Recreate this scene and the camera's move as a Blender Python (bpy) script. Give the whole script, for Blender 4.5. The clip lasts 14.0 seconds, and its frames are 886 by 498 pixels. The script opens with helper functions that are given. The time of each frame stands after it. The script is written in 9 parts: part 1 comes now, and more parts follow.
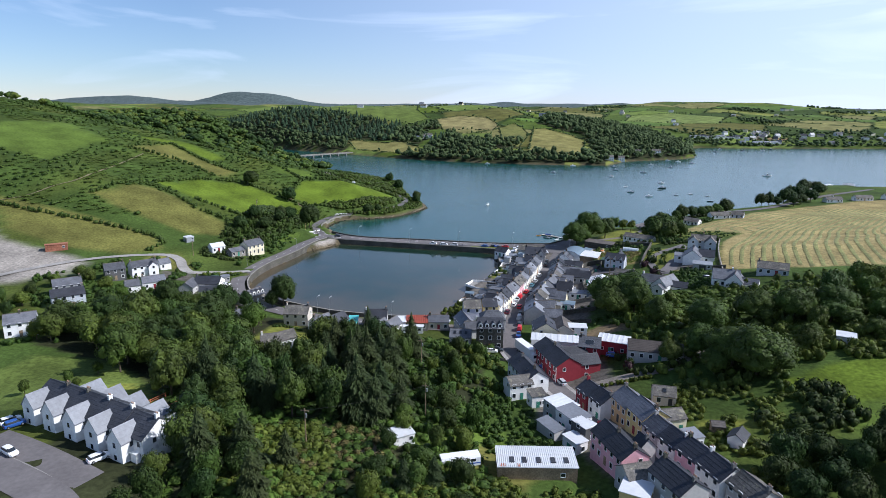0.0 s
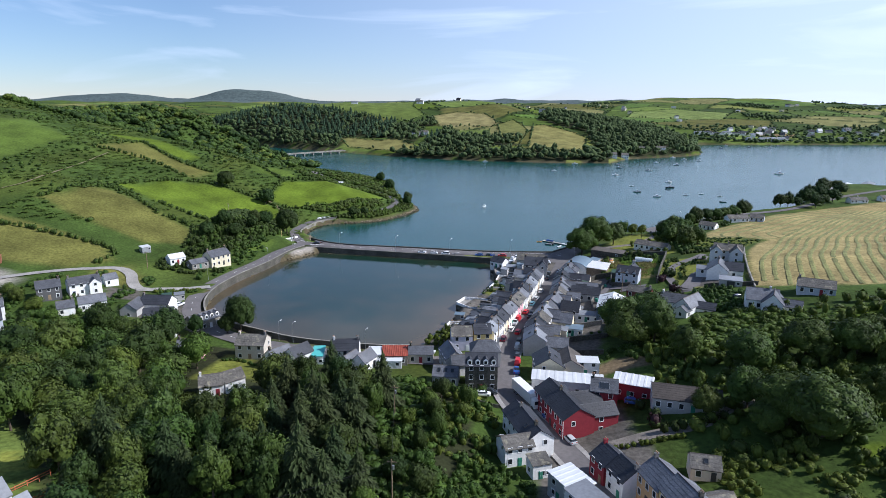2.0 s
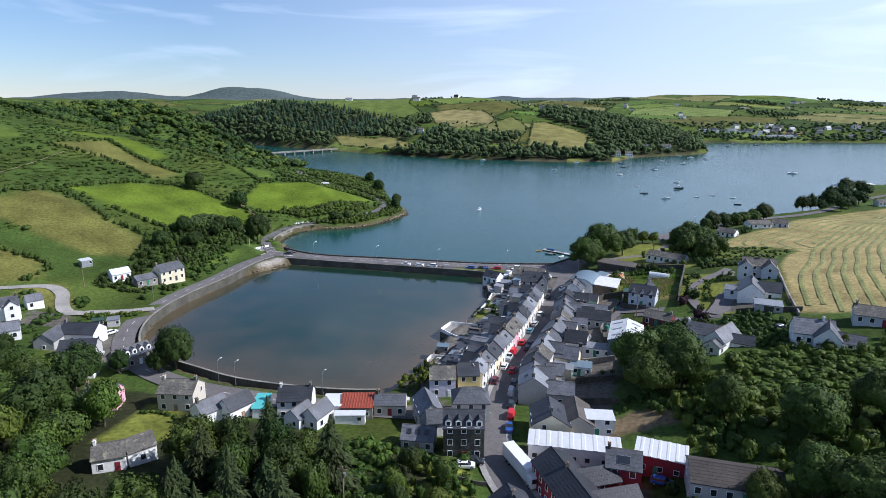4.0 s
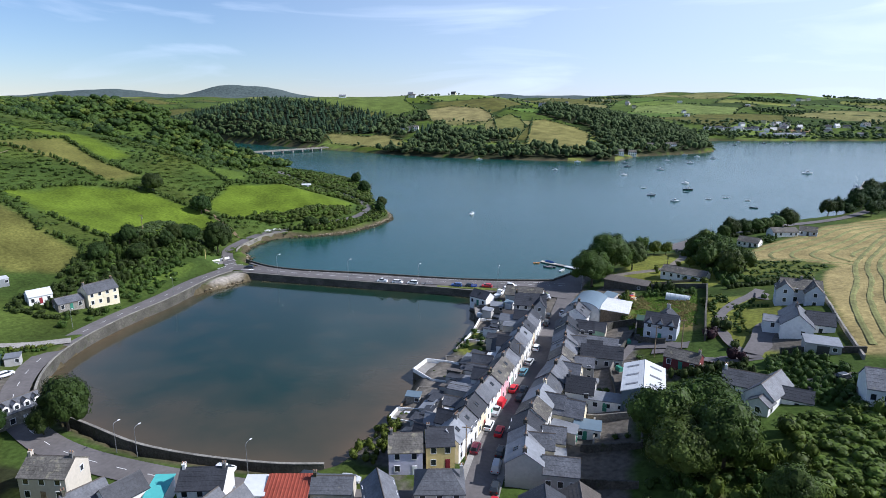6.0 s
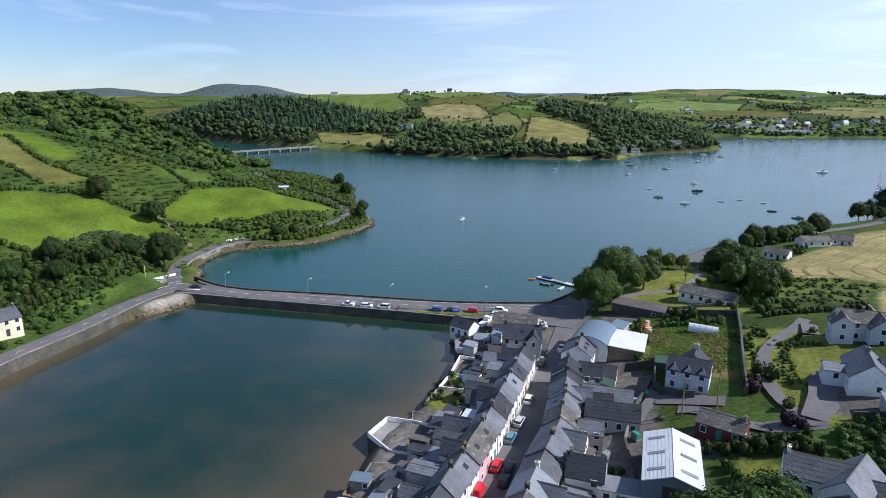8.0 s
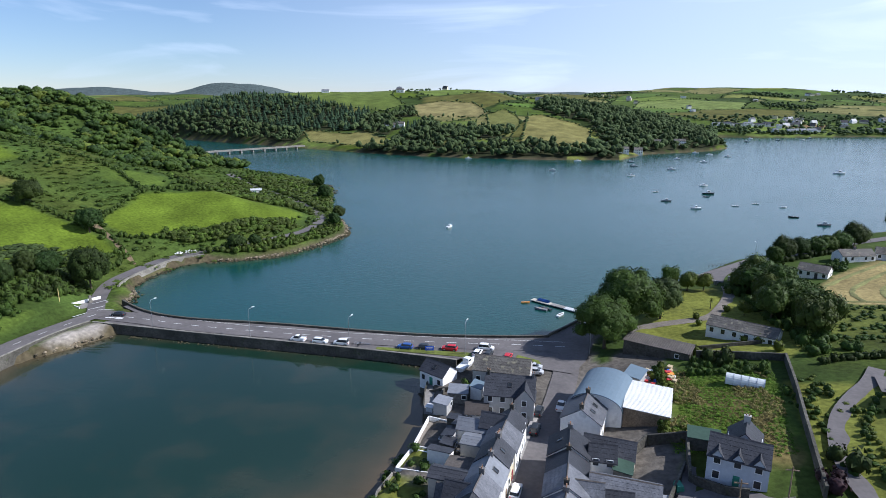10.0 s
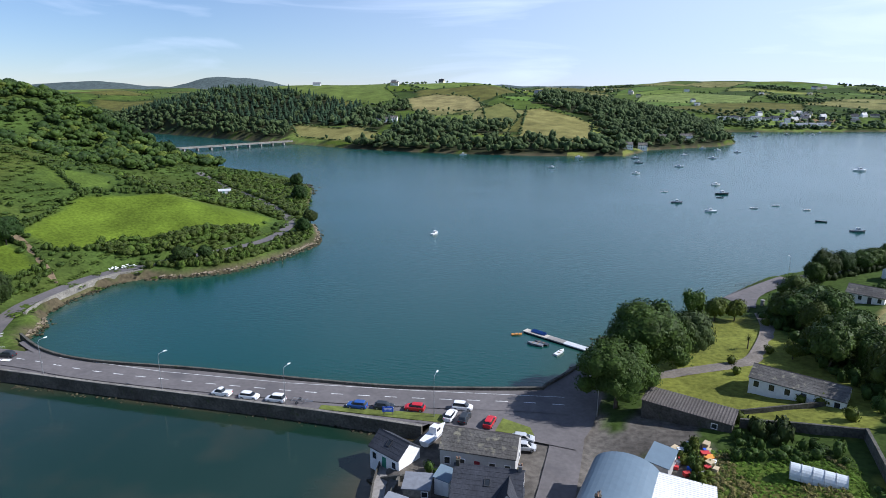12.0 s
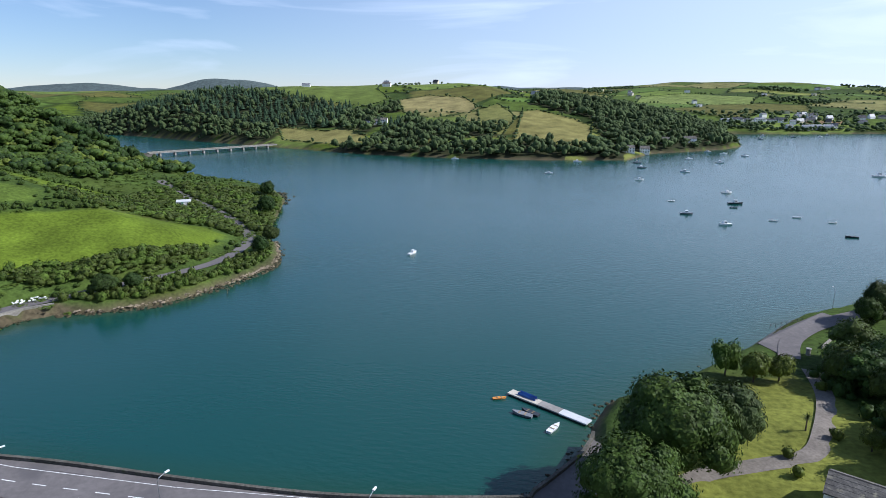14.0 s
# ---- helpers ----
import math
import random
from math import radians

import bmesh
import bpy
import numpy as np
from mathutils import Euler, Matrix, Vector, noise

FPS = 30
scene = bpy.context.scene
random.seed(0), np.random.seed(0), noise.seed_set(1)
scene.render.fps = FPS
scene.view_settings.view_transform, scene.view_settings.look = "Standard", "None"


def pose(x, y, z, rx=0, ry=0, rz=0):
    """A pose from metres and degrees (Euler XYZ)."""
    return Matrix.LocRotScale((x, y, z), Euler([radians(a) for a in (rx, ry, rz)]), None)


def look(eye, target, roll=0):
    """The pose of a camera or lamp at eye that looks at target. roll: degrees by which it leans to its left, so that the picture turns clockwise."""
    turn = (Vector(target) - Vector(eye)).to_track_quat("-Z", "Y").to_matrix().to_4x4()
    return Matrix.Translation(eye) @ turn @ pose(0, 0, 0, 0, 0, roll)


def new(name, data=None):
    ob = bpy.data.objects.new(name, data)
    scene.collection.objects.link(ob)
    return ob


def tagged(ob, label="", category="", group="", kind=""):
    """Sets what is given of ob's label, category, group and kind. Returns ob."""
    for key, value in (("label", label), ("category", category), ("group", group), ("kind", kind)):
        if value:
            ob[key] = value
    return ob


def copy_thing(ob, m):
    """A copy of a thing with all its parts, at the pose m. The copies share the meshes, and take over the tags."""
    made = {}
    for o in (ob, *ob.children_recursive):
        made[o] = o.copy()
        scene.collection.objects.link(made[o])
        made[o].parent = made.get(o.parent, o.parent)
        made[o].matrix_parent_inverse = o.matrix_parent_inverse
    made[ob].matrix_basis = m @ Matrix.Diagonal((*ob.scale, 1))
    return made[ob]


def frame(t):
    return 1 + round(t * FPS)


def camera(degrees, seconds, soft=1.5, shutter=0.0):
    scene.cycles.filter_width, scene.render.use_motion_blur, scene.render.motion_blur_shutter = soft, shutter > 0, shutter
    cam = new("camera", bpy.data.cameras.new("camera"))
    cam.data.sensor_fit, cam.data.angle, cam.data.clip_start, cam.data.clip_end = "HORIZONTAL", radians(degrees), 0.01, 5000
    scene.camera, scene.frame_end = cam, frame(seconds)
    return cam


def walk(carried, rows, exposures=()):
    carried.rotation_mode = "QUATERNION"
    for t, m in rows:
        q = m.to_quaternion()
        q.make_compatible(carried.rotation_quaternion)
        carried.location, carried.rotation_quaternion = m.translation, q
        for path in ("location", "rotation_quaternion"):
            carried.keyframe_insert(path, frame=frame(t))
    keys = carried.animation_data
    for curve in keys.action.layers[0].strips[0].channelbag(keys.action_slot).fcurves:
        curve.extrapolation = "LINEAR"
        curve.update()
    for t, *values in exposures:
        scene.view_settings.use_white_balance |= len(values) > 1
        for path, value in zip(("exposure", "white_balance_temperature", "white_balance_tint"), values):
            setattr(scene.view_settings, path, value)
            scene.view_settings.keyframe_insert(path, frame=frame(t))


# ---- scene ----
cam = camera(72.0, 14.0, soft=0.6)
PATH = [
    (0, (2.44, -4.913, 81.67), (2.072, -3.001, 81.21), 0.4),
    (3, (-0.155, 51.145, 77.952), (-0.522, 53.053, 77.481), 0.2),
    (5.5, (-0.711, 99.555, 74.447), (-1.079, 101.462, 73.97), 0.2),
    (8, (-0.407, 148.481, 70.578), (-0.775, 150.387, 70.096), 0.0),
    (10.5, (-0.538, 197.628, 66.519), (-0.902, 199.534, 66.035), 0.0),
    (12.5, (-0.112, 236.061, 64.682), (-0.476, 237.962, 64.18), -0.05),
    (14, (0.483, 265.076, 63.781), (0.123, 266.98, 63.287), -0.1),
]
EXPOSURE = 0.26
walk(cam, [(t, look(eye, target, roll)) for t, eye, target, roll in PATH], exposures=[(0.0, EXPOSURE, 5600, 15), (14.0, EXPOSURE, 5600, 15)])

# ---- sky and sun: the sun stands to the right of the flight line, about 40 degrees up ----
SUN_EL, SUN_TO = radians(40), Vector((0.985, 0.1, 0))
world = bpy.data.worlds.new("world")
scene.world = world
world.use_nodes = True
wn, wl = world.node_tree.nodes, world.node_tree.links
sky = wn.new("ShaderNodeTexSky")
sky.sky_type, sky.sun_disc = "NISHITA", False
sky.sun_elevation, sky.sun_rotation = SUN_EL, math.atan2(SUN_TO.x, SUN_TO.y)
sky.air_density, sky.dust_density, sky.ozone_density = 1.0, 0.0, 5.5
wn["Background"].inputs["Strength"].default_value = 0.084
coord, wmap = wn.new("ShaderNodeTexCoord"), wn.new("ShaderNodeMapping")
wmap.inputs["Scale"].default_value = (1.2, 2.0, 9.0)
wmap.inputs["Rotation"].default_value = (0, 0.10, 0.35)
cirrus, cramp, cmix = wn.new("ShaderNodeTexNoise"), wn.new("ShaderNodeValToRGB"), wn.new("ShaderNodeMixRGB")
cirrus.inputs["Scale"].default_value, cirrus.inputs["Detail"].default_value = 2.2, 7
cirrus.inputs["Distortion"].default_value = 0.7
cramp.color_ramp.elements[0].position, cramp.color_ramp.elements[1].position = 0.52, 0.92
cramp.color_ramp.elements[1].color = (0.75, 0.75, 0.75, 1)
cmix.inputs[2].default_value = (9.4, 10.4, 11.6, 1)
wl.new(coord.outputs["Generated"], wmap.inputs["Vector"])
wl.new(wmap.outputs["Vector"], cirrus.inputs["Vector"])
wl.new(cirrus.outputs["Fac"], cramp.inputs["Fac"])
toward, veil, both = wn.new("ShaderNodeVectorMath"), wn.new("ShaderNodeMapRange"), wn.new("ShaderNodeMath")
toward.operation, toward.inputs[1].default_value = "DOT_PRODUCT", SUN_TO.normalized()
veil.inputs["From Min"].default_value, veil.inputs["From Max"].default_value = -0.45, 0.62
veil.inputs["To Min"].default_value, veil.inputs["To Max"].default_value = 0.10, 0.78
both.operation, both.use_clamp = "ADD", True
wl.new(coord.outputs["Generated"], toward.inputs[0])
wl.new(toward.outputs["Value"], veil.inputs["Value"])
level, low, haze = wn.new("ShaderNodeSeparateXYZ"), wn.new("ShaderNodeMapRange"), wn.new("ShaderNodeMath")
low.interpolation_type, haze.operation = "SMOOTHSTEP", "MULTIPLY"
low.inputs["From Min"].default_value, low.inputs["From Max"].default_value = 0.20, 0.78
low.inputs["To Min"].default_value, low.inputs["To Max"].default_value = 1.0, 0.08
wl.new(coord.outputs["Generated"], level.inputs[0])
wl.new(level.outputs["Z"], low.inputs["Value"])
wl.new(veil.outputs["Result"], haze.inputs[0])
wl.new(low.outputs["Result"], haze.inputs[1])
wl.new(haze.outputs[0], both.inputs[0])
wl.new(cramp.outputs["Color"], both.inputs[1])
wl.new(both.outputs[0], cmix.inputs[0])
wl.new(sky.outputs["Color"], cmix.inputs[1])
wl.new(cmix.outputs["Color"], wn["Background"].inputs["Color"])
sun = new("sun", bpy.data.lights.new("sun", "SUN"))
sun.data.energy, sun.data.angle, sun.data.color = 5.0, radians(0.53), (1.0, 0.94, 0.83)
sun.matrix_world = look(SUN_TO * math.cos(SUN_EL) * 500 + Vector((0, 250, 500 * math.sin(SUN_EL))), (0, 250, 0))

# ---- materials ----
def material(name, colour, rough=0.8, metal=0.0, tint=0.12, grain=0.25, scale=3.0, bump=0.15, wear=None, attribute="", island=0.0, coarse=0.12, spec=0.3, stretch=(1, 1, 1), bump_scale=4.0):
    """A surface with grain at two scales, a little bump, and a change of shade from object to object."""
    m = bpy.data.materials.new(name)
    m.use_nodes = True
    n, l = m.node_tree.nodes, m.node_tree.links
    b = n["Principled BSDF"]
    b.inputs["Roughness"].default_value, b.inputs["Metallic"].default_value = rough, metal
    b.inputs["Specular IOR Level"].default_value = spec
    geo = n.new("ShaderNodeNewGeometry")
    mp = n.new("ShaderNodeMapping")
    mp.inputs["Scale"].default_value = stretch
    l.new(geo.outputs["Position"], mp.inputs["Vector"])
    if attribute:
        base = n.new("ShaderNodeAttribute")
        base.attribute_name = attribute
    else:
        base = n.new("ShaderNodeRGB")
        base.outputs[0].default_value = (*colour, 1)
    out = base.outputs["Color"]
    fine, big = n.new("ShaderNodeTexNoise"), n.new("ShaderNodeTexNoise")
    fine.inputs["Scale"].default_value, fine.inputs["Detail"].default_value = scale, 5
    big.inputs["Scale"].default_value, big.inputs["Detail"].default_value = scale * coarse, 3
    l.new(mp.outputs["Vector"], fine.inputs["Vector"])
    l.new(geo.outputs["Position"], big.inputs["Vector"])
    for node, amount in ((fine, grain), (big, grain)):
        r = n.new("ShaderNodeMapRange")
        r.inputs["From Min"].default_value, r.inputs["From Max"].default_value = 0.3, 0.7
        r.inputs["To Min"].default_value, r.inputs["To Max"].default_value = 1 - amount, 1 + amount
        l.new(node.outputs["Fac"], r.inputs["Value"])
        x = n.new("ShaderNodeMixRGB")
        x.blend_type, x.inputs[0].default_value = "MULTIPLY", 1
        l.new(out, x.inputs[1])
        l.new(r.outputs["Result"], x.inputs[2])
        out = x.outputs["Color"]
    if wear:
        w = n.new("ShaderNodeTexNoise")
        w.inputs["Scale"].default_value, w.inputs["Detail"].default_value = wear[1], 6
        l.new(geo.outputs["Position"], w.inputs["Vector"])
        r = n.new("ShaderNodeMapRange")
        r.inputs["From Min"].default_value, r.inputs["From Max"].default_value = wear[2], wear[2] + 0.12
        l.new(w.outputs["Fac"], r.inputs["Value"])
        x = n.new("ShaderNodeMixRGB")
        x.inputs[2].default_value = (*wear[0], 1)
        l.new(r.outputs["Result"], x.inputs[0])
        l.new(out, x.inputs[1])
        out = x.outputs["Color"]
    h = n.new("ShaderNodeHueSaturation")
    l.new(out, h.inputs["Color"])
    rnd = geo.outputs["Random Per Island"] if island else n.new("ShaderNodeObjectInfo").outputs["Random"]
    v = n.new("ShaderNodeMapRange")
    v.inputs["To Min"].default_value, v.inputs["To Max"].default_value = 1 - max(tint, island), 1 + max(tint, island)
    l.new(rnd, v.inputs["Value"])
    l.new(v.outputs["Result"], h.inputs["Value"])
    if island:
        u = n.new("ShaderNodeMapRange")
        u.inputs["To Min"].default_value, u.inputs["To Max"].default_value = 0.475, 0.52
        l.new(n.new("ShaderNodeObjectInfo").outputs["Random"], u.inputs["Value"])
        l.new(u.outputs["Result"], h.inputs["Hue"])
    l.new(h.outputs["Color"], b.inputs["Base Color"])
    if bump:
        bp = n.new("ShaderNodeBump")
        bp.inputs["Strength"].default_value, bp.inputs["Distance"].default_value = bump, 0.05 * bump_scale
        l.new(fine.outputs["Fac"], bp.inputs["Height"])
        l.new(bp.outputs["Normal"], b.inputs["Normal"])
    return m


LEAF_DARK = material("leaf_dark", (0.027, 0.046, 0.010), 0.6, grain=0.26, scale=1.3, coarse=0.14, island=0.24, bump=0.45, bump_scale=4, spec=0.12)
LEAF_MID = material("leaf_mid", (0.049, 0.076, 0.014), 0.55, grain=0.26, scale=1.3, coarse=0.14, island=0.24, bump=0.45, bump_scale=4, spec=0.12)
LEAF_LAWN = material("leaf_lawn", (0.039, 0.076, 0.013), 0.55, grain=0.26, scale=1.3, coarse=0.14, island=0.24, bump=0.45, bump_scale=4, spec=0.12)
LEAF_LIGHT = material("leaf_light", (0.072, 0.104, 0.016), 0.55, grain=0.26, scale=1.3, coarse=0.14, island=0.24, bump=0.45, bump_scale=4, spec=0.12)
LEAF_BRACKEN = material("leaf_bracken", (0.064, 0.104, 0.016), 0.7, grain=0.26, scale=1.3, coarse=0.14, island=0.24, bump=0.45, bump_scale=4, spec=0.12)
LEAF_FIR = material("leaf_fir", (0.034, 0.049, 0.016), 0.65, grain=0.26, scale=1.3, coarse=0.14, island=0.24, bump=0.45, bump_scale=4, spec=0.12)
LEAF_RUST = material("leaf_rust", (0.115, 0.10, 0.035), 0.65, grain=0.26, scale=1.3, coarse=0.14, island=0.24, bump=0.45, bump_scale=4, spec=0.12)
LEAF_BROWN = material("leaf_brown", (0.055, 0.075, 0.022), 0.6, grain=0.26, scale=1.3, coarse=0.14, island=0.24, bump=0.45, bump_scale=4, spec=0.12)
LEAF_GRASS = material("leaf_grass", (0.10, 0.165, 0.018), 0.8, grain=0.26, scale=1.3, island=0.24, bump=0, spec=0.12)
LEAF_STRAW = material("leaf_straw", (0.19, 0.15, 0.06), 0.8, grain=0.26, scale=1.3, island=0.24, bump=0, spec=0.12)
LEAF_PURPLE = material("leaf_purple", (0.035, 0.018, 0.022), 0.6, grain=0.26, scale=1.3, coarse=0.14, island=0.24, bump=0.45, bump_scale=4, spec=0.12)
LEAF_FAR_FIR = material("leaf_far_fir", (0.030, 0.052, 0.026), 0.8, grain=0.26, scale=0.2, coarse=0.14, island=0.2, bump=0.25, bump_scale=5, spec=0.12)
LEAF_FAR = material("leaf_far", (0.050, 0.082, 0.030), 0.8, grain=0.26, scale=0.2, coarse=0.14, island=0.14, bump=0.25, bump_scale=5, spec=0.12)
BARK = material("bark", (0.09, 0.07, 0.05), 0.9, scale=2, bump=0.4)
GROUND = material("ground", (0, 0, 0), 0.95, attribute="cover", grain=0.30, scale=0.9, coarse=0.06, bump=0.9, tint=0, spec=0.1)
TARMAC = material("tarmac", (0.140, 0.128, 0.124), 0.9, grain=0.12, scale=1.2, wear=((0.105, 0.098, 0.098), 0.12, 0.58), tint=0.03, bump=0.1)
GRAVEL = material("gravel", (0.2, 0.175, 0.145), 0.95, grain=0.2, scale=2.0, tint=0.05)
CONCRETE = material("concrete", (0.27, 0.255, 0.235), 0.9, grain=0.15, scale=1.5, wear=((0.22, 0.21, 0.19), 0.35, 0.58))
LINE_PAINT = material("line_paint", (0.75, 0.75, 0.72), 0.7, grain=0.15, scale=3, tint=0.03, bump=0)
GRAVEL_PALE = material("gravel_pale", (0.30, 0.28, 0.25), 0.95, grain=0.2, scale=2.0, tint=0.05)
STONE = material("stone", (0.085, 0.08, 0.066), 0.92, grain=0.35, scale=2.2, bump=0.6, wear=((0.06, 0.07, 0.035), 0.8, 0.60))
STONE_PALE = material("stone_pale", (0.22, 0.205, 0.175), 0.92, grain=0.3, scale=2.0, bump=0.5, wear=((0.13, 0.13, 0.09), 0.8, 0.60))
ROCK = material("rock", (0.21, 0.17, 0.115), 0.9, grain=0.4, scale=1.1, bump=0.8, wear=((0.045, 0.04, 0.02), 0.5, 0.52))
SLATE = material("slate", (0.116, 0.120, 0.132), 0.5, grain=0.22, scale=2.6, coarse=0.18, bump=0.3, tint=0.3, spec=0.25, wear=((0.19, 0.185, 0.15), 0.9, 0.66))
SLATE_DARK = material("slate_dark", (0.042, 0.044, 0.051), 0.5, grain=0.2, scale=2.6, bump=0.3, tint=0.25, spec=0.25)
SLATE_OLD = material("slate_old", (0.112, 0.104, 0.092), 0.8, grain=0.3, scale=2.4, bump=0.4, tint=0.15, wear=((0.26, 0.24, 0.17), 0.7, 0.58))
ROOF_WHITE = material("roof_white", (0.58, 0.59, 0.59), 0.5, grain=0.06, scale=1.0, tint=0.05, wear=((0.45, 0.42, 0.38), 0.5, 0.66))
ROOF_BLUE = material("roof_blue", (0.14, 0.19, 0.23), 0.4, grain=0.05, scale=0.8, tint=0.03)
ROOF_RED = material("roof_red", (0.25, 0.055, 0.032), 0.6, grain=0.15, scale=1.5, tint=0.05)
ROOF_BROWN = material("roof_brown", (0.1, 0.088, 0.078), 0.8, grain=0.2, scale=2.5, tint=0.15)
ROOF_UMBER = material("roof_umber", (0.058, 0.049, 0.043), 0.8, grain=0.2, scale=2.5, tint=0.1)
ROOF_GREEN = material("roof_green", (0.04, 0.075, 0.052), 0.6, grain=0.12, scale=1.5, tint=0.1)
ROOF_TURQUOISE = material("roof_turquoise", (0.10, 0.42, 0.40), 0.5, grain=0.06, scale=1.2, tint=0.05)
ROOF_GREY = material("roof_grey", (0.20, 0.21, 0.228), 0.5, grain=0.12, scale=1.5, tint=0.15)
RUST = material("rust", (0.30, 0.12, 0.07), 0.8, grain=0.3, scale=1.5)


def paint(name, colour, **more):
    return material(name, colour, 0.75, grain=0.07, scale=1.6, tint=0.05, bump=0.12, wear=(tuple(0.72 * c for c in colour), 0.5, 0.64), **more)


WHITE = paint("white_render", (0.80, 0.79, 0.76))
CREAM = paint("cream_render", (0.70, 0.63, 0.45))
YELLOW = paint("yellow_render", (0.66, 0.52, 0.22))
GREY_WALL = paint("grey_render", (0.42, 0.41, 0.39))
BUFF = paint("buff_render", (0.55, 0.50, 0.42))
PINK = paint("pink_render", (0.68, 0.38, 0.42))
RED_WALL = paint("red_render", (0.24, 0.028, 0.038))
MAROON = paint("maroon_render", (0.16, 0.04, 0.04))
BLUE_WALL = paint("blue_render", (0.47, 0.50, 0.545))
LILAC = paint("lilac_render", (0.60, 0.58, 0.68))
ORANGE = paint("orange_render", (0.62, 0.40, 0.20))
DARK_WALL = paint("dark_render", (0.10, 0.10, 0.10))
GREEN_PAINT = paint("green_paint", (0.05, 0.22, 0.15))
TIMBER = material("timber", (0.26, 0.19, 0.12), 0.85, grain=0.3, scale=3)
RED_FENCE = material("red_fence", (0.42, 0.12, 0.06), 0.8, grain=0.2)
STEEL = material("steel", (0.45, 0.46, 0.47), 0.45, metal=0.8, grain=0.08, bump=0)
FRAME_WHITE = material("frame_white", (0.78, 0.78, 0.77), 0.5, grain=0.05, bump=0)
FRAME_DARK = material("frame_dark", (0.05, 0.05, 0.05), 0.5, grain=0.05, bump=0)
GLASS = material("window_glass", (0.025, 0.03, 0.035), 0.08, grain=0.1, spec=0.6, bump=0)
TYRE = material("tyre", (0.02, 0.02, 0.02), 0.9, bump=0)


# ---- mesh helpers ----
class Build:
    """Gathers boxes, prisms and sheets into one mesh."""

    def __init__(self):
        self.v, self.f = [], []

    def add(self, verts, faces):
        k = len(self.v)
        self.v += [tuple(p) for p in verts]
        self.f += [tuple(k + i for i in q) for q in faces]
        return self

    def box(self, x0, y0, z0, x1, y1, z1):
        return self.add([(x0, y0, z0), (x1, y0, z0), (x1, y1, z0), (x0, y1, z0), (x0, y0, z1), (x1, y0, z1), (x1, y1, z1), (x0, y1, z1)],
                        [(3, 2, 1, 0), (4, 5, 6, 7), (0, 1, 5, 4), (1, 2, 6, 5), (2, 3, 7, 6), (3, 0, 4, 7)])

    def tube(self, a, b, r0, r1=None, sides=8):
        r1 = r0 if r1 is None else r1
        a, b = Vector(a), Vector(b)
        q = (b - a).to_track_quat("Z", "Y")
        ring = [q @ Vector((math.cos(2 * math.pi * i / sides), math.sin(2 * math.pi * i / sides), 0)) for i in range(sides)]
        return self.add([a + p * r0 for p in ring] + [b + p * r1 for p in ring],
                        [(i, (i + 1) % sides, sides + (i + 1) % sides, sides + i) for i in range(sides)] + [tuple(range(sides - 1, -1, -1)), tuple(range(sides, 2 * sides))])

    def prism(self, outline, x0, x1):
        """An outline in y, z drawn out along x."""
        n = len(outline)
        return self.add([(x0, y, z) for y, z in outline] + [(x1, y, z) for y, z in outline],
                        [(i, i + n, (i + 1) % n + n, (i + 1) % n) for i in range(n)] + [tuple(range(n)), tuple(range(2 * n - 1, n - 1, -1))])

    def mesh(self, name, mat, smooth=False):
        me = bpy.data.meshes.new(name)
        me.from_pydata(self.v, [], self.f)
        me.materials.append(mat)
        if smooth:
            me.shade_smooth()
        return me


def part(name, data, parent=None, mat=None, label="", at=None):
    """One mesh object under a thing or a part."""
    if isinstance(data, Build):
        data = data.mesh(name, mat)
    ob = new(name, data)
    ob.parent = parent
    if at is not None:
        ob.matrix_basis = at
    return tagged(ob, label) if label else ob


def thing(name, m, label, category, group="", kind=""):
    ob = new(name)
    ob.matrix_basis = m
    ob.empty_display_size = 0.5
    return tagged(ob, label, category, group, kind)


# ---- the lie of the land ----
LAGOON = [(-127, 336), (-127, 330), (-131, 321), (-137.2, 313.2), (-138.2, 297.8), (-140.8, 275.0), (-140.3, 255.3), (-135.6, 239.3), (-126.3, 225.5), (-117.6, 218.8), (-99.0, 212.5), (-85.0, 208.3), (-69.6, 206.8), (-53.1, 207.4), (-44, 213), (-39, 226), (-36.6, 238), (-36.4, 258), (-29.2, 278), (-25.8, 300), (-29.4, 316), (-25, 330.6), (-34.5, 331.6), (-47, 332.6), (-76, 333.8), (-100, 334.9)]
WEST_SHORE = [(-140.6, 356.5), (-143.5, 366.5), (-149.5, 371.5), (-152.9, 380), (-153.2, 390), (-153, 400), (-150.4, 406.6), (-145, 412), (-133.5, 415.5), (-121.5, 424), (-114.5, 435), (-110, 448), (-106.4, 461), (-104.4, 473), (-110, 490), (-119, 507), (-127, 513), (-138, 540), (-154, 585), (-166, 617), (-188, 648), (-215, 664), (-255, 672), (-290, 682), (-318, 700), (-348, 730), (-386, 785), (-425, 840), (-440, 852), (-560, 960), (-900, 1180)]
FAR_SHORE = [(-900, 1240), (-650, 1128), (-480, 1040), (-342, 972), (-241, 920), (-169, 893), (-106, 881), (-15, 875), (67, 889), (98, 962), (130, 984), (190, 1030), (222, 1078), (215, 1150), (262, 1322), (362, 1338), (516, 1377), (900, 1450), (1700, 1500)]
VILLAGE_SHORE = [(1700, 700), (900, 690), (500, 640), (320, 640), (255, 660), (225, 620), (203, 590), (172, 524), (122, 492), (90, 459), (69, 447), (57, 430), (41, 413), (26, 396), (13, 387), (9, 376), (8.5, 366), (0.5, 352.5), (-4, 346.8), (-30, 342.4), (-52, 341.7), (-80, 342), (-108, 341.6), (-126, 345)]
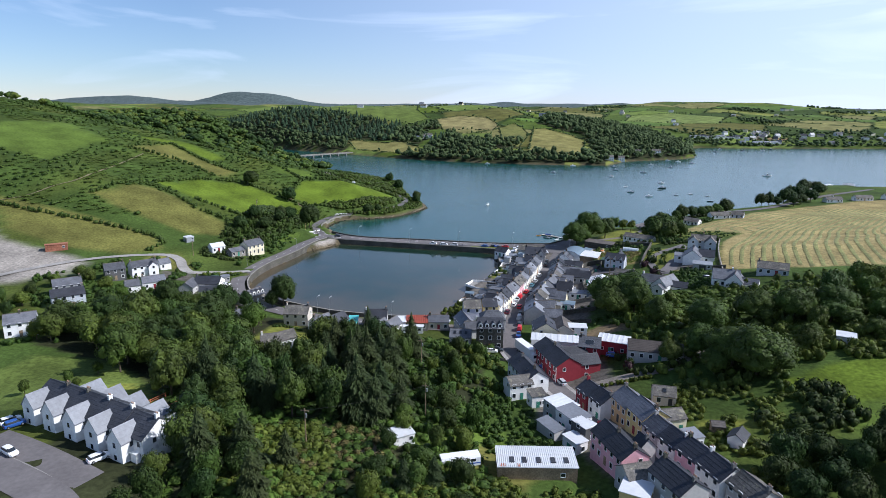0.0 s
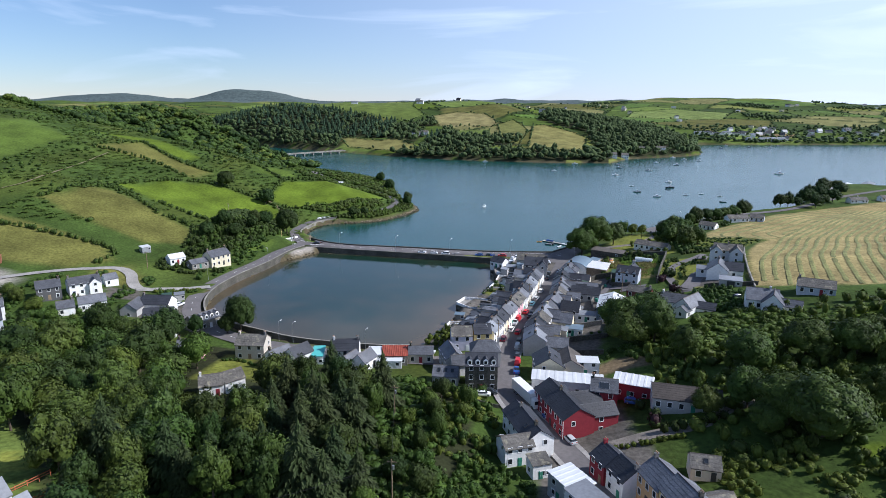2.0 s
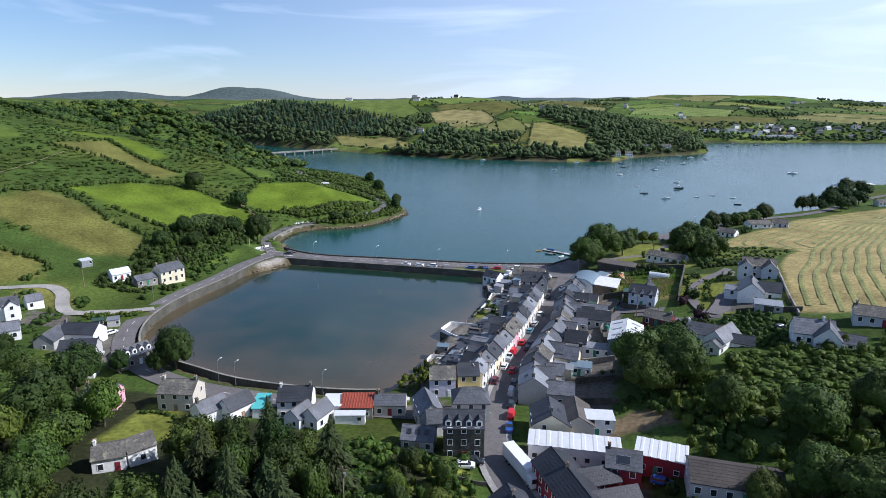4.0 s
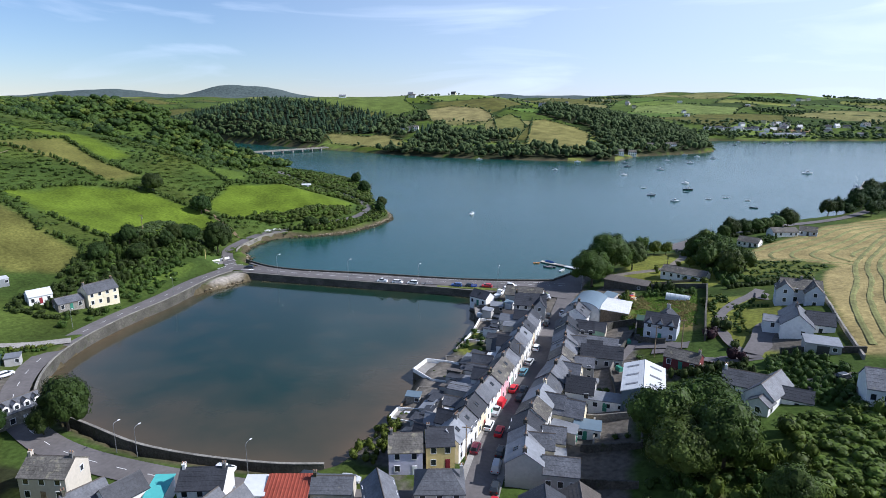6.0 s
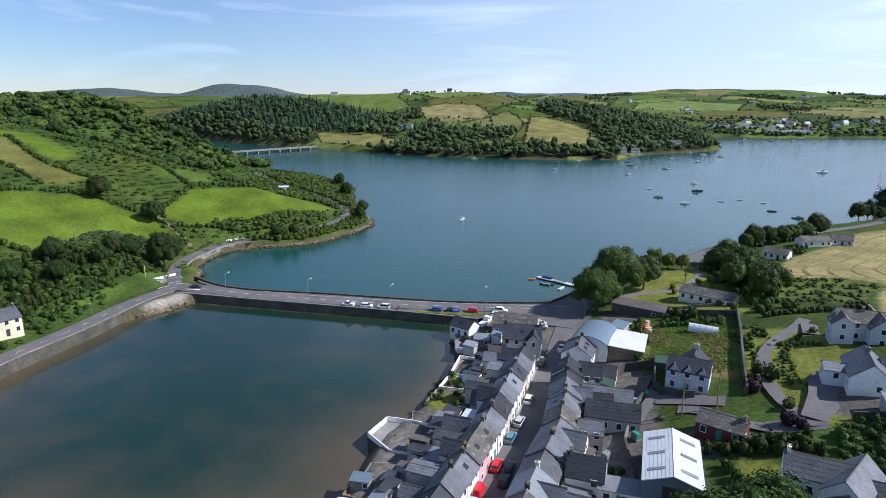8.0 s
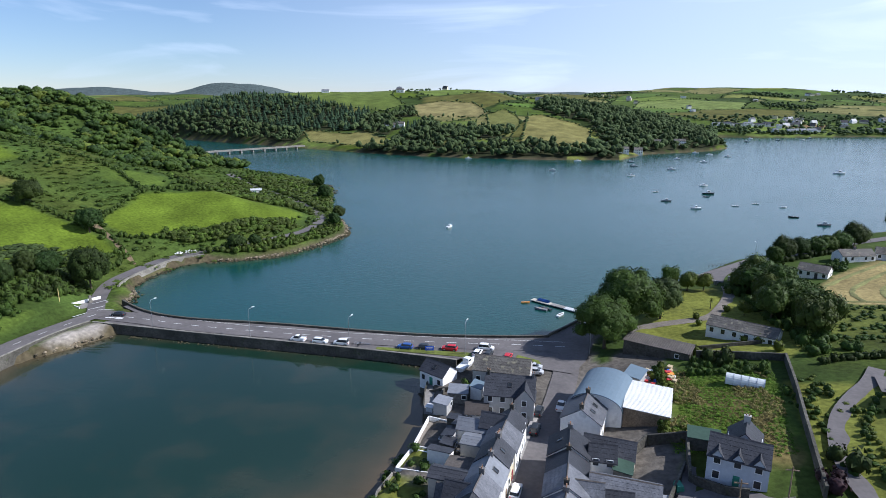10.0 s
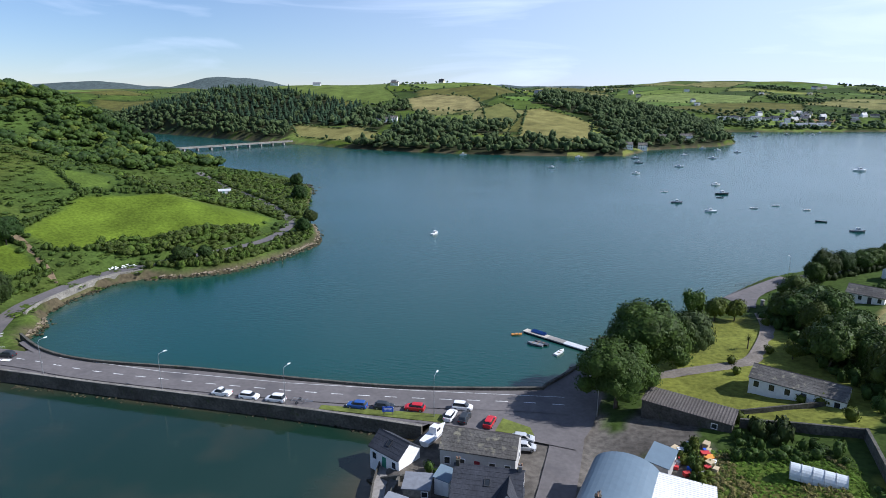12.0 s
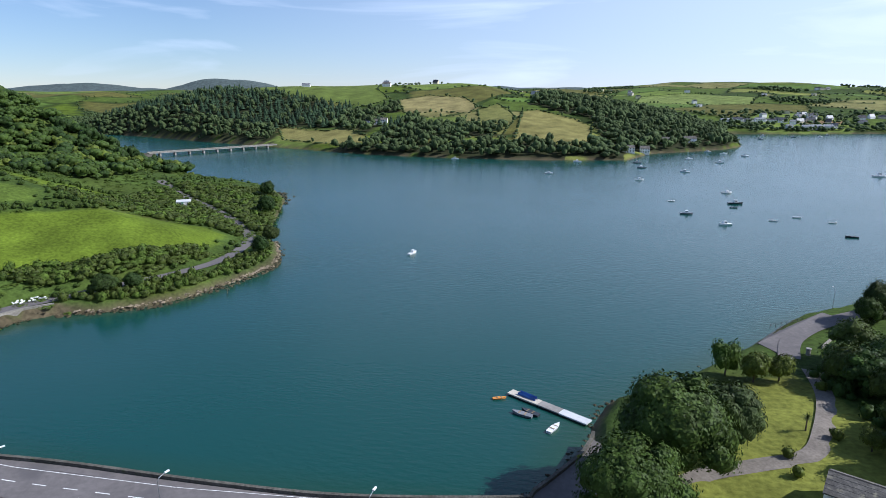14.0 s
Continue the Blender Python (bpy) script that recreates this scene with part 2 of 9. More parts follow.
BAY = WEST_SHORE + FAR_SHORE + VILLAGE_SHORE


def smooth(a, b, x):
    t = np.clip((x - a) / (b - a), 0, 1)
    return t * t * (3 - 2 * t)


def shore(poly, x, y):
    """Metres from the outline of a polygon: above 0 outside it."""
    best, inside = np.full(x.shape, 1e9), np.zeros(x.shape, bool)
    for (ax, ay), (bx, by) in zip(poly, poly[1:] + poly[:1]):
        ex, ey = bx - ax, by - ay
        t = np.clip(((x - ax) * ex + (y - ay) * ey) / (ex * ex + ey * ey), 0, 1)
        best = np.minimum(best, np.hypot(x - ax - t * ex, y - ay - t * ey))
        cross = (ay > y) != (by > y)
        inside ^= cross & (x < (bx - ax) * (y - ay) / (by - ay + 1e-12) + ax)
    return np.where(inside, -best, best)


def within(poly, x, y):
    return shore(poly, x, y) < 0


def waves(x, y, size, seed):
    """Smooth noise from -1 to 1, out of a few turned sine waves."""
    r, out = random.Random(seed), 0
    for k in range(6):
        a, s = r.uniform(0, 6.28), size * r.uniform(0.6, 1.5)
        out = out + np.sin((x * math.cos(a) + y * math.sin(a)) * 6.28 / s + r.uniform(0, 6.28))
    return out / 4


def hill(x, y, cx, cy, sx, sy, height):
    return height * np.exp(-((x - cx) / sx) ** 2 - ((y - cy) / sy) ** 2)


def raw_land(x, y):
    dl, db = shore(LAGOON, x, y), shore(BAY, x, y)
    d = np.minimum(dl, db)
    dd = np.maximum(d - 8, 0)
    # the long hill west of the harbour
    k = np.interp(y, [190, 225, 280, 320, 400, 480, 540, 600, 640, 690], [0.04, 0.09, 0.19, 0.28, 0.36, 0.30, 0.17, 0.16, 0.16, 0.24])
    west = 2.6 + 120 * (1 - np.exp(-k * dd / 108)) + 2.5 * waves(x, y, 150, 3) * smooth(20, 80, dd)
    west = west + hill(x, y, -440, 665, 130, 110, 46) + hill(x, y, -540, 470, 150, 190, 14) - hill(x, y, -225, 545, 45, 60, 7) - hill(x, y, -330, 590, 60, 40, 6) - hill(x, y, -278, 652, 45, 32, 2)
    west = -9 * np.log(np.exp(-np.maximum(west, 0) / 9) + math.exp(-75 / 9)) + hill(x, y, -530, 480, 95, 100, 15)
    # low wooded rise south of the lagoon, and the street
    south = 2.5 + 0.062 * np.maximum(204 - y, 0)
    south = south + hill(x, y, -100, 88, 48, 42, 4.5)
    street = 2.5 + 0.085 * np.maximum(150 - y, 0)
    mid = south + (street - south) * smooth(-22, -8, x)
    # gardens and hay field to the east
    s = np.interp(y, [60, 137, 165, 290, 315, 345, 400, 480], [0.6, 0.72, 0.95, 0.95, 0.72, 0.45, 0.24, 0.10])
    rise = np.maximum(x - 8, 0) * 0.25
    east = 2.6 + 30 * (1 - np.exp(-rise * s / 26)) + 0.06 * np.maximum(150 - y, 0) * smooth(60, 20, x)
    east = np.maximum(east - hill(x, y, 66, 424, 24, 30, 3.2), np.minimum(east, 2.7))
    near = np.where(x > 8, east, mid)
    near = near + (west - near) * smooth(-118, -150, x)
    # the far shore: wooded bluff, fields, plateau, distant hills
    far = 1.5 + 70 * (1 - np.exp(-0.24 * np.maximum(d, 0) / 78)) + hill(x, y, -560, 1230, 260, 150, 36) + hill(x, y, -330, 1420, 330, 200, 22)
    far = far + hill(x, y, 60, 1250, 180, 150, 14) + hill(x, y, 540, 2500, 360, 380, 36) + 7 * waves(x, y, 700, 8) * smooth(100, 400, d)
    far = far + 52 * np.exp(-((x + 2215) / 300) ** 4 - ((y - 4290) / 260) ** 4) + hill(x, y, -2400, 4270, 560, 300, 42) + hill(x, y, -2600, 3300, 520, 280, 46) + hill(x, y, -100, 3600, 1100, 500, 20) + 5 * waves(x, y, 260, 5) * smooth(150, 500, d)
    far = far - hill(x, y, -1150, 1500, 330, 260, 35)
    z = near + (far - near) * smooth(720, 860, y + np.maximum(0, -x - 300) * 0.45)
    edge = np.clip(d / 2.2, 0, 1)
    z = np.where(d > 0, np.minimum(z, 0.4 + 0.75 * d) * edge, 0)
    bed = np.where(dl < 0, np.maximum(0.7 * dl, -2.0), np.maximum(0.7 * db, -5.0))
    return np.where(d > 0, z, bed), d


ROADS = {}


def road_path(points, step=3.0):
    """A smooth line through the points, as x, y rows."""
    p = np.array([points[0]] + list(points) + [points[-1]], float)
    out = []
    for i in range(1, len(p) - 2):
        a, b, c, e = p[i - 1], p[i], p[i + 1], p[i + 2]
        n = max(2, int(np.hypot(*(c - b)) / step))
        for t in np.arange(n) / n:
            out.append(0.5 * (2 * b + (c - a) * t + (2 * a - 5 * b + 4 * c - e) * t ** 2 + (3 * b - a - 3 * c + e) * t ** 3))
    return np.array(out + [p[-1]])


def lay(name, points, width, flat=None):
    p = road_path(points)
    z = land(p[:, 0], p[:, 1])
    z = np.full(len(p), flat) if flat else np.convolve(np.pad(z, 5, "edge"), np.ones(11) / 11, "valid")
    ROADS[name] = (p, width, np.maximum(z, 2.0))


def land(x, y):
    """Height of the ground, with the roads cut flat into it."""
    x, y = np.atleast_1d(np.asarray(x, float)), np.atleast_1d(np.asarray(y, float))
    z, d = raw_land(x, y)
    for p, width, pz in ROADS.values():
        m = (x > p[:, 0].min() - 12) & (x < p[:, 0].max() + 12) & (y > p[:, 1].min() - 12) & (y < p[:, 1].max() + 12) & (d > 0.2)
        if not m.any():
            continue
        i = np.nonzero(m)[0]
        for c in np.array_split(i, max(1, len(i) // 20000)):
            q = (x[c, None] - p[None, :, 0]) ** 2 + (y[c, None] - p[None, :, 1]) ** 2
            j = q.argmin(1)
            w = 1 - smooth(width / 2 + 1.8, width / 2 + 7, np.sqrt(q[np.arange(len(c)), j]))
            z[c] = z[c] + (pz[j] - z[c]) * w
    return z


lay("street", [(38, 88), (31, 103), (25, 115), (20.5, 125), (14.5, 139), (8, 152), (1.5, 164), (-5, 173), (-10.5, 184), (-13, 197), (-13, 210), (-11.3, 232), (-7.8, 255), (-4, 272), (-1.8, 290), (0.5, 305), (3, 325), (4, 338)], 6.0)
lay("causeway_road", [(4, 342), (-7, 341.4), (-29, 339), (-50, 337.5), (-76.5, 337.1), (-104, 337.8), (-122, 340), (-138, 341)], 7.5, 2.7)
lay("shore_road", [(-137, 341), (-141.5, 320), (-142.5, 297), (-144.5, 275), (-144, 256), (-139.5, 239), (-130, 223.5), (-119, 214), (-100, 205), (-78, 201), (-55, 200), (-35, 201), (-14, 205)], 6.5)
lay("coast_road", [(-138, 341), (-147, 353), (-154.5, 366), (-157.6, 376), (-158.5, 388), (-158.4, 400), (-155, 409.5), (-148.5, 417), (-140, 427.5), (-131, 440.5), (-125.8, 455), (-123.4, 467), (-124.6, 485), (-130, 503), (-143, 521), (-185, 560), (-240, 600)], 5.0)
lay("hill_lane", [(-142.5, 256), (-149, 250.5), (-157, 245), (-164.5, 241), (-171.5, 246), (-177.5, 253), (-186, 256.5), (-195, 250.5), (-207.5, 237), (-216, 226), (-227, 209), (-242, 188), (-262, 160)], 4.5)
lay("slip_road", [(56, 411), (60, 422), (67.5, 431.5), (77.5, 438.5), (93, 447), (120, 468), (165, 500), (220, 560), (280, 610)], 4.8)


def height(x, y):
    return float(land([x], [y])[0])


# ---- what covers the ground ----
GRASS, LUSH, ROUGH, DRY, LAWN = (0.082, 0.122, 0.020), (0.096, 0.138, 0.013), (0.050, 0.080, 0.016), (0.122, 0.120, 0.030), (0.160, 0.172, 0.032)
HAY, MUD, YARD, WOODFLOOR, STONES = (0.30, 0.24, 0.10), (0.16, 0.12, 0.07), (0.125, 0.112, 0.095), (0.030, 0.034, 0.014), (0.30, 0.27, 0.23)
COVERS = []


def field(shade, soft, *corners):
    COVERS.append((shade, soft, list(corners)))


field(DRY, 5, (-263, 300), (-250, 333), (-209, 318), (-187, 313), (-180, 296), (-195, 287), (-242, 293))
field(LUSH, 4, (-254, 346), (-246, 380), (-222, 402), (-192, 402), (-174, 398), (-175, 366), (-188, 331), (-220, 335))
field(LUSH, 3, (-194, 413), (-199, 449), (-176, 468), (-150, 502), (-139, 500), (-133, 476), (-147, 441), (-168, 421), (-180, 410))
field(DRY, 4, (-310, 397), (-311, 447), (-268, 424), (-241, 422), (-243, 398), (-272, 404))
field(LUSH, 3, (-350, 440), (-312, 470), (-262, 446), (-268, 430), (-310, 449))
field(DRY, 5, (-310, 278), (-258, 276), (-204, 273), (-194, 262), (-206, 246), (-228, 240), (-268, 248))
field(GRASS, 4, (-236, 465), (-205, 474), (-196, 462), (-217, 450))
field(GRASS, 6, (-420, 330), (-380, 420), (-330, 400), (-320, 330))
field(HAY, 2, (70, 259), (77, 290), (88, 328), (97, 350), (107, 361), (97, 372), (78, 376), (79, 391), (95, 413), (119, 437), (143, 470), (190, 503), (240, 536), (300, 560), (420, 480), (330, 300), (170, 250), (100, 254))
field((0.105, 0.125, 0.026), 2, (68, 348), (86, 334), (96, 352), (105, 361), (96, 371), (76, 375))
field(LAWN, 1.5, (20, 340), (20, 356), (30, 372), (42, 392), (53, 399), (57, 380), (62, 358), (60, 338), (50, 328), (34, 338))
field((0.105, 0.155, 0.022), 2, (22, 292), (24, 322), (46, 318), (42, 292))
field(LAWN, 1.5, (43, 285), (47, 316), (62, 312), (70, 300), (64, 262), (46, 262))
field(LAWN, 1, (31, 245), (32.5, 253), (39, 250), (37.5, 243))
field(LAWN, 1, (7.6, 235), (15, 237), (16, 231), (9, 228))
field(YARD, 1.5, (48, 265), (52, 277), (60, 280), (66, 270), (60, 262))
field((0.105, 0.14, 0.03), 2, (-160, 100), (-150, 140), (-128, 142), (-104, 128), (-84, 108), (-118, 104))
field(GRASS, 3, (62, 150), (72, 158), (100, 168), (130, 150), (110, 120), (70, 126))
field(STONES, 5, (-320, 270), (-262, 237), (-238, 234), (-219, 233), (-207, 226), (-205, 214), (-222, 196), (-262, 160), (-330, 180))
field(YARD, 1.5, (-44, 214), (-43, 228), (-41, 240), (-37, 258), (-31, 278), (-27.5, 300), (-29, 316), (-24, 330), (-6, 328), (-8, 300), (-14, 250), (-20, 212))
field(LAWN, 1, (-30, 271), (-28.5, 279), (-20, 277), (-21, 270))
field(LAWN, 1, (-27.5, 284), (-26.5, 289), (-19, 287), (-20, 283))
field(YARD, 2, (-4, 352), (8, 368), (16, 362), (10, 344), (12, 326), (-6, 326), (-30, 331))
field(YARD, 2, (-30, 212), (-22, 190), (-8, 180), (-2, 205), (-8, 300), (6, 330), (24, 322), (22, 262), (14, 212), (14, 190), (30, 130), (44, 100), (26, 96), (0, 140), (-10, 190))
field(YARD, 1.5, (16, 236), (16, 262), (36, 264), (38, 256), (26, 252), (25, 236))
field(GRASS, 2, (-24, 140), (-12, 134), (0, 122), (-4, 100), (-20, 98), (-30, 120))
field(YARD, 2, (-158, 220), (-152, 238), (-134, 230), (-124, 216), (-136, 208))
field(DRY, 4, (26, 300), (30, 318), (38, 312), (36, 296))
field((0.19, 0.15, 0.055), 2, (35, 284), (37.5, 304), (38, 312), (31, 309), (30, 304), (35, 302), (41, 301), (40, 283))
field(DRY, 6, (-196, 250), (-186, 262), (-166, 248), (-172, 240))
field(LAWN, 1, (-24, 170), (-22, 178), (-16, 179), (-15, 170))
field(LAWN, 1, (-88, 176), (-86, 186), (-72, 184), (-74, 174))
# gardens and meadows above the street
field(LAWN, 1, (37, 132), (38, 136), (51, 138), (50, 134))
field(LUSH, 3, (59, 146), (60, 153), (74, 161), (110, 170), (120, 150), (70, 142))
field(LUSH, 3, (86, 222), (90, 229), (110, 240), (130, 236), (102, 222))
field(MUD, 1, (12, 196), (28, 200), (29, 208), (13, 205))
field(LAWN, 2, (-97, 172), (-97, 192), (-88, 193), (-86, 176))
field(LAWN, 1, (-114, 112), (-108, 126), (-98, 120), (-102, 108))
field(GRASS, 1, (-156, 303), (-158, 310), (-155, 323), (-150.5, 330), (-149.5, 324), (-152, 312))
field(STONES, 1, (-127, 334), (-127, 330), (-131, 321), (-135.6, 312), (-137, 314), (-137, 322), (-133, 334))
field(GRASS, 1, (-149.5, 364), (-150.5, 372), (-145.5, 372), (-142.5, 364), (-144, 360))
field(DRY, 2, (-14, 104), (-20, 118), (-6, 122), (4, 116), (-2, 104))
field((0.20, 0.15, 0.09), 3, (-44, 100), (-42, 114), (-33, 116), (-30, 104), (-36, 98))
field(ROUGH, 2, (-12, 128), (-18, 146), (-8, 148), (0, 132))
field(YARD, 1, (18.5, 318), (20.5, 329), (28.5, 326), (26.5, 315))
field(YARD, 1, (-6, 300), (-5, 329), (6, 328), (4, 300))
field(YARD, 1.5, (-171, 226), (-176, 238), (-162, 240), (-156, 232))
field(YARD, 1, (9, 326), (18, 341), (29, 337), (22, 323))
# two fields on the neck of the headland
field(LUSH, 3, (-266, 514), (-264, 530), (-258, 544), (-238, 554), (-220, 538), (-196, 482), (-206, 482), (-234, 500))
# fields of the far peninsula
FAR_TAN, FAR_GREEN = (0.185, 0.170, 0.055), (0.105, 0.140, 0.030)
field(FAR_TAN, 4, (-379, 1058), (-343, 994), (-300, 974), (-243, 944), (-218, 953), (-232, 987), (-276, 1040), (-294, 1025), (-322, 1035))
field((0.23, 0.20, 0.08), 4, (-243, 1190), (-214, 1110), (-120, 1092), (-111, 1130), (-145, 1202), (-202, 1228))
field(FAR_GREEN, 6, (-560, 1260), (-460, 1215), (-369, 1177), (-280, 1150), (-259, 1202), (-300, 1270), (-330, 1420), (-520, 1420))
field(FAR_GREEN, 4, (-180, 1068), (-160, 1027), (-118, 1031), (-121, 1076))
field((0.12, 0.17, 0.03), 4, (-142, 957), (-132, 938), (-52, 921), (-58, 953), (-99, 952))
field((0.15, 0.155, 0.045), 4, (-111, 1110), (-90, 978), (-63, 969), (-55, 1054), (-69, 1114), (-88, 1148))
field(FAR_TAN, 4, (-50, 1111), (-48, 942), (30, 926), (39, 1051), (14, 1088), (-32, 1128))
field((0.10, 0.165, 0.03), 4, (-100, 1190), (-74, 1174), (-34, 1180), (-36, 1225))
field((0.22, 0.15, 0.08), 5, (392, 1408), (470, 1420), (480, 1448), (400, 1440))
field((0.15, 0.19, 0.05), 8, (160, 1680), (252, 1642), (381, 1633), (430, 1773), (307, 1884), (190, 1840))


def far_cells(x, y):
    """Walled fields of the far side: the colour of each, and how near a place lies to a boundary."""
    r = random.Random(12)
    sites = [(r.uniform(-2400, 2400), 880 + 2600 * r.random() ** 1.35) for _ in range(620)]
    shades = [random.Random(40 + i).choice([LUSH, GRASS, GRASS, (0.20, 0.22, 0.05), (0.10, 0.16, 0.03), DRY, (0.15, 0.205, 0.04), (0.21, 0.20, 0.07), ROUGH]) for i in range(len(sites))]
    s = np.array(sites)
    col, gap = np.zeros((len(x), 3)), np.zeros(len(x))
    for c in np.array_split(np.arange(len(x)), max(1, len(x) // 4000)):
        q = np.hypot(x[c, None] - s[None, :, 0] + 14 * np.sin(y[c, None] / 60), (y[c, None] - s[None, :, 1]) * 1.15)
        o = np.argpartition(q, 2, 1)[:, :2]
        a, b = np.take_along_axis(q, o[:, :1], 1)[:, 0], np.take_along_axis(q, o[:, 1:], 1)[:, 0]
        first = np.where(a < b, o[:, 0], o[:, 1])
        col[c], gap[c] = 0.84 * np.array(shades)[first], np.abs(a - b)
    return col, gap


def cover(x, y, z, d):
    col = np.tile(np.array(ROUGH), (len(x), 1))
    n = waves(x, y, 40, 21)[:, None]
    col = col * (1 + 0.22 * n) + np.array([0.02, 0.006, 0]) * np.maximum(waves(x, y, 70, 33)[:, None], 0)
    far = y > 860
    if far.any():
        fc, gap = far_cells(x[far], y[far])
        fc = np.where((gap < 9)[:, None], np.array(ROUGH) * 0.6, fc)
        # far moor: heath shifted to blue-grey, distance haze put into the base colour
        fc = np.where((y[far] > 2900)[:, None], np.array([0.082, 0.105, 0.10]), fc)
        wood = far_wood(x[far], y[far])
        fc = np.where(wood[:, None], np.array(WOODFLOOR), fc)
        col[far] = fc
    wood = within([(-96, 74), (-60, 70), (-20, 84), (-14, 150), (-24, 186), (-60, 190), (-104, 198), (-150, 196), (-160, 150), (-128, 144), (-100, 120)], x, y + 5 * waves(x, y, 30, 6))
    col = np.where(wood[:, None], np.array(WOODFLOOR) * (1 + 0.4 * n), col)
    for shade, soft, poly in COVERS:
        w = 1 - smooth(-soft / 2, soft / 2, shore(poly, x, y) + 0.8 * waves(x, y, 9, 4))
        col = col + (np.array(shade) * (1 + 0.12 * waves(x, y, 23, 9))[:, None] - col) * w[:, None]
    beach = smooth(2.6, 1.0, d)
    col = col + (np.array([0.095, 0.078, 0.046]) - col) * beach[:, None]
    return col


FAR_WOODS = []
FAR_WOODS.append([(-900, 1300), (-900, 1200), (-640, 1130), (-480, 1044), (-356, 988), (-376, 1062), (-322, 1042), (-282, 1044), (-228, 992), (-234, 1090), (-290, 1130), (-372, 1172), (-470, 1212), (-600, 1275)])
FAR_WOODS.append([(-44, 1166), (-30, 1300), (60, 1430), (150, 1430), (225, 1290), (236, 1170), (215, 1080), (190, 1034), (130, 988), (98, 966), (72, 934), (42, 1040), (46, 1096), (14, 1112)])
FAR_WOODS.append([(-218, 958), (-214, 1062), (-184, 1062), (-162, 1022), (-108, 1022), (-62, 1000), (-62, 966), (-100, 956), (-140, 956), (-150, 940)])
FAR_WOODS.append([(-262, 930), (-169, 895), (-106, 884), (-15, 878), (66, 892), (72, 930), (30, 922), (-50, 934), (-52, 916), (-132, 934), (-215, 948)])
FAR_WOODS.append([(-285, 1140), (-240, 1160), (-225, 1110), (-268, 1110)])


def far_wood(x, y):
    """Whether there is wood on the far shore at each place."""
    x, y = np.atleast_1d(np.asarray(x, float)), np.atleast_1d(np.asarray(y, float))
    out = np.zeros(len(x), bool)
    near = (x > -910) & (x < 240) & (y > 870) & (y < 1440)
    for poly in FAR_WOODS:
        out[near] |= shore(poly, x[near], y[near]) + 6 * waves(x[near], y[near], 40, 2) < 0
    return out


# ---- ground ----
def steps(*runs):
    out = []
    for a, b, s in runs:
        out += list(np.arange(a, b, s))
    return np.array(out + [runs[-1][1]])


gx = steps((-3600, -1500, 60), (-1500, -700, 20), (-700, -200, 8), (-200, -60, 2.6), (-60, 100, 1.5), (100, 220, 3.5), (220, 900, 9), (900, 1800, 25), (1800, 3600, 70))
gy = steps((-160, 60, 7), (60, 420, 1.85), (420, 560, 3), (560, 860, 9), (860, 1500, 8), (1500, 2300, 14), (2300, 4560, 40))
GX, GY = np.meshgrid(gx, gy)
px, py = GX.ravel(), GY.ravel()
pz, pd = land(px, py), raw_land(px, py)[1]
rough = 0.12 * waves(px, py, 6, 55) * smooth(3, 8, pd)
pz = pz + rough
nx = len(gx)
keep = (pd > -14).reshape(GX.shape)
quads = []
for j in range(len(gy) - 1):
    ok = keep[j, :-1] | keep[j, 1:] | keep[j + 1, :-1] | keep[j + 1, 1:]
    i = np.nonzero(ok)[0] + j * nx
    quads.append(np.stack([i, i + 1, i + 1 + nx, i + nx], 1))
quads = np.concatenate(quads)
used = np.unique(quads)
back = np.zeros(len(px), int)
back[used] = np.arange(len(used))
quads = back[quads]
gm = bpy.data.meshes.new("ground")
gm.vertices.add(len(used))
gm.vertices.foreach_set("co", np.stack([px[used], py[used], pz[used]], 1).ravel())
gm.loops.add(quads.size)
gm.loops.foreach_set("vertex_index", quads.ravel())
gm.polygons.add(len(quads))
gm.polygons.foreach_set("loop_start", np.arange(len(quads)) * 4)
gm.update()
gm.validate()
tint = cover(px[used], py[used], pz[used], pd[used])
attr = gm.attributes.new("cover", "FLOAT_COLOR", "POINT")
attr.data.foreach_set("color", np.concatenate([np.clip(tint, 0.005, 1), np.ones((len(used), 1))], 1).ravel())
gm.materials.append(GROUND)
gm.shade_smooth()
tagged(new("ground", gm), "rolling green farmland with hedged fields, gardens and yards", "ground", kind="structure")

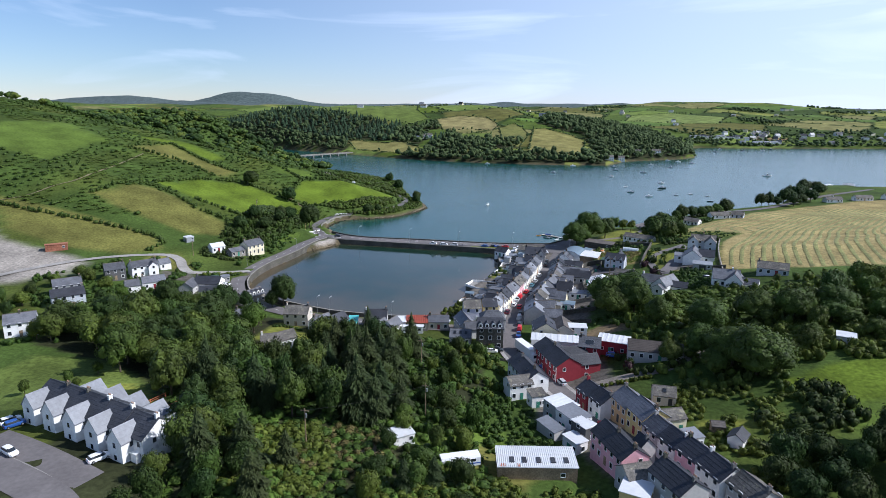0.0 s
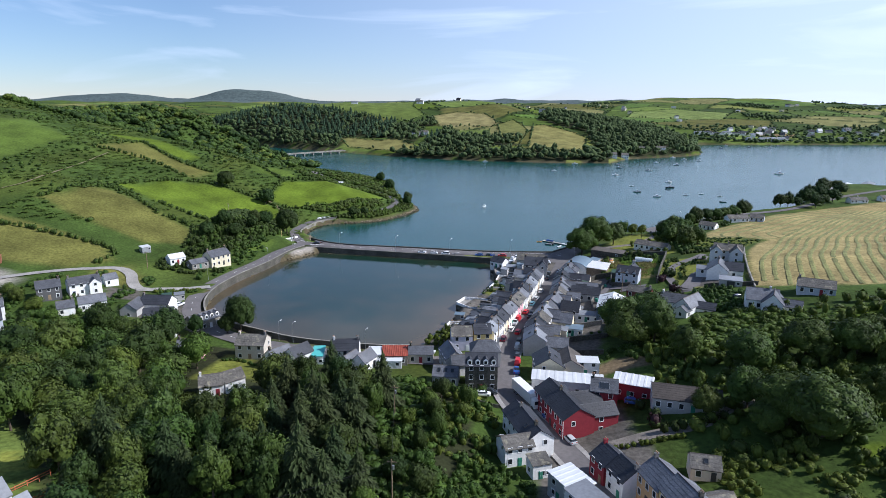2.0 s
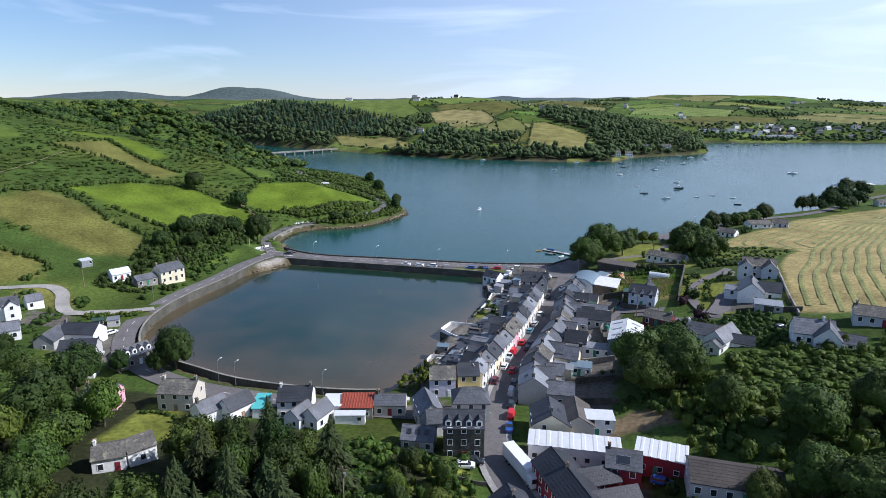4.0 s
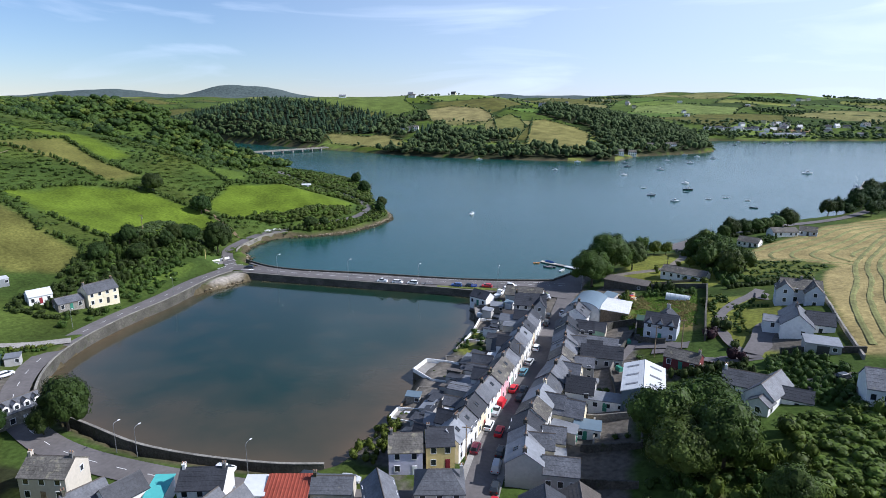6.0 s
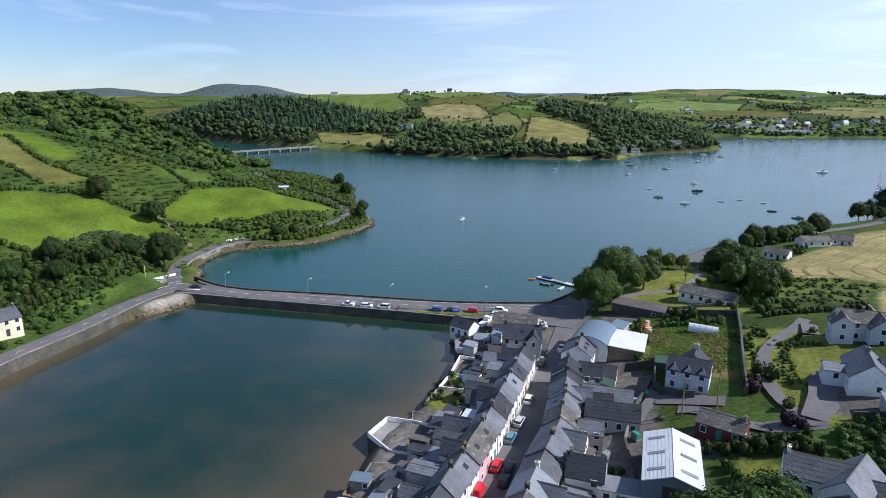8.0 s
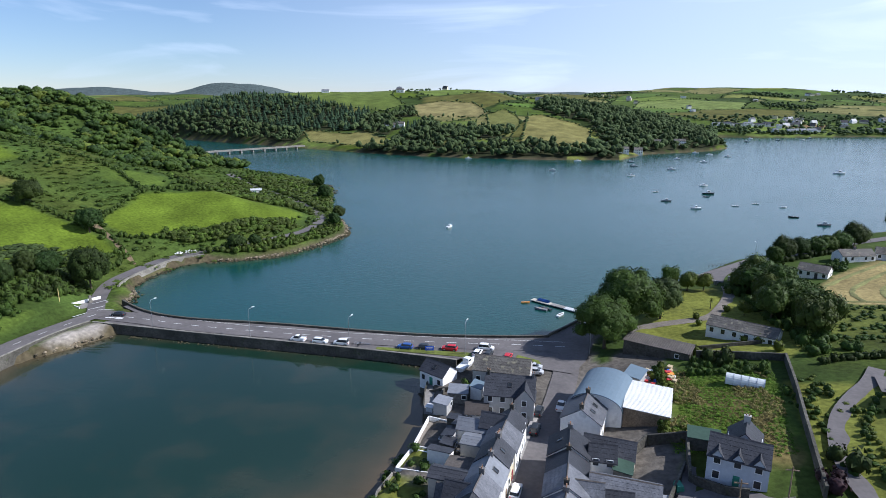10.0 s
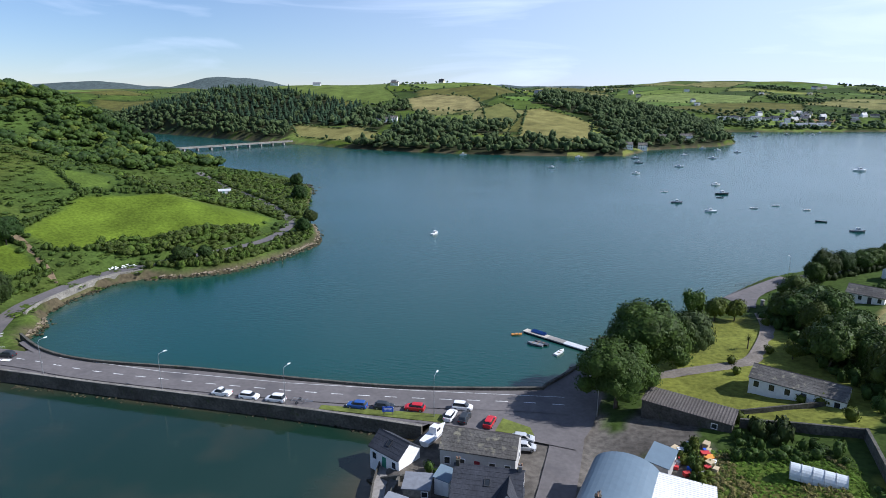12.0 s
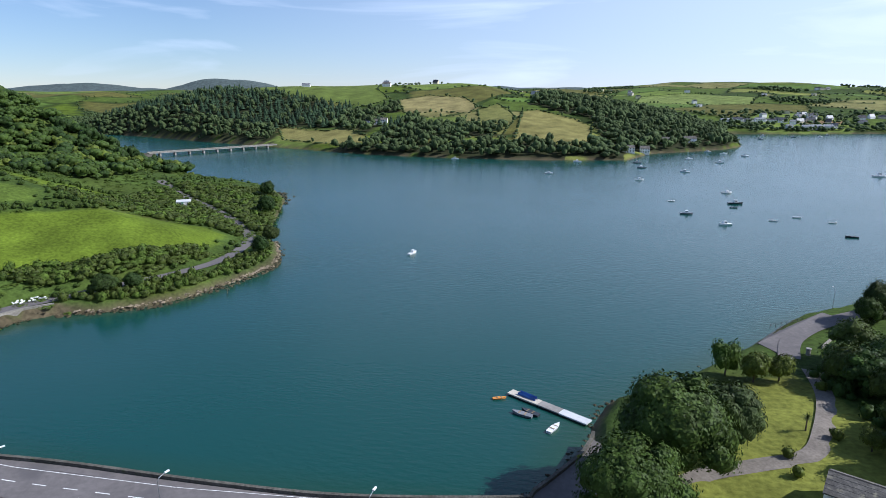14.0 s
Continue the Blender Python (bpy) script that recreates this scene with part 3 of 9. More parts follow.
# ---- water ----
def water_material(name, deep, shallow, rough=0.09, chop=(0.05, 0.16), mottle=(0.035, 0.7)):
    m = bpy.data.materials.new(name)
    m.use_nodes = True
    n, l = m.node_tree.nodes, m.node_tree.links
    b = n["Principled BSDF"]
    b.inputs["Roughness"].default_value, b.inputs["IOR"].default_value = rough, 1.333
    b.inputs["Specular IOR Level"].default_value = 0.85
    a, mix, geo = n.new("ShaderNodeAttribute"), n.new("ShaderNodeMixRGB"), n.new("ShaderNodeNewGeometry")
    a.attribute_name = "shoal"
    mix.inputs[1].default_value, mix.inputs[2].default_value = (*deep, 1), (*shallow, 1)
    patches = n.new("ShaderNodeTexNoise")
    patches.inputs["Scale"].default_value, patches.inputs["Detail"].default_value = mottle[0], 6
    l.new(geo.outputs["Position"], patches.inputs["Vector"])
    add = n.new("ShaderNodeMath")
    add.operation = "MULTIPLY_ADD"
    l.new(patches.outputs["Fac"], add.inputs[0])
    add.inputs[1].default_value = mottle[1]
    sub = n.new("ShaderNodeMath")
    sub.operation, sub.inputs[1].default_value = "SUBTRACT", mottle[1] / 2
    l.new(a.outputs["Fac"], sub.inputs[0])
    l.new(sub.outputs[0], add.inputs[2])
    add.use_clamp = True
    l.new(add.outputs[0], mix.inputs[0])
    l.new(mix.outputs["Color"], b.inputs["Base Color"])
    mp = n.new("ShaderNodeMapping")
    mp.inputs["Scale"].default_value = (0.5, 1.3, 1)
    mp.inputs["Rotation"].default_value = (0, 0, 0.5)
    l.new(geo.outputs["Position"], mp.inputs["Vector"])
    ripple, swell = n.new("ShaderNodeTexNoise"), n.new("ShaderNodeTexNoise")
    ripple.inputs["Scale"].default_value, ripple.inputs["Detail"].default_value = 0.7, 7
    swell.inputs["Scale"].default_value, swell.inputs["Detail"].default_value = 0.02, 3
    l.new(mp.outputs["Vector"], ripple.inputs["Vector"])
    l.new(geo.outputs["Position"], swell.inputs["Vector"])
    calm = n.new("ShaderNodeMapRange")
    calm.inputs["From Min"].default_value, calm.inputs["From Max"].default_value = 0.35, 0.65
    calm.inputs["To Min"].default_value, calm.inputs["To Max"].default_value = chop
    l.new(swell.outputs["Fac"], calm.inputs["Value"])
    bp = n.new("ShaderNodeBump")
    bp.inputs["Distance"].default_value = 0.25
    l.new(calm.outputs["Result"], bp.inputs["Strength"])
    l.new(ripple.outputs["Fac"], bp.inputs["Height"])
    l.new(bp.outputs["Normal"], b.inputs["Normal"])
    return m


def water_sheet(name, x0, x1, y0, y1, sx, sy, poly, mat, label, reach, z=0.0):
    xs, ys = np.arange(x0, x1 + sx, sx), np.arange(y0, y1 + sy, sy)
    X, Y = [a.ravel() for a in np.meshgrid(xs, ys)]
    n = len(xs)
    f = [(j * n + i, j * n + i + 1, (j + 1) * n + i + 1, (j + 1) * n + i) for j in range(len(ys) - 1) for i in range(n - 1)]
    me = bpy.data.meshes.new(name)
    me.from_pydata(np.stack([X, Y, np.full(len(X), z)], 1).tolist(), [], f)
    s = np.exp(shore(poly, X, Y) / reach(X, Y))
    s = np.clip(s, 0, 1)
    at = me.attributes.new("shoal", "FLOAT", "POINT")
    at.data.foreach_set("value", s)
    me.materials.append(mat)
    return tagged(new(name, me), label, "water", kind="structure")


WATER_BAY = water_material("bay_water", (0.006, 0.056, 0.049), (0.014, 0.050, 0.022), 0.20, (0.16, 0.40), (0.02, 0.25))
WATER_LAGOON = water_material("lagoon_water", (0.009, 0.029, 0.018), (0.095, 0.068, 0.038), mottle=(0.075, 0.8))
water_sheet("water_bay", -1000, 1800, 343, 1520, 14, 11, BAY, WATER_BAY, "blue-green harbour water with fine ripples", lambda x, y: 4.0 + 0 * x)
water_sheet("water_lagoon", -140, -22, 206, 332, 4, 4, LAGOON, WATER_LAGOON, "shallow still lagoon water over brown mud", lambda x, y: np.interp(y, [210, 240, 280, 330], [26, 17, 8, 1.2]), 0.004)

# ---- roads ----
def ribbon(name, path, z, half, mat, lift, label, category="road", kind="structure", shift=0.0, parent=None):
    p = np.asarray(path)
    t = np.gradient(p, axis=0)
    t /= np.maximum(np.hypot(t[:, 0], t[:, 1]), 1e-6)[:, None]
    nrm = np.stack([-t[:, 1], t[:, 0]], 1)
    b = Build()
    k = len(p)
    v = []
    for off in (half + shift, -half + shift):
        q = p + nrm * off
        v += [(a[0], a[1], h + lift) for a, h in zip(q, z)]
    b.add(v, [(i, k + i, k + i + 1, i + 1) for i in range(k - 1)])
    ob = new(name, b.mesh(name, mat))
    if parent:
        ob.parent = parent
        return ob
    return tagged(ob, label, category, kind=kind)


def dashes(parent, path, z, shift, lift, long, gap, half=0.07):
    p = np.asarray(path)
    t = np.gradient(p, axis=0)
    t /= np.hypot(t[:, 0], t[:, 1])[:, None]
    run = np.concatenate([[0], np.cumsum(np.hypot(*np.diff(p, axis=0).T))])
    b = Build()
    s = 1.0
    while s + long < run[-1]:
        row = []
        for u in (s, s + long):
            c = np.array([np.interp(u, run, p[:, 0]), np.interp(u, run, p[:, 1])])
            d = np.array([np.interp(u, run, t[:, 0]), np.interp(u, run, t[:, 1])])
            nn = np.array([-d[1], d[0]])
            h = np.interp(u, run, z) + lift
            row.append([(*(c + nn * (shift + half)), h), (*(c + nn * (shift - half)), h)])
        b.add([row[0][0], row[0][1], row[1][1], row[1][0]], [(0, 1, 2, 3)])
        s += long + gap
    part("road_marking", b, parent, LINE_PAINT, "white painted road marking")


for k, (name, (p, width, z)) in enumerate(ROADS.items()):
    mat = GRAVEL_PALE if name == "hill_lane" else TARMAC
    words = "pale gravel lane up the hillside" if name == "hill_lane" else "grey tarmac road with worn patches"
    ob = ribbon("road", p, z, width / 2, mat, 0.22 + 0.012 * k, words)
    if name == "causeway_road":
        dashes(ob, p, z, 0.0, 0.25 + 0.012 * k, 2.6, 3.2, 0.09)
        dashes(ob, p, z, -3.3, 0.25 + 0.012 * k, 30, 0.2, 0.06)
    elif name == "shore_road":
        dashes(ob, p, z, 0.0, 0.25 + 0.012 * k, 2.5, 5.0, 0.07)
marks = Build()
for x, y, a, u, v in ((-131, 338.6, 4, 1.6, 0.25), (-128, 338.8, 4, 1.2, 0.5), (-141.5, 345.5, 60, 2.4, 0.12), (-144.5, 351, 62, 2.4, 0.12), (-140.5, 333, 95, 3.0, 0.12), (-141.8, 339, 70, 2.2, 0.2), (-137.5, 344.6, 20, 2.4, 0.12)):
    c, q = math.cos(radians(a)), math.sin(radians(a))
    marks.add([(x + c * i * u - q * j * v, y + q * i * u + c * j * v, 3.06) for i, j in ((-1, -1), (1, -1), (1, 1), (-1, 1))], [(0, 1, 2, 3)])
tagged(new("junction_markings", marks.mesh("junction_markings", LINE_PAINT)), "white painted arrows and give-way lines on the junction", "road marking", kind="structure")
for side in (-1, 1):
    p, width, z = ROADS["street"]
    ribbon("pavement", p[18:-9], z[18:-9], 0.65, CONCRETE, 0.28, "narrow concrete pavement along the terrace fronts", "pavement", shift=side * (width / 2 + 0.55))


def wall_line(name, path, z0, z1, thick, mat, label, category="wall", kind="structure", coping=None):
    """A free-standing wall along a line, from z0 to z1 (numbers or arrays), with its own coping part."""
    p = np.asarray(path, float)
    t = np.gradient(p, axis=0)
    t /= np.maximum(np.hypot(t[:, 0], t[:, 1]), 1e-6)[:, None]
    nrm = np.stack([-t[:, 1], t[:, 0]], 1) * thick / 2
    z0, z1 = np.broadcast_to(z0, len(p)), np.broadcast_to(z1, len(p))

    def body(lo, hi, wide):
        b = Build()
        rows = [np.c_[p + nrm * wide, lo], np.c_[p - nrm * wide, lo], np.c_[p - nrm * wide, hi], np.c_[p + nrm * wide, hi]]
        k = len(p)
        f = []
        for r in range(4):
            s = (r + 1) % 4
            f += [(r * k + i, s * k + i, s * k + i + 1, r * k + i + 1) for i in range(k - 1)]
        f += [(0, 3 * k, 2 * k, k), (k - 1, 2 * k - 1, 3 * k - 1, 4 * k - 1)]
        return b.add(np.concatenate(rows), f)
    ob = new(name, body(z0, z1, 1).mesh(name, mat))
    tagged(ob, label, category, kind=kind)
    if coping:
        part("coping", body(z1 + 0.003, z1 + 0.13, 1.2), ob, coping, "pale worn coping")
    return ob


# causeway: two rubble walls with fill between, and the walls that hold the shore roads
sea_side = road_path([(-138, 353), (-124, 345.5), (-108, 342.2), (-80, 342.8), (-52, 342.4), (-30, 343.1), (-4.4, 347.4), (-1, 349.8), (7, 362.4), (9, 369)])
lagoon_side = road_path([(-134, 335), (-118, 334.2), (-99.7, 333.1), (-73, 332), (-46.7, 330.7), (-32.8, 329.6), (-24, 328.7)])
b = Build()
sea_deck = sea_side[sea_side[:, 0] < -3.5][:-1]
sea_deck = sea_deck[sea_deck[:, 1] < 348.5]
n1, n2 = len(sea_deck), len(lagoon_side)
top = [(*q, 2.78) for q in sea_deck] + [(*lagoon_side[min(n2 - 1, round(i * (n2 - 1) / (n1 - 1)))], 2.78) for i in range(n1)]
b.add(top, [(i, n1 + i, n1 + i + 1, i + 1) for i in range(n1 - 1)])
tagged(new("causeway_deck", b.mesh("causeway_deck", TARMAC)), "grey tarmac deck of the causeway between stone walls", "causeway", kind="structure")
square = [(-26, 330), (-9, 343), (-4.6, 347), (-0.4, 350.2), (7, 362), (8.6, 367.5), (14.5, 362), (10.5, 346), (8, 334), (5, 326), (-6, 328)]
tagged(new("square", Build().add([(x, y, 2.86) for x, y in square], [tuple(range(len(square) - 1, -1, -1))]).mesh("square", TARMAC)), "open tarmac square between causeway and street", "square", kind="structure")
wall_line("sea_wall", sea_side, -3, 3.4, 0.5, STONE, "long dark rubble parapet wall of the causeway", coping=STONE)
wall_line("causeway_wall", lagoon_side, -3, 2.85, 0.6, STONE, "dark weedy rubble retaining wall above the lagoon", coping=STONE_PALE)
shore_wall = road_path([(-134, 334), (-137, 322), (-137.5, 297), (-140, 275), (-139.5, 256), (-135, 240), (-126, 226), (-117, 219.5), (-99, 213.5), (-85, 209.3), (-70, 207.8), (-54, 208.2), (-44, 210)])
wall_line("shore_wall", shore_wall, -1, 3.5, 0.5, STONE, "low dark stone wall round the lagoon", coping=STONE_PALE)
coast_wall = road_path([(-150.6, 367), (-153.3, 374), (-154.4, 381), (-154.6, 390), (-154.4, 400), (-151.6, 407.5), (-146, 413.2)])
wall_line("coast_wall", coast_wall, -1, 3.3, 0.7, STONE_PALE, "pale stone retaining wall under the coast road")


# ---- trees ----
def ico(r, c, squash, seed, fine=1):
    bm = bmesh.new()
    bmesh.ops.create_icosphere(bm, subdivisions=fine, radius=1)
    rr = random.Random(seed)
    off = Vector((rr.uniform(0, 50), rr.uniform(0, 50), 0))
    out = [Vector(c) + Vector((v.co.x, v.co.y, v.co.z * squash)) * r * (1 + 0.28 * noise.noise(v.co * 1.7 + off)) for v in bm.verts]
    f = [tuple(v.index for v in q.verts) for q in bm.faces]
    bm.free()
    return out, f


def leaf_cloud(lobes, count, size, seed):
    """Many small leaf clumps over the outside of lobes (x, y, z, r, squash)."""
    rg = np.random.RandomState(seed)
    w = np.array([l[3] ** 2 for l in lobes])
    which = rg.choice(len(lobes), count, p=w / w.sum())
    L = np.array(lobes)[which]
    d = rg.normal(size=(count, 3))
    d[:, 2] = np.where(d[:, 2] < -0.5, -d[:, 2], d[:, 2])
    d /= np.linalg.norm(d, axis=1)[:, None]
    lump = 1 + 0.16 * np.sin(d[:, 0] * 7 + seed) * np.cos(d[:, 1] * 6) + 0.1 * np.sin(d[:, 2] * 9 + d[:, 0] * 5)
    c = L[:, :3] + d * L[:, 3:4] * np.stack([lump, lump, lump * L[:, 4]], 1) * rg.uniform(0.86, 1.1, (count, 1))
    mid = np.array([0, 0, np.mean([l[2] for l in lobes])])
    out = c - mid
    out /= np.linalg.norm(out, axis=1)[:, None]
    nrm = 0.6 * d + 0.5 * out + rg.normal(size=(count, 3)) * 0.24
    nrm /= np.linalg.norm(nrm, axis=1)[:, None]
    a = np.cross(nrm, rg.normal(size=(count, 3)))
    a /= np.linalg.norm(a, axis=1)[:, None]
    e = np.cross(nrm, a)
    s = size * rg.uniform(0.6, 1.4, (count, 1))
    v = np.stack([c - a * s, c + a * s * 0.5 + e * s * 0.8, c + a * s * 0.5 - e * s * 0.8], 1).reshape(-1, 3)
    f = np.arange(count * 3).reshape(-1, 3)
    return v, f


def crown_mesh(name, lobes, count, size, mat, seed):
    b = Build()
    for k, (x, y, z, r, q) in enumerate(lobes):
        b.add(*ico(r * 0.76, (x, y, z), q, seed * 31 + k, 2 if count > 5000 else 1))
    v, f = leaf_cloud(lobes, count, size, seed)
    b.add(v.tolist(), f.tolist())
    return b.mesh(name, mat)


def broad_lobes(seed, n=9, spread=0.55, tall=0.75):
    r = random.Random(seed)
    out = [(0, 0, tall * 0.95, 0.62, 0.85)]
    for k in range(n):
        a = 6.28 * k / n + r.uniform(-0.4, 0.4)
        d, z = r.uniform(0.3, spread), tall * r.uniform(0.55, 1.45)
        d *= 1.15 - 0.5 * abs(z / tall - 0.9)
        out.append((d * math.cos(a), d * math.sin(a), z, r.uniform(0.28, 0.46), r.uniform(0.7, 0.95)))
    return out


def trunk_mesh(name, tall, r, seed):
    b, rr = Build(), random.Random(seed)
    b.tube((0, 0, -0.06), (rr.uniform(-.03, .03), rr.uniform(-.03, .03), tall * 0.55), r, r * 0.7)
    for k in range(4):
        a = 1.57 * k + rr.uniform(-.5, .5)
        b.tube((0, 0, tall * rr.uniform(0.35, 0.5)), (0.35 * math.cos(a), 0.35 * math.sin(a), tall * rr.uniform(0.8, 1.0)), r * 0.5, r * 0.15, 5)
    return b.mesh(name, BARK)


def fir_mesh(name, seed, mat, count=1900, droop=0.25):
    """A spruce: whorls of drooping boughs on a cone, ragged at the edge."""
    rg = np.random.RandomState(seed)
    u = 1 - np.sqrt(rg.uniform(0, 1, count))
    z = 0.12 + 0.88 * u
    tier = np.floor(z * 15) / 15
    reach = (1 - tier) ** 0.8 * 0.30 * rg.uniform(0.5, 1.1, count) + 0.012
    az = rg.uniform(0, 6.283, count)
    side = 1 + 0.25 * np.sin(az * 3 + tier * 20)
    reach *= side
    c = np.stack([np.cos(az) * reach, np.sin(az) * reach, z - droop * reach * 0.6], 1)
    out = np.stack([np.cos(az), np.sin(az), -0.35 + 0 * az], 1)
    out += rg.normal(size=out.shape) * 0.28
    out /= np.linalg.norm(out, axis=1)[:, None]
    sid = np.cross(out, [0, 0, 1])
    sid /= np.linalg.norm(sid, axis=1)[:, None]
    s = (0.017 + 0.023 * (1 - z))[:, None] * rg.uniform(0.6, 1.3, (count, 1))
    up = np.array([[0, 0, 0.4]]) * s
    v = np.stack([c - out * s * 1.3, c + sid * s * 0.7 + up * .2, c + out * s * 1.5 - up, c - sid * s * 0.7 + up * .2], 1).reshape(-1, 3)
    b = Build()
    b.add(v.tolist(), np.arange(count * 4).reshape(-1, 4).tolist())
    for k in range(6):
        z0 = 0.10 + 0.14 * k
        b.tube((0, 0, z0), (0, 0, z0 + 0.24), 0.235 * (1 - z0) ** 0.85, 0.03 * (1 - z0), 9)
    return b.mesh(name, mat)


CROWNS = {}
for key, mat in (("dark", LEAF_DARK), ("mid", LEAF_MID), ("light", LEAF_LIGHT)):
    for k in range(4):
        CROWNS[key, k] = crown_mesh("crown", broad_lobes(11 + k * 7, 12), 2300, 0.052, mat, 5 + k)
CROWNS["rust", 0] = crown_mesh("crown", broad_lobes(70), 1900, 0.062, LEAF_RUST, 71)
CROWNS["purple", 0] = crown_mesh("crown", broad_lobes(72), 1900, 0.062, LEAF_PURPLE, 73)
TRUNKS = [trunk_mesh("trunk", 1.0, 0.055, k) for k in range(3)]
FIRS = [fir_mesh("crown", 90 + k, LEAF_FIR) for k in range(4)]
FIR_TRUNK = Build().tube((0, 0, -0.03), (0, 0, 0.6), 0.018, 0.009, 6).mesh("trunk", BARK)
def round_lobes(seed, n=26):
    """A full, domed crown of many lobes."""
    r = random.Random(seed)
    out = [(0, 0, 0.76, 0.54, 0.95)]
    for k in range(n):
        a, u = 2.4 * k, (k + 0.5) / n
        el = math.asin(1 - 1.25 * u)
        d = 0.66 * r.uniform(0.72, 1.18)
        out.append((d * math.cos(a) * math.cos(el), d * math.sin(a) * math.cos(el), 0.78 + d * 0.95 * math.sin(el), r.uniform(0.26, 0.42) * (26 / max(n, 26)) ** 0.5, r.uniform(0.75, 1.0)))
    return out


for key, mat, count, leaf in (("near_dark", LEAF_DARK, 17000, 0.027), ("near_mid", LEAF_LAWN, 17000, 0.027), ("near_brown", LEAF_BROWN, 9000, 0.03), ("big_dark", LEAF_DARK, 7000, 0.038), ("big_mid", LEAF_MID, 7000, 0.038), ("full_dark", LEAF_DARK, 2600, 0.047), ("full_mid", LEAF_MID, 2600, 0.047)):
    for k in range(1 if key[:4] == "near" else 3):
        CROWNS[key, k] = crown_mesh("crown", round_lobes(31 + k * 5, 44 if count > 8000 else 26 if count > 3000 else 18), count, leaf, mat, 15 + k)
BLOCKED = []   # circles x, y, r where no tree may stand
tree_rng = random.Random(77)


def tree(x, y, radius, tall, key="mid", label="full green broadleaf tree in summer leaf", group="trees", name="tree"):
    z = height(x, y)
    ob = thing(name, Matrix.Translation((x, y, z)) @ Matrix.Rotation(tree_rng.uniform(0, 6.28), 4, "Z"), label, "tree", group)
    k = tree_rng.randrange(sum(c == key for c, _ in CROWNS))
    s = Matrix.Diagonal((radius, radius, tall / 1.55, 1))
    part("trunk", TRUNKS[k % 3], ob, at=s)
    part("crown", CROWNS[key, k], ob, at=s)
    return ob


def fir(x, y, tall, label="tall dark green spruce with drooping boughs"):
    ob = thing("conifer", Matrix.Translation((x, y, height(x, y))) @ Matrix.Rotation(tree_rng.uniform(0, 6.28), 4, "Z"), label, "conifer", "conifers of the wood")
    w = tall * tree_rng.uniform(0.8, 1.05)
    s = Matrix.Diagonal((w, w, tall, 1))
    part("trunk", FIR_TRUNK, ob, at=s)
    part("crown", FIRS[tree_rng.randrange(4)], ob, at=s)
    return ob


def scatter(poly, spacing, seed, limit=9999, clear=True):
    """Random places in a polygon, no two nearer than the spacing."""
    r = random.Random(seed)
    xs, ys = [p[0] for p in poly], [p[1] for p in poly]
    out, grid = [], {}
    area = (max(xs) - min(xs)) * (max(ys) - min(ys))
    cand = [(r.uniform(min(xs), max(xs)), r.uniform(min(ys), max(ys))) for _ in range(int(6 * area / spacing ** 2) + 20)]
    ok = within(poly, np.array([c[0] for c in cand]), np.array([c[1] for c in cand]))
    for (x, y), good in zip(cand, ok):
        if not good or len(out) >= limit:
            continue
        g = (int(x // spacing), int(y // spacing))
        if any((x - a) ** 2 + (y - b) ** 2 < spacing ** 2 for i in (-1, 0, 1) for j in (-1, 0, 1) for a, b in grid.get((g[0] + i, g[1] + j), [])):
            continue
        if clear and any((x - a) ** 2 + (y - b) ** 2 < (c + spacing * 0.35) ** 2 for a, b, c in BLOCKED):
            continue
        if clear and any(((p[:, 0] - x) ** 2 + (p[:, 1] - y) ** 2).min() < (w / 2 + spacing * 0.4) ** 2 for p, w, _ in ROADS.values()):
            continue
        grid.setdefault(g, []).append((x, y))
        out.append((x, y))
    return out


def ball(x, y, z, r, q):
    rings = [(0.0, 1.0), (0.75, 0.62), (1.0, 0.0), (0.7, -0.7)]
    v = [(x, y, z + r * q)] + [(x + r * w * math.cos(a), y + r * w * math.sin(a), z + r * h * q) for w, h in rings[1:] for a in np.arange(6) * 1.0472]
    f = [(0, 1 + i, 1 + (i + 1) % 6) for i in range(6)]
    f += [(1 + 6 * k + i, 7 + 6 * k + i, 7 + 6 * k + (i + 1) % 6, 1 + 6 * k + (i + 1) % 6) for k in range(2) for i in range(6)]
    return v, f


def tuft_proto(count, size, seed, core=True, tall=1.0, single=False):
    r = random.Random(seed)
    lobes = [(0, 0, 0.45 * tall, 0.7, 0.8 * tall)] + [(r.uniform(-.5, .5), r.uniform(-.5, .5), r.uniform(.3, .7) * tall, r.uniform(.3, .5), .8) for _ in range(3)]
    v, f = leaf_cloud(lobes, count, size, seed)
    b = Build().add(v.tolist(), f.tolist())
    if core:
        for lx, ly, lz, lr, lq in lobes[:1 if single else 2]:
            b.add(*ball(lx, ly, lz, lr * 0.86, lq))
    quads_, tris = [q for q in b.f if len(q) == 4], [q for q in b.f if len(q) == 3]
    return np.array(b.v), np.array(quads_, int).reshape(-1, 4), np.array(tris, int).reshape(-1, 3)


TUFTS = [tuft_proto(64, 0.17, 200 + k) for k in range(5)]
MATS = [tuft_proto(52, 0.19, 240 + k, core=False) for k in range(5)]
SCRUB = [tuft_proto(34, 0.2, 280 + k, single=True) for k in range(5)]


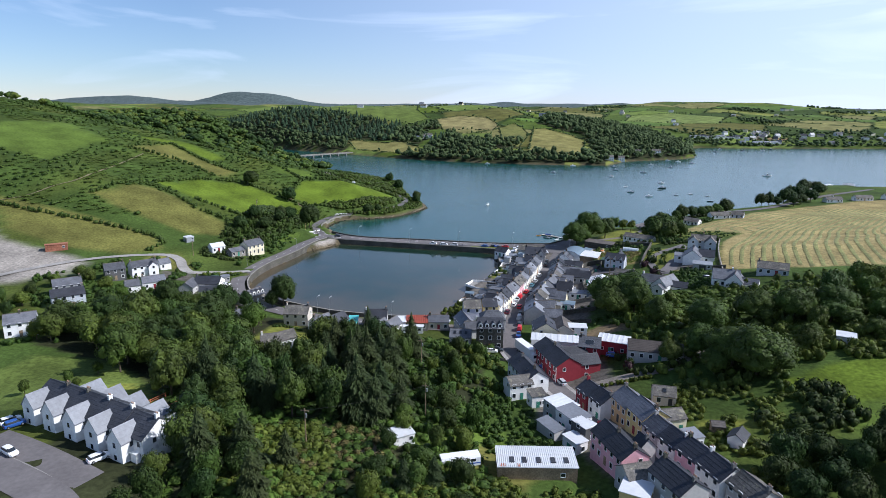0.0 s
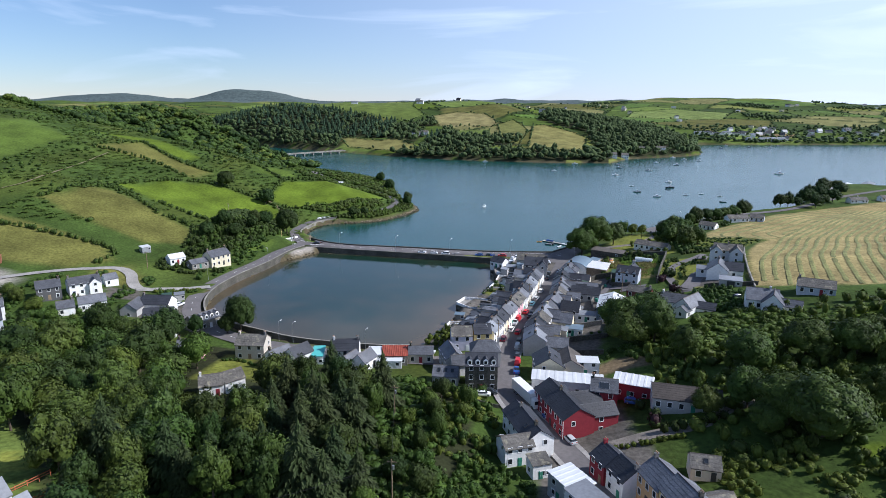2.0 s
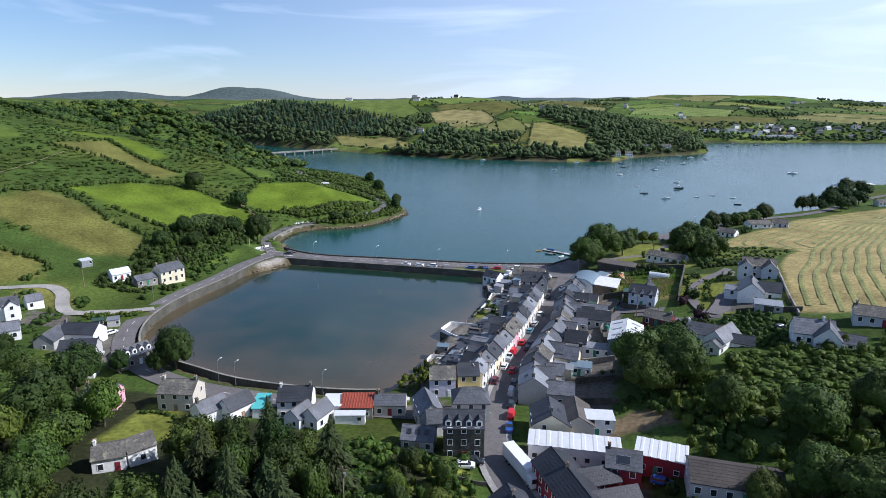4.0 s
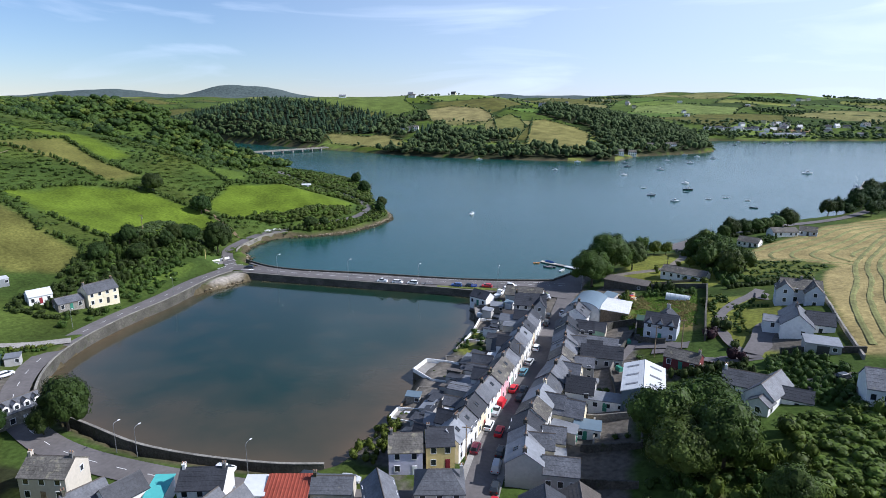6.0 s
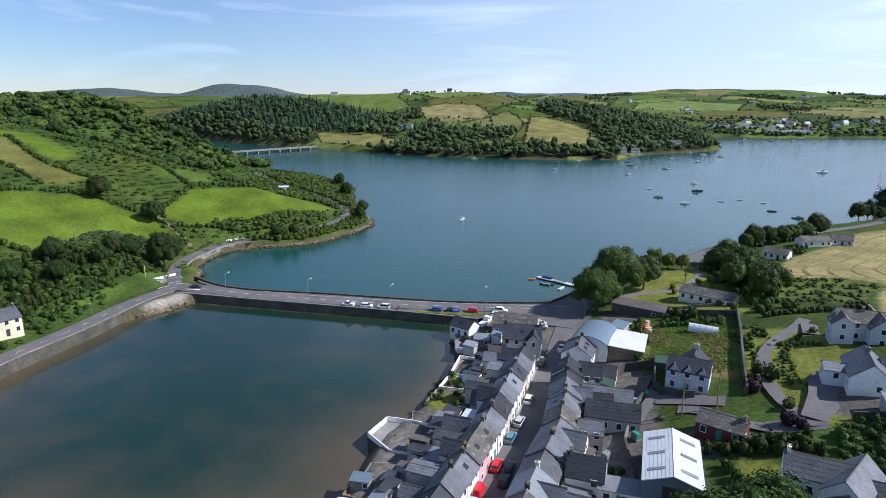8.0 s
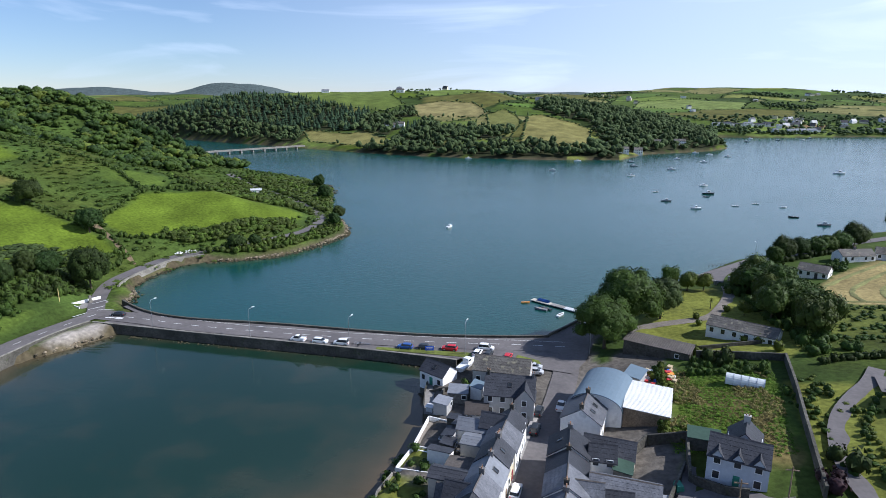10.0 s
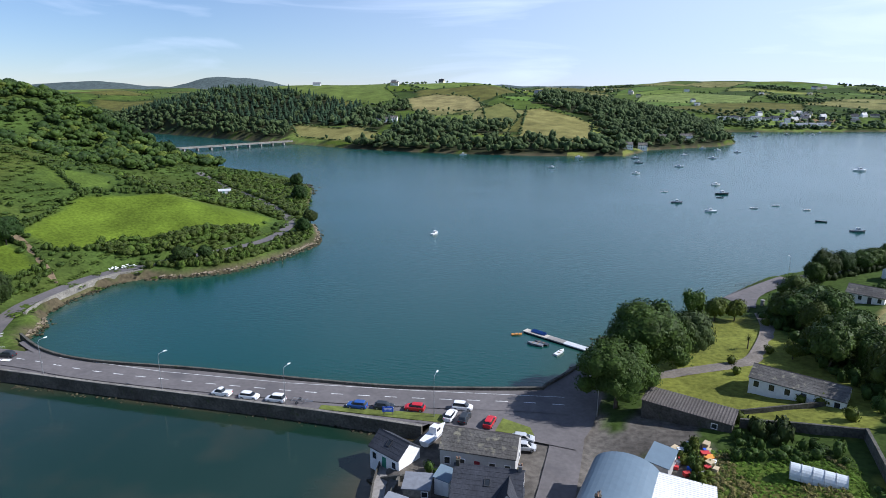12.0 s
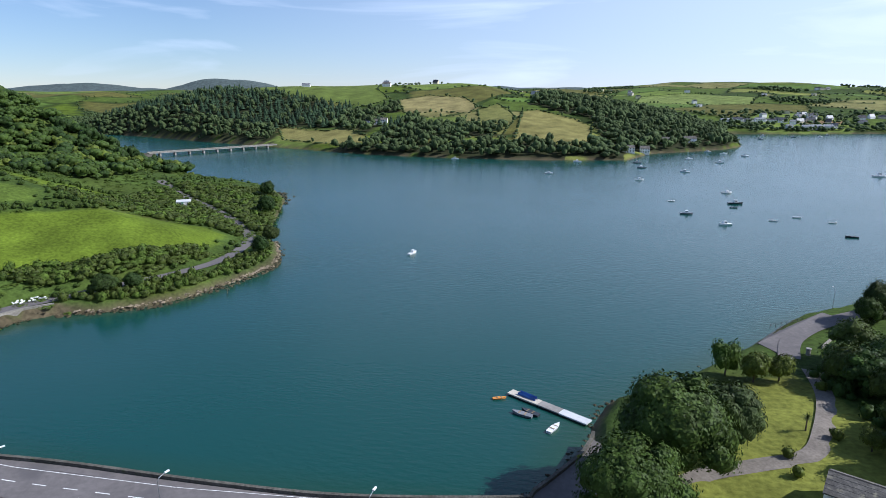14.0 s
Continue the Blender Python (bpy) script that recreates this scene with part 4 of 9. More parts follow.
def far_crown(seed, lobes=6, leaves=40, cone=False):
    """A tree seen from far off: a few rounded clumps, or the tiers of a conifer, with a fringe of leaf sprays."""
    r = random.Random(seed)
    if cone:
        b = Build()
        for k in range(4):
            z0 = 0.12 + 0.2 * k
            w = 0.95 * (1 - z0) * r.uniform(0.85, 1.1)
            ring = [(w * r.uniform(0.7, 1.15) * math.cos(a), w * r.uniform(0.7, 1.15) * math.sin(a), z0 + r.uniform(-0.03, 0.03)) for a in np.arange(8) * 0.7854]
            b.add([(0, 0, z0 + 0.34)] + ring, [(0, 1 + i, 1 + (i + 1) % 8) for i in range(8)])
        shape = [(0, 0, 0.15 + 0.2 * k, 0.6 * (1 - 0.2 * k), 0.5) for k in range(4)]
    else:
        b, shape = Build(), [(0, 0, 0.55, 0.62, 0.66)]
        for k in range(lobes - 1):
            a = 6.283 * k / (lobes - 1) + r.uniform(-0.4, 0.4)
            d = r.uniform(0.3, 0.62)
            shape.append((d * math.cos(a), d * math.sin(a), r.uniform(0.35, 0.78), r.uniform(0.34, 0.5), r.uniform(0.5, 0.62)))
        for x, y, z, q, w in shape:
            b.add(*ball(x, y, z, q, w))
            base = len(b.v) - 19
            b.v[base:] = [(u + r.uniform(-0.1, 0.1), v + r.uniform(-0.1, 0.1), h + r.uniform(-0.07, 0.07)) for u, v, h in b.v[base:]]
    v, f = leaf_cloud(shape, leaves, 0.11, seed)
    b.add(v.tolist(), f.tolist())
    return np.array(b.v), np.array([q for q in b.f if len(q) == 4], int).reshape(-1, 4), np.array([q for q in b.f if len(q) == 3], int).reshape(-1, 3)


FAR_CROWNS = [far_crown(300 + k, 6, 64) for k in range(6)]
FAR_FIRS = [far_crown(320 + k, leaves=26, cone=True) for k in range(5)]
FAR_TUFTS = [far_crown(340 + k, 2, 16) for k in range(5)]
BUSHES = [tuft_proto(112, 0.135, 220 + k) for k in range(4)]


def thicket(name, spots, mat, label, category, protos=TUFTS, seed=1):
    """Many bushes in one mesh: spots are x, y, radius, height."""
    rg = np.random.RandomState(seed)
    spots = np.array(spots)
    zs = land(spots[:, 0], spots[:, 1])
    V, Q, T, k = [], [], [], 0
    for (x, y, r, h), z in zip(spots, zs):
        v, q, t = protos[rg.randint(len(protos))]
        a = rg.uniform(0, 6.283)
        c, s = math.cos(a), math.sin(a)
        w = np.stack([(v[:, 0] * c - v[:, 1] * s) * r + x, (v[:, 0] * s + v[:, 1] * c) * r + y, v[:, 2] * h + z - 0.1], 1)
        V.append(w), Q.append(q + k), T.append(t + k)
        k += len(v)
    V, Q, T = np.concatenate(V), np.concatenate(Q), np.concatenate(T)
    me = bpy.data.meshes.new(name)
    me.vertices.add(len(V))
    me.vertices.foreach_set("co", V.ravel())
    me.loops.add(Q.size + T.size)
    me.loops.foreach_set("vertex_index", np.concatenate([Q.ravel(), T.ravel()]))
    me.polygons.add(len(Q) + len(T))
    me.polygons.foreach_set("loop_start", np.concatenate([np.arange(len(Q)) * 4, Q.size + np.arange(len(T)) * 3]))
    me.update()
    me.validate()
    me.materials.append(mat)
    return tagged(new(name, me), label, category, kind="stuff")


# ---- houses ----
WINDOWS = {}


def window(parent, w, h, m, dark=False, name="window"):
    """A window with a proud frame ring, a glazing bar and a pane set back in it. m: its centre on the wall, facing -y."""
    key = (w, h, dark)
    if key not in WINDOWS:
        b, t = Build(), 0.10
        ring = [(-1, -1), (1, -1), (1, 1), (-1, 1)]
        v = [(u * (w / 2 + t), yy, q * (h / 2 + t)) for yy in (-0.08, 0.02) for u, q in ring] + [(u * w / 2, yy, q * h / 2) for yy in (-0.08, 0.02) for u, q in ring]
        f = []
        for k in range(4):
            n = (k + 1) % 4
            f += [(k, n, 8 + n, 8 + k), (k, 4 + k, 4 + n, n), (8 + k, 8 + n, 12 + n, 12 + k)]
        b.add(v, f)
        WINDOWS[key] = b.mesh("window", FRAME_DARK if dark else FRAME_WHITE), Build().box(-w / 2, -0.025, -h / 2, w / 2, 0.01, h / 2).mesh("pane", GLASS)
    fm, pm = WINDOWS[key]
    ob = part(name, fm, parent, at=m)
    part("pane", pm, ob)
    return ob


DOORS = {}


def door(parent, m, mat):
    if mat.name not in DOORS:
        DOORS[mat.name] = Build().box(-0.48, -0.05, 0, 0.48, 0.02, 2.05).box(-0.3, -0.08, 1.1, 0.3, -0.05, 1.85).box(-0.3, -0.08, 0.2, 0.3, -0.05, 0.95).mesh("door", mat)
    return part("door", DOORS[mat.name], parent, at=m)


CHIMNEY_GREY = paint("chimney_grey", (0.16, 0.155, 0.15))
POT = Build().tube((0, 0, 0), (0, 0, 0.35), 0.13, 0.10, 8).mesh("chimney_pot", material("terracotta", (0.32, 0.2, 0.13), 0.85))


def chimney(parent, x, y, z, mat, w=0.55, l=1.0, tall=1.15):
    b = Build().box(-l / 2, -w / 2, -1.0, l / 2, w / 2, tall).box(-l / 2 - 0.07, -w / 2 - 0.07, tall, l / 2 + 0.07, w / 2 + 0.07, tall + 0.12)
    ob = part("chimney", b, parent, mat, at=Matrix.Translation((x, y, z)))
    for k in (-0.22, 0.22):
        part("chimney_pot", POT, ob, at=Matrix.Translation((k, 0, tall + 0.12)))


def roof_part(parent, L, W, eave, ridge, mat, over=0.3, thick=0.16, name="roof", hip=0.0, at=None, lap=True):
    """A pitched roof with its ridge along x, as one shell with thickness, slate courses and ridge capping."""
    b = Build()
    slope = (ridge - eave) / (W / 2)
    x0, x1, yo, ze = -L / 2 - over * 0.5, L / 2 + over * 0.5, W / 2 + over, eave - over * slope
    rx0, rx1 = x0 + hip, x1 - hip
    courses = max(3, int(W / 2 / 0.55)) if lap else 1
    for s in (-1, 1):
        rows = []
        for k in range(courses):
            u0, u1 = k / courses, (k + 1) / courses
            for u, up in ((u0, 0.030 if lap else 0.0), (u1, 0.0)):
                rows.append((x0 + (rx0 - x0) * u, x1 + (rx1 - x1) * u, s * yo * (1 - u), ze + (ridge - ze) * u + thick + up))
        v = []
        for a, c, y, z in rows:
            v += [(a, y, z), (c, y, z)]
        f = [(2 * i, 2 * i + 1, 2 * i + 3, 2 * i + 2)[::s] for i in range(len(rows) - 1)]
        b.add(v, f)
        b.add([(x0, s * yo, ze + thick + 0.03), (x1, s * yo, ze + thick + 0.03), (x1, s * yo, ze), (x0, s * yo, ze)], [(0, 1, 2, 3)])
        b.add([(x0, s * yo, ze), (x1, s * yo, ze), (rx1, 0, ridge), (rx0, 0, ridge)], [(0, 1, 2, 3)])
    for a, c in ((x0, rx0), (x1, rx1)):
        if hip:
            b.add([(a, -yo, ze + thick), (a, yo, ze + thick), (c, 0, ridge + thick)], [(0, 1, 2)])
        else:
            b.add([(a, -yo, ze), (a, 0, ridge), (a, 0, ridge + thick), (a, -yo, ze + thick)], [(0, 1, 2, 3)])
            b.add([(a, yo, ze), (a, 0, ridge), (a, 0, ridge + thick), (a, yo, ze + thick)], [(0, 1, 2, 3)])
    ob = part(name, b, parent, mat, at=at)
    cap = Build().prism([(-0.16, ridge + thick - 0.07), (0, ridge + thick + 0.09), (0.16, ridge + thick - 0.07)], rx0, rx1)
    part("ridge_tiles", cap, ob, ROOF_BROWN if mat in (SLATE, SLATE_OLD) else mat)
    return ob


def wall_part(parent, L, W, eave, ridge, mat, name="wall", deep=2.0, at=None):
    b = Build().prism([(-W / 2, -deep), (W / 2, -deep), (W / 2, eave), (0, ridge), (-W / 2, eave)], -L / 2, L / 2)
    return part(name, b, parent, mat, at=at)


def spin(deg):
    return Matrix.Rotation(radians(deg), 4, "Z")


def house(x, y, yaw, L, W, eave, ridge, wall=WHITE, roof=SLATE, label="white rendered house with a slate roof", chimneys=(-1, 1), front=True, rear=True, sides=True, doors=1, gablets=0, dormers=0, hip=0.0, group="", category="house", name="house", lights=0, base=None, door_mat=None, chim=None, plinth=True):
    """A gabled house. Its ridge lies along its own x; the front looks to -y."""
    z = height(x, y) if base is None else base
    ob = thing(name, Matrix.Translation((x, y, z)) @ spin(yaw), label, category, group)
    wall_part(ob, L, W, eave, ridge if not hip else eave, wall)
    roof_part(ob, L, W, eave, ridge, roof, hip=hip)
    BLOCKED.append((x, y, max(L, W) * 0.55))
    r = random.Random(int(x * 31 + y * 17))
    floors = [1.45] if eave < 4.2 else ([1.45, 4.05] if eave < 7 else [1.5, 4.2, 6.9])
    n = max(2, round(L / 2.7))
    for face, s in ((front, -1), (rear, 1)):
        if not face:
            continue
        turn = spin(0 if s < 0 else 180)
        for fl, zz in enumerate(floors):
            for k in range(n):
                u = (-0.5 + (k + 0.5) / n) * L
                if s < 0 and fl == 0 and doors and k in ((n // 2,) if doors == 1 else (0, n - 1)):
                    door(ob, Matrix.Translation((u, -W / 2 - 0.003, 0)), door_mat or r.choice([GREEN_PAINT, FRAME_WHITE, RED_WALL, TIMBER, FRAME_DARK]))
                    continue
                if s > 0 and r.random() < 0.25:
                    continue
                window(ob, 0.95, 1.25, Matrix.Translation((u, s * (W / 2 + 0.003), zz)) @ turn)
    if sides:
        for s in (-1, 1):
            for zz in floors[-1:]:
                if r.random() < 0.6:
                    window(ob, 0.8, 1.1, Matrix.Translation((s * (L / 2 + 0.003), r.choice((-1, 1)) * W * 0.18, zz)) @ spin(90 * s))
    for c in chimneys:
        chimney(ob, c * (L / 2 - 0.5), 0, ridge, chim or (wall if r.random() < 0.25 else r.choice([STONE, CHIMNEY_GREY])), w=0.8, l=0.5, tall=0.85)
    rise = (ridge - eave) / (W / 2)
    for k in range(gablets):
        u = (-0.5 + (k + 0.5) / gablets) * L
        gw, gh = min(2.0, L / gablets * 0.62), 1.25
        deep = (gh + 0.1) / rise
        m = Matrix.Translation((u, -W / 2 + deep / 2 - 0.06, eave)) @ spin(90)
        g = wall_part(ob, deep + 0.1, gw, 0.02, gh, wall, "gablet", deep=0.3, at=m)
        roof_part(g, deep + 0.2, gw, 0.02, gh, roof, over=0.15, thick=0.08, lap=False)
    for k in range(dormers):
        u = (-0.5 + (k + 0.5) / dormers) * L
        m = Matrix.Translation((u, -W / 2 + 1.3, eave + 0.1)) @ spin(90)
        g = wall_part(ob, 1.9, 1.3, 1.35, 1.9, WHITE, "dormer", deep=0.2, at=m)
        roof_part(g, 1.9, 1.3, 1.35, 1.9, roof, over=0.15, thick=0.08, lap=False)
        window(g, 0.75, 0.9, Matrix.Translation((-0.953, 0, 0.75)) @ spin(-90))
    for k in range(lights):
        u = (-0.5 + (k + 0.5) / max(lights, 1)) * L * 0.8
        a = math.atan(rise)
        m = Matrix.Translation((u, -W / 4, (eave + ridge) / 2 + 0.24)) @ Matrix.Rotation(a - math.pi / 2, 4, "X")
        window(ob, 0.7, 0.95, m, True, "roof_window")
    return ob


def wing(ob, x, y, yaw, L, W, eave, ridge, wall, roof, win=True):
    """A lower or crossing wing of a house, in the house's own frame."""
    m = Matrix.Translation((x, y, 0.004)) @ spin(yaw)
    g = wall_part(ob, L, W, eave, ridge, wall, "wing", at=m)
    roof_part(g, L, W, eave, ridge, roof)
    if win:
        for s in (-1, 1):
            for zz in ([1.4] if eave < 4 else [1.4, 4.0]):
                window(g, 0.9, 1.15, Matrix.Translation((s * (L / 2 + 0.003), 0, zz)) @ spin(90 * s))
                window(g, 0.9, 1.15, Matrix.Translation((0, s * (W / 2 + 0.003), zz)) @ spin(0 if s < 0 else 180))
    return g


def slab_shed(x, y, yaw, L, W, tall, wall, roof, label, category="shed", name="shed", fall=0.5, base=None, ribs=0, door_w=0.0, group=""):
    """A building with a flat or leaning roof."""
    z = height(x, y) if base is None else base
    ob = thing(name, Matrix.Translation((x, y, z)) @ spin(yaw), label, category, group)
    BLOCKED.append((x, y, max(L, W) * 0.5))
    part("wall", Build().prism([(-W / 2, -2), (W / 2, -2), (W / 2, tall + fall), (-W / 2, tall)], -L / 2, L / 2), ob, wall)
    xs = [(-L / 2 - 0.2, 0), (L / 2 + 0.2, 0)]
    if ribs:
        p = (L + 0.4) / ribs
        xs = [(-L / 2 - 0.2 + (k + u) * p, e) for k in range(ribs) for u, e in ((0, 0), (0.55, 0), (0.65, 0.07), (0.9, 0.07))] + [(L / 2 + 0.2, 0)]
    v = []
    for u, e in xs:
        v += [(u, -W / 2 - 0.2, tall + 0.004), (u, -W / 2 - 0.2, tall + 0.13 + e), (u, W / 2 + 0.2, tall + fall + 0.13 + e), (u, W / 2 + 0.2, tall + fall + 0.004)]
    n = len(xs)
    f = [(4 * i + k, 4 * i + (k + 1) % 4, 4 * i + 4 + (k + 1) % 4, 4 * i + 4 + k) for i in range(n - 1) for k in range(4)] + [(0, 3, 2, 1), (4 * n - 4, 4 * n - 3, 4 * n - 2, 4 * n - 1)]
    b = Build().add(v, f)
    part("roof", b, ob, roof)
    if door_w:
        part("door", Build().box(-door_w / 2, -W / 2 - 0.06, 0, door_w / 2, -W / 2 - 0.003, min(tall - 0.3, 2.6)), ob, FRAME_DARK)
    window(ob, 0.9, 0.9, Matrix.Translation((L * 0.32, -W / 2 - 0.003, min(1.5, tall - 0.7))))
    if category in ("house", "extension", "building") and L > 3:
        for zz in ([1.45] if tall < 4 else [1.45, 3.7]):
            for s in (-1, 1):
                k = max(1, int(L / 2.6))
                for i in range(k):
                    u = (-0.5 + (i + 0.5) / k) * L
                    if s > 0 or abs(u - L * 0.32) > 1.1 or zz > 2:
                        window(ob, 0.95, 1.05, Matrix.Translation((u, s * (W / 2 + 0.003), zz)) @ spin(0 if s < 0 else 180))
                window(ob, 0.9, 1.05, Matrix.Translation((s * (L / 2 + 0.003), 0.2, zz)) @ spin(90 * s))
        door(ob, Matrix.Translation((-L * 0.08, -W / 2 - 0.006, 0)), GREEN_PAINT)
    return ob


# ---- the village: west side of the street ----
TERRACE_ROOFS = [SLATE, SLATE_DARK, SLATE, ROOF_GREY, SLATE_OLD, SLATE]


def terrace(line, widths, walls, yaw, depth, group, label, seed, eave=4.9, ridge=7.2):
    """A row of joined houses along a line of ridge points."""
    r = random.Random(seed)
    p = np.array(line, float)
    run = np.concatenate([[0], np.cumsum(np.hypot(*np.diff(p, axis=0).T))])
    s, out = 0.0, []
    for k, w in enumerate(widths):
        u = s + w / 2
        if s + w > run[-1] + 2:
            break
        x, y = np.interp(u, run, p[:, 0]), np.interp(u, run, p[:, 1])
        x2, y2 = np.interp(u + 1, run, p[:, 0]), np.interp(u + 1, run, p[:, 1])
        x1, y1 = np.interp(u - 1, run, p[:, 0]), np.interp(u - 1, run, p[:, 1])
        a = math.degrees(math.atan2(y2 - y1, x2 - x1)) + yaw
        up = r.uniform(-0.35, 0.35)
        wall = walls[k % len(walls)]
        colour = wall.name.split("_")[0]
        ob = house(x, y, a, w - 0.02, depth + r.uniform(-0.3, 0.3), eave + up, ridge + up * 1.3, wall, r.choice(TERRACE_ROOFS), label % colour, chimneys=(r.choice((-1, 1)),), sides=False, group=group, lights=1 if r.random() < 0.3 else 0)
        out.append((ob, x, y, a, w))
        s += w
    return out


row_west = terrace([(-20.8, 217), (-16.9, 235), (-12.7, 257), (-10.5, 271), (-7.1, 297)], [5.6, 5.2, 6.0, 5.2, 5.8, 6.4, 5.0, 5.6, 6.2, 5.4, 5.8, 5.2, 6.0, 5.6, 5.8], [WHITE, WHITE, CREAM, WHITE, WHITE, PINK, WHITE, WHITE, BUFF, WHITE, WHITE, CREAM], 0, 5.9, "west terrace of the street", "narrow two-storey terraced house in %s render with slate roof", 4)
rr = random.Random(9)
for k, (ob, x, y, a, w) in enumerate(row_west):
    m = ob.matrix_basis
    long = rr.uniform(3.5, 6.5)
    c = m @ Vector((rr.uniform(-0.6, 0.6), 3.3 + long / 2, 0))
    if k % 4 == 1:
        wing(ob, 0.2, 2.6, 90, 5.4, 3.8, 4.4, 6.5, WHITE, SLATE_DARK)
    if k % 3 != 2:
        house(c.x, c.y, a + 90, long, w * 0.6, 2.6 + rr.uniform(0, 1.6), 3.9 + rr.uniform(0, 1.8), rr.choice([WHITE, GREY_WALL, BUFF]), rr.choice([SLATE, SLATE_DARK, ROOF_GREY]), "small grey-roofed back extension behind the terrace", chimneys=(), sides=False, rear=False, doors=0, group="back extensions", category="extension", name="extension")
    else:
        slab_shed(c.x, c.y, a + 180, w * 0.7, long, 2.5, rr.choice([WHITE, GREY_WALL]), rr.choice([ROOF_GREY, ROOF_BROWN, ROOF_WHITE]), "low flat-roofed back extension behind the terrace", "extension", "extension", 0.3, group="back extensions")
for k in range(26):
    y = 219 + 78 * k / 25
    x = np.interp(y, [217, 235, 257, 271, 297], [-20.3, -16.4, -12.2, -10, -6.6]) - rr.uniform(9.5, 12.5)
    edge = np.interp(y, [214, 226, 238, 258, 278, 300], [-44, -43, -42, -38, -32, -28.5])
    if x - 2.2 < edge or 268 < y < 282:
        continue
    slab_shed(x, y, 80 + rr.choice((0, 90, 180)), rr.uniform(2.6, 4.6), rr.uniform(2.2, 3.6), rr.uniform(2.1, 2.9), rr.choice([STONE, GREY_WALL, WHITE]), rr.choice([SLATE_DARK, ROOF_BROWN, ROOF_GREY, SLATE_DARK]), "low dark-roofed yard shed behind the terrace", fall=rr.uniform(0.2, 0.7), group="yard sheds")
house(-28.3, 214, 14, 6.6, 6.4, 5.0, 7.2, LILAC, SLATE_OLD, "lilac two-storey end house with pale slate roof", chimneys=(-1,))
house(-22.2, 217.4, 16, 5.6, 6.4, 5.0, 7.2, YELLOW, SLATE_DARK, "yellow shop house with a wide shop window", chimneys=(-1,), rear=False)
corner = house(-8.7, 307.2, 0, 10.4, 8.2, 4.8, 7.6, GREY_WALL, SLATE_DARK, "grey gabled house with dark slate roof near the square", lights=1)
wing(corner, 3.2, -2.4, 90, 5.4, 4.0, 4.6, 7.0, GREY_WALL, SLATE_DARK)
hall = house(-11.5, 320.2, -4, 13.0, 7.0, 3.6, 5.8, GREY_WALL, SLATE_OLD, "long low hall with mottled old slate roof", chimneys=(), category="hall", name="hall")
house(-26.6, 318.5, -30, 7.2, 5.2, 3.0, 4.9, WHITE, SLATE_DARK, "small white cottage at the water's edge", chimneys=(), lights=1, base=1.6)
slab_shed(-20.2, 308.9, 4, 4.2, 3.6, 2.3, STONE_PALE, ROOF_GREY, "low grey-roofed garden store behind the hall", fall=0.4)
slab_shed(-16.2, 311.2, 80, 3.4, 2.4, 2.6, WHITE, ROOF_BLUE, "blue-grey lean-to against the gabled house", fall=0.5)
slab_shed(-15.0, 300.6, 8, 4.6, 5.0, 2.7, WHITE, ROOF_UMBER, "flat-roofed extension with a brown felt roof", "extension", "extension", 0.1)
slab_shed(-25.6, 304.4, 80, 1.5, 1.4, 2.0, WHITE, ROOF_WHITE, "little white pump house on the lagoon wall", fall=0.1)
slab_shed(-22.6, 303.2, 80, 3.4, 3.0, 2.4, GREY_WALL, ROOF_GREY, "small grey garden shed with sloping roof", fall=0.3)

# ---- east side of the street ----
row_east = terrace([(-4.8, 211), (-5.2, 226), (-2.0, 242), (1.6, 258), (2.6, 270), (3.4, 288)], [6.0, 5.6, 6.4, 5.8, 6.8, 6.0, 5.6, 6.2, 5.8, 6.4, 6.0, 5.6, 6.0], [GREY_WALL, WHITE, BUFF, WHITE, WHITE, CREAM, GREY_WALL, WHITE, BLUE_WALL], 180, 6.8, "east terrace of the street", "two-storey terraced house in %s render with grey slate roof", 6)
for k, (ob, x, y, a, w) in enumerate(row_east):
    long = rr.uniform(4, 7)
    c = ob.matrix_basis @ Vector((rr.uniform(-0.5, 0.5), 3.4 + long / 2, 0))
    if k % 3 == 1:
        wing(ob, -0.3, 2.8, 90, 5.8, 4.2, 4.5, 6.7, (WHITE, CREAM, GREY_WALL)[k % 2], SLATE)
    if k % 2 == 0:
        house(c.x, c.y, a + 90, long, w * 0.75, 3.0 + rr.uniform(0, 1.5), 4.8 + rr.uniform(0, 1.5), rr.choice([WHITE, GREY_WALL, CREAM]), rr.choice([SLATE, SLATE_DARK]), "grey-roofed rear wing of a terraced house", chimneys=(), sides=False, doors=0, group="back extensions", category="extension", name="extension")
    else:
        slab_shed(c.x, c.y, a + 180, w * 0.7, long * 0.8, 2.6, rr.choice([WHITE, GREY_WALL]), rr.choice([ROOF_GREY, ROOF_WHITE, ROOF_BROWN]), "low lean-to behind a terraced house", "extension", "extension", 0.4, group="back extensions")
house(6.5, 300, 78, 9.5, 7.6, 4.9, 7.4, WHITE, SLATE, "white gabled house beside the barrel-roofed store", chimneys=(-1, 0.6), lights=3)
house(10.5, 289, -10, 9.0, 6.0, 3.0, 5.0, BUFF, SLATE_DARK, "low outbuilding with dark slate roof", chimneys=(), category="outbuilding", name="outbuilding")
house(12, 277, -8, 11.0, 6.2, 2.8, 4.6, GREY_WALL, SLATE, "long slate-roofed workshop behind the street", chimneys=(), category="outbuilding", name="outbuilding")
house(12.5, 268.6, 175, 11.0, 6.0, 3.0, 5.2, GREY_WALL, SLATE_DARK, "dark-roofed workshop behind the street", chimneys=(), category="outbuilding", name="outbuilding")
house(6.4, 246.5, 172, 6.5, 6.4, 4.6, 7.2, WHITE, SLATE_DARK, "white gabled house set back from the street", chimneys=(1,))
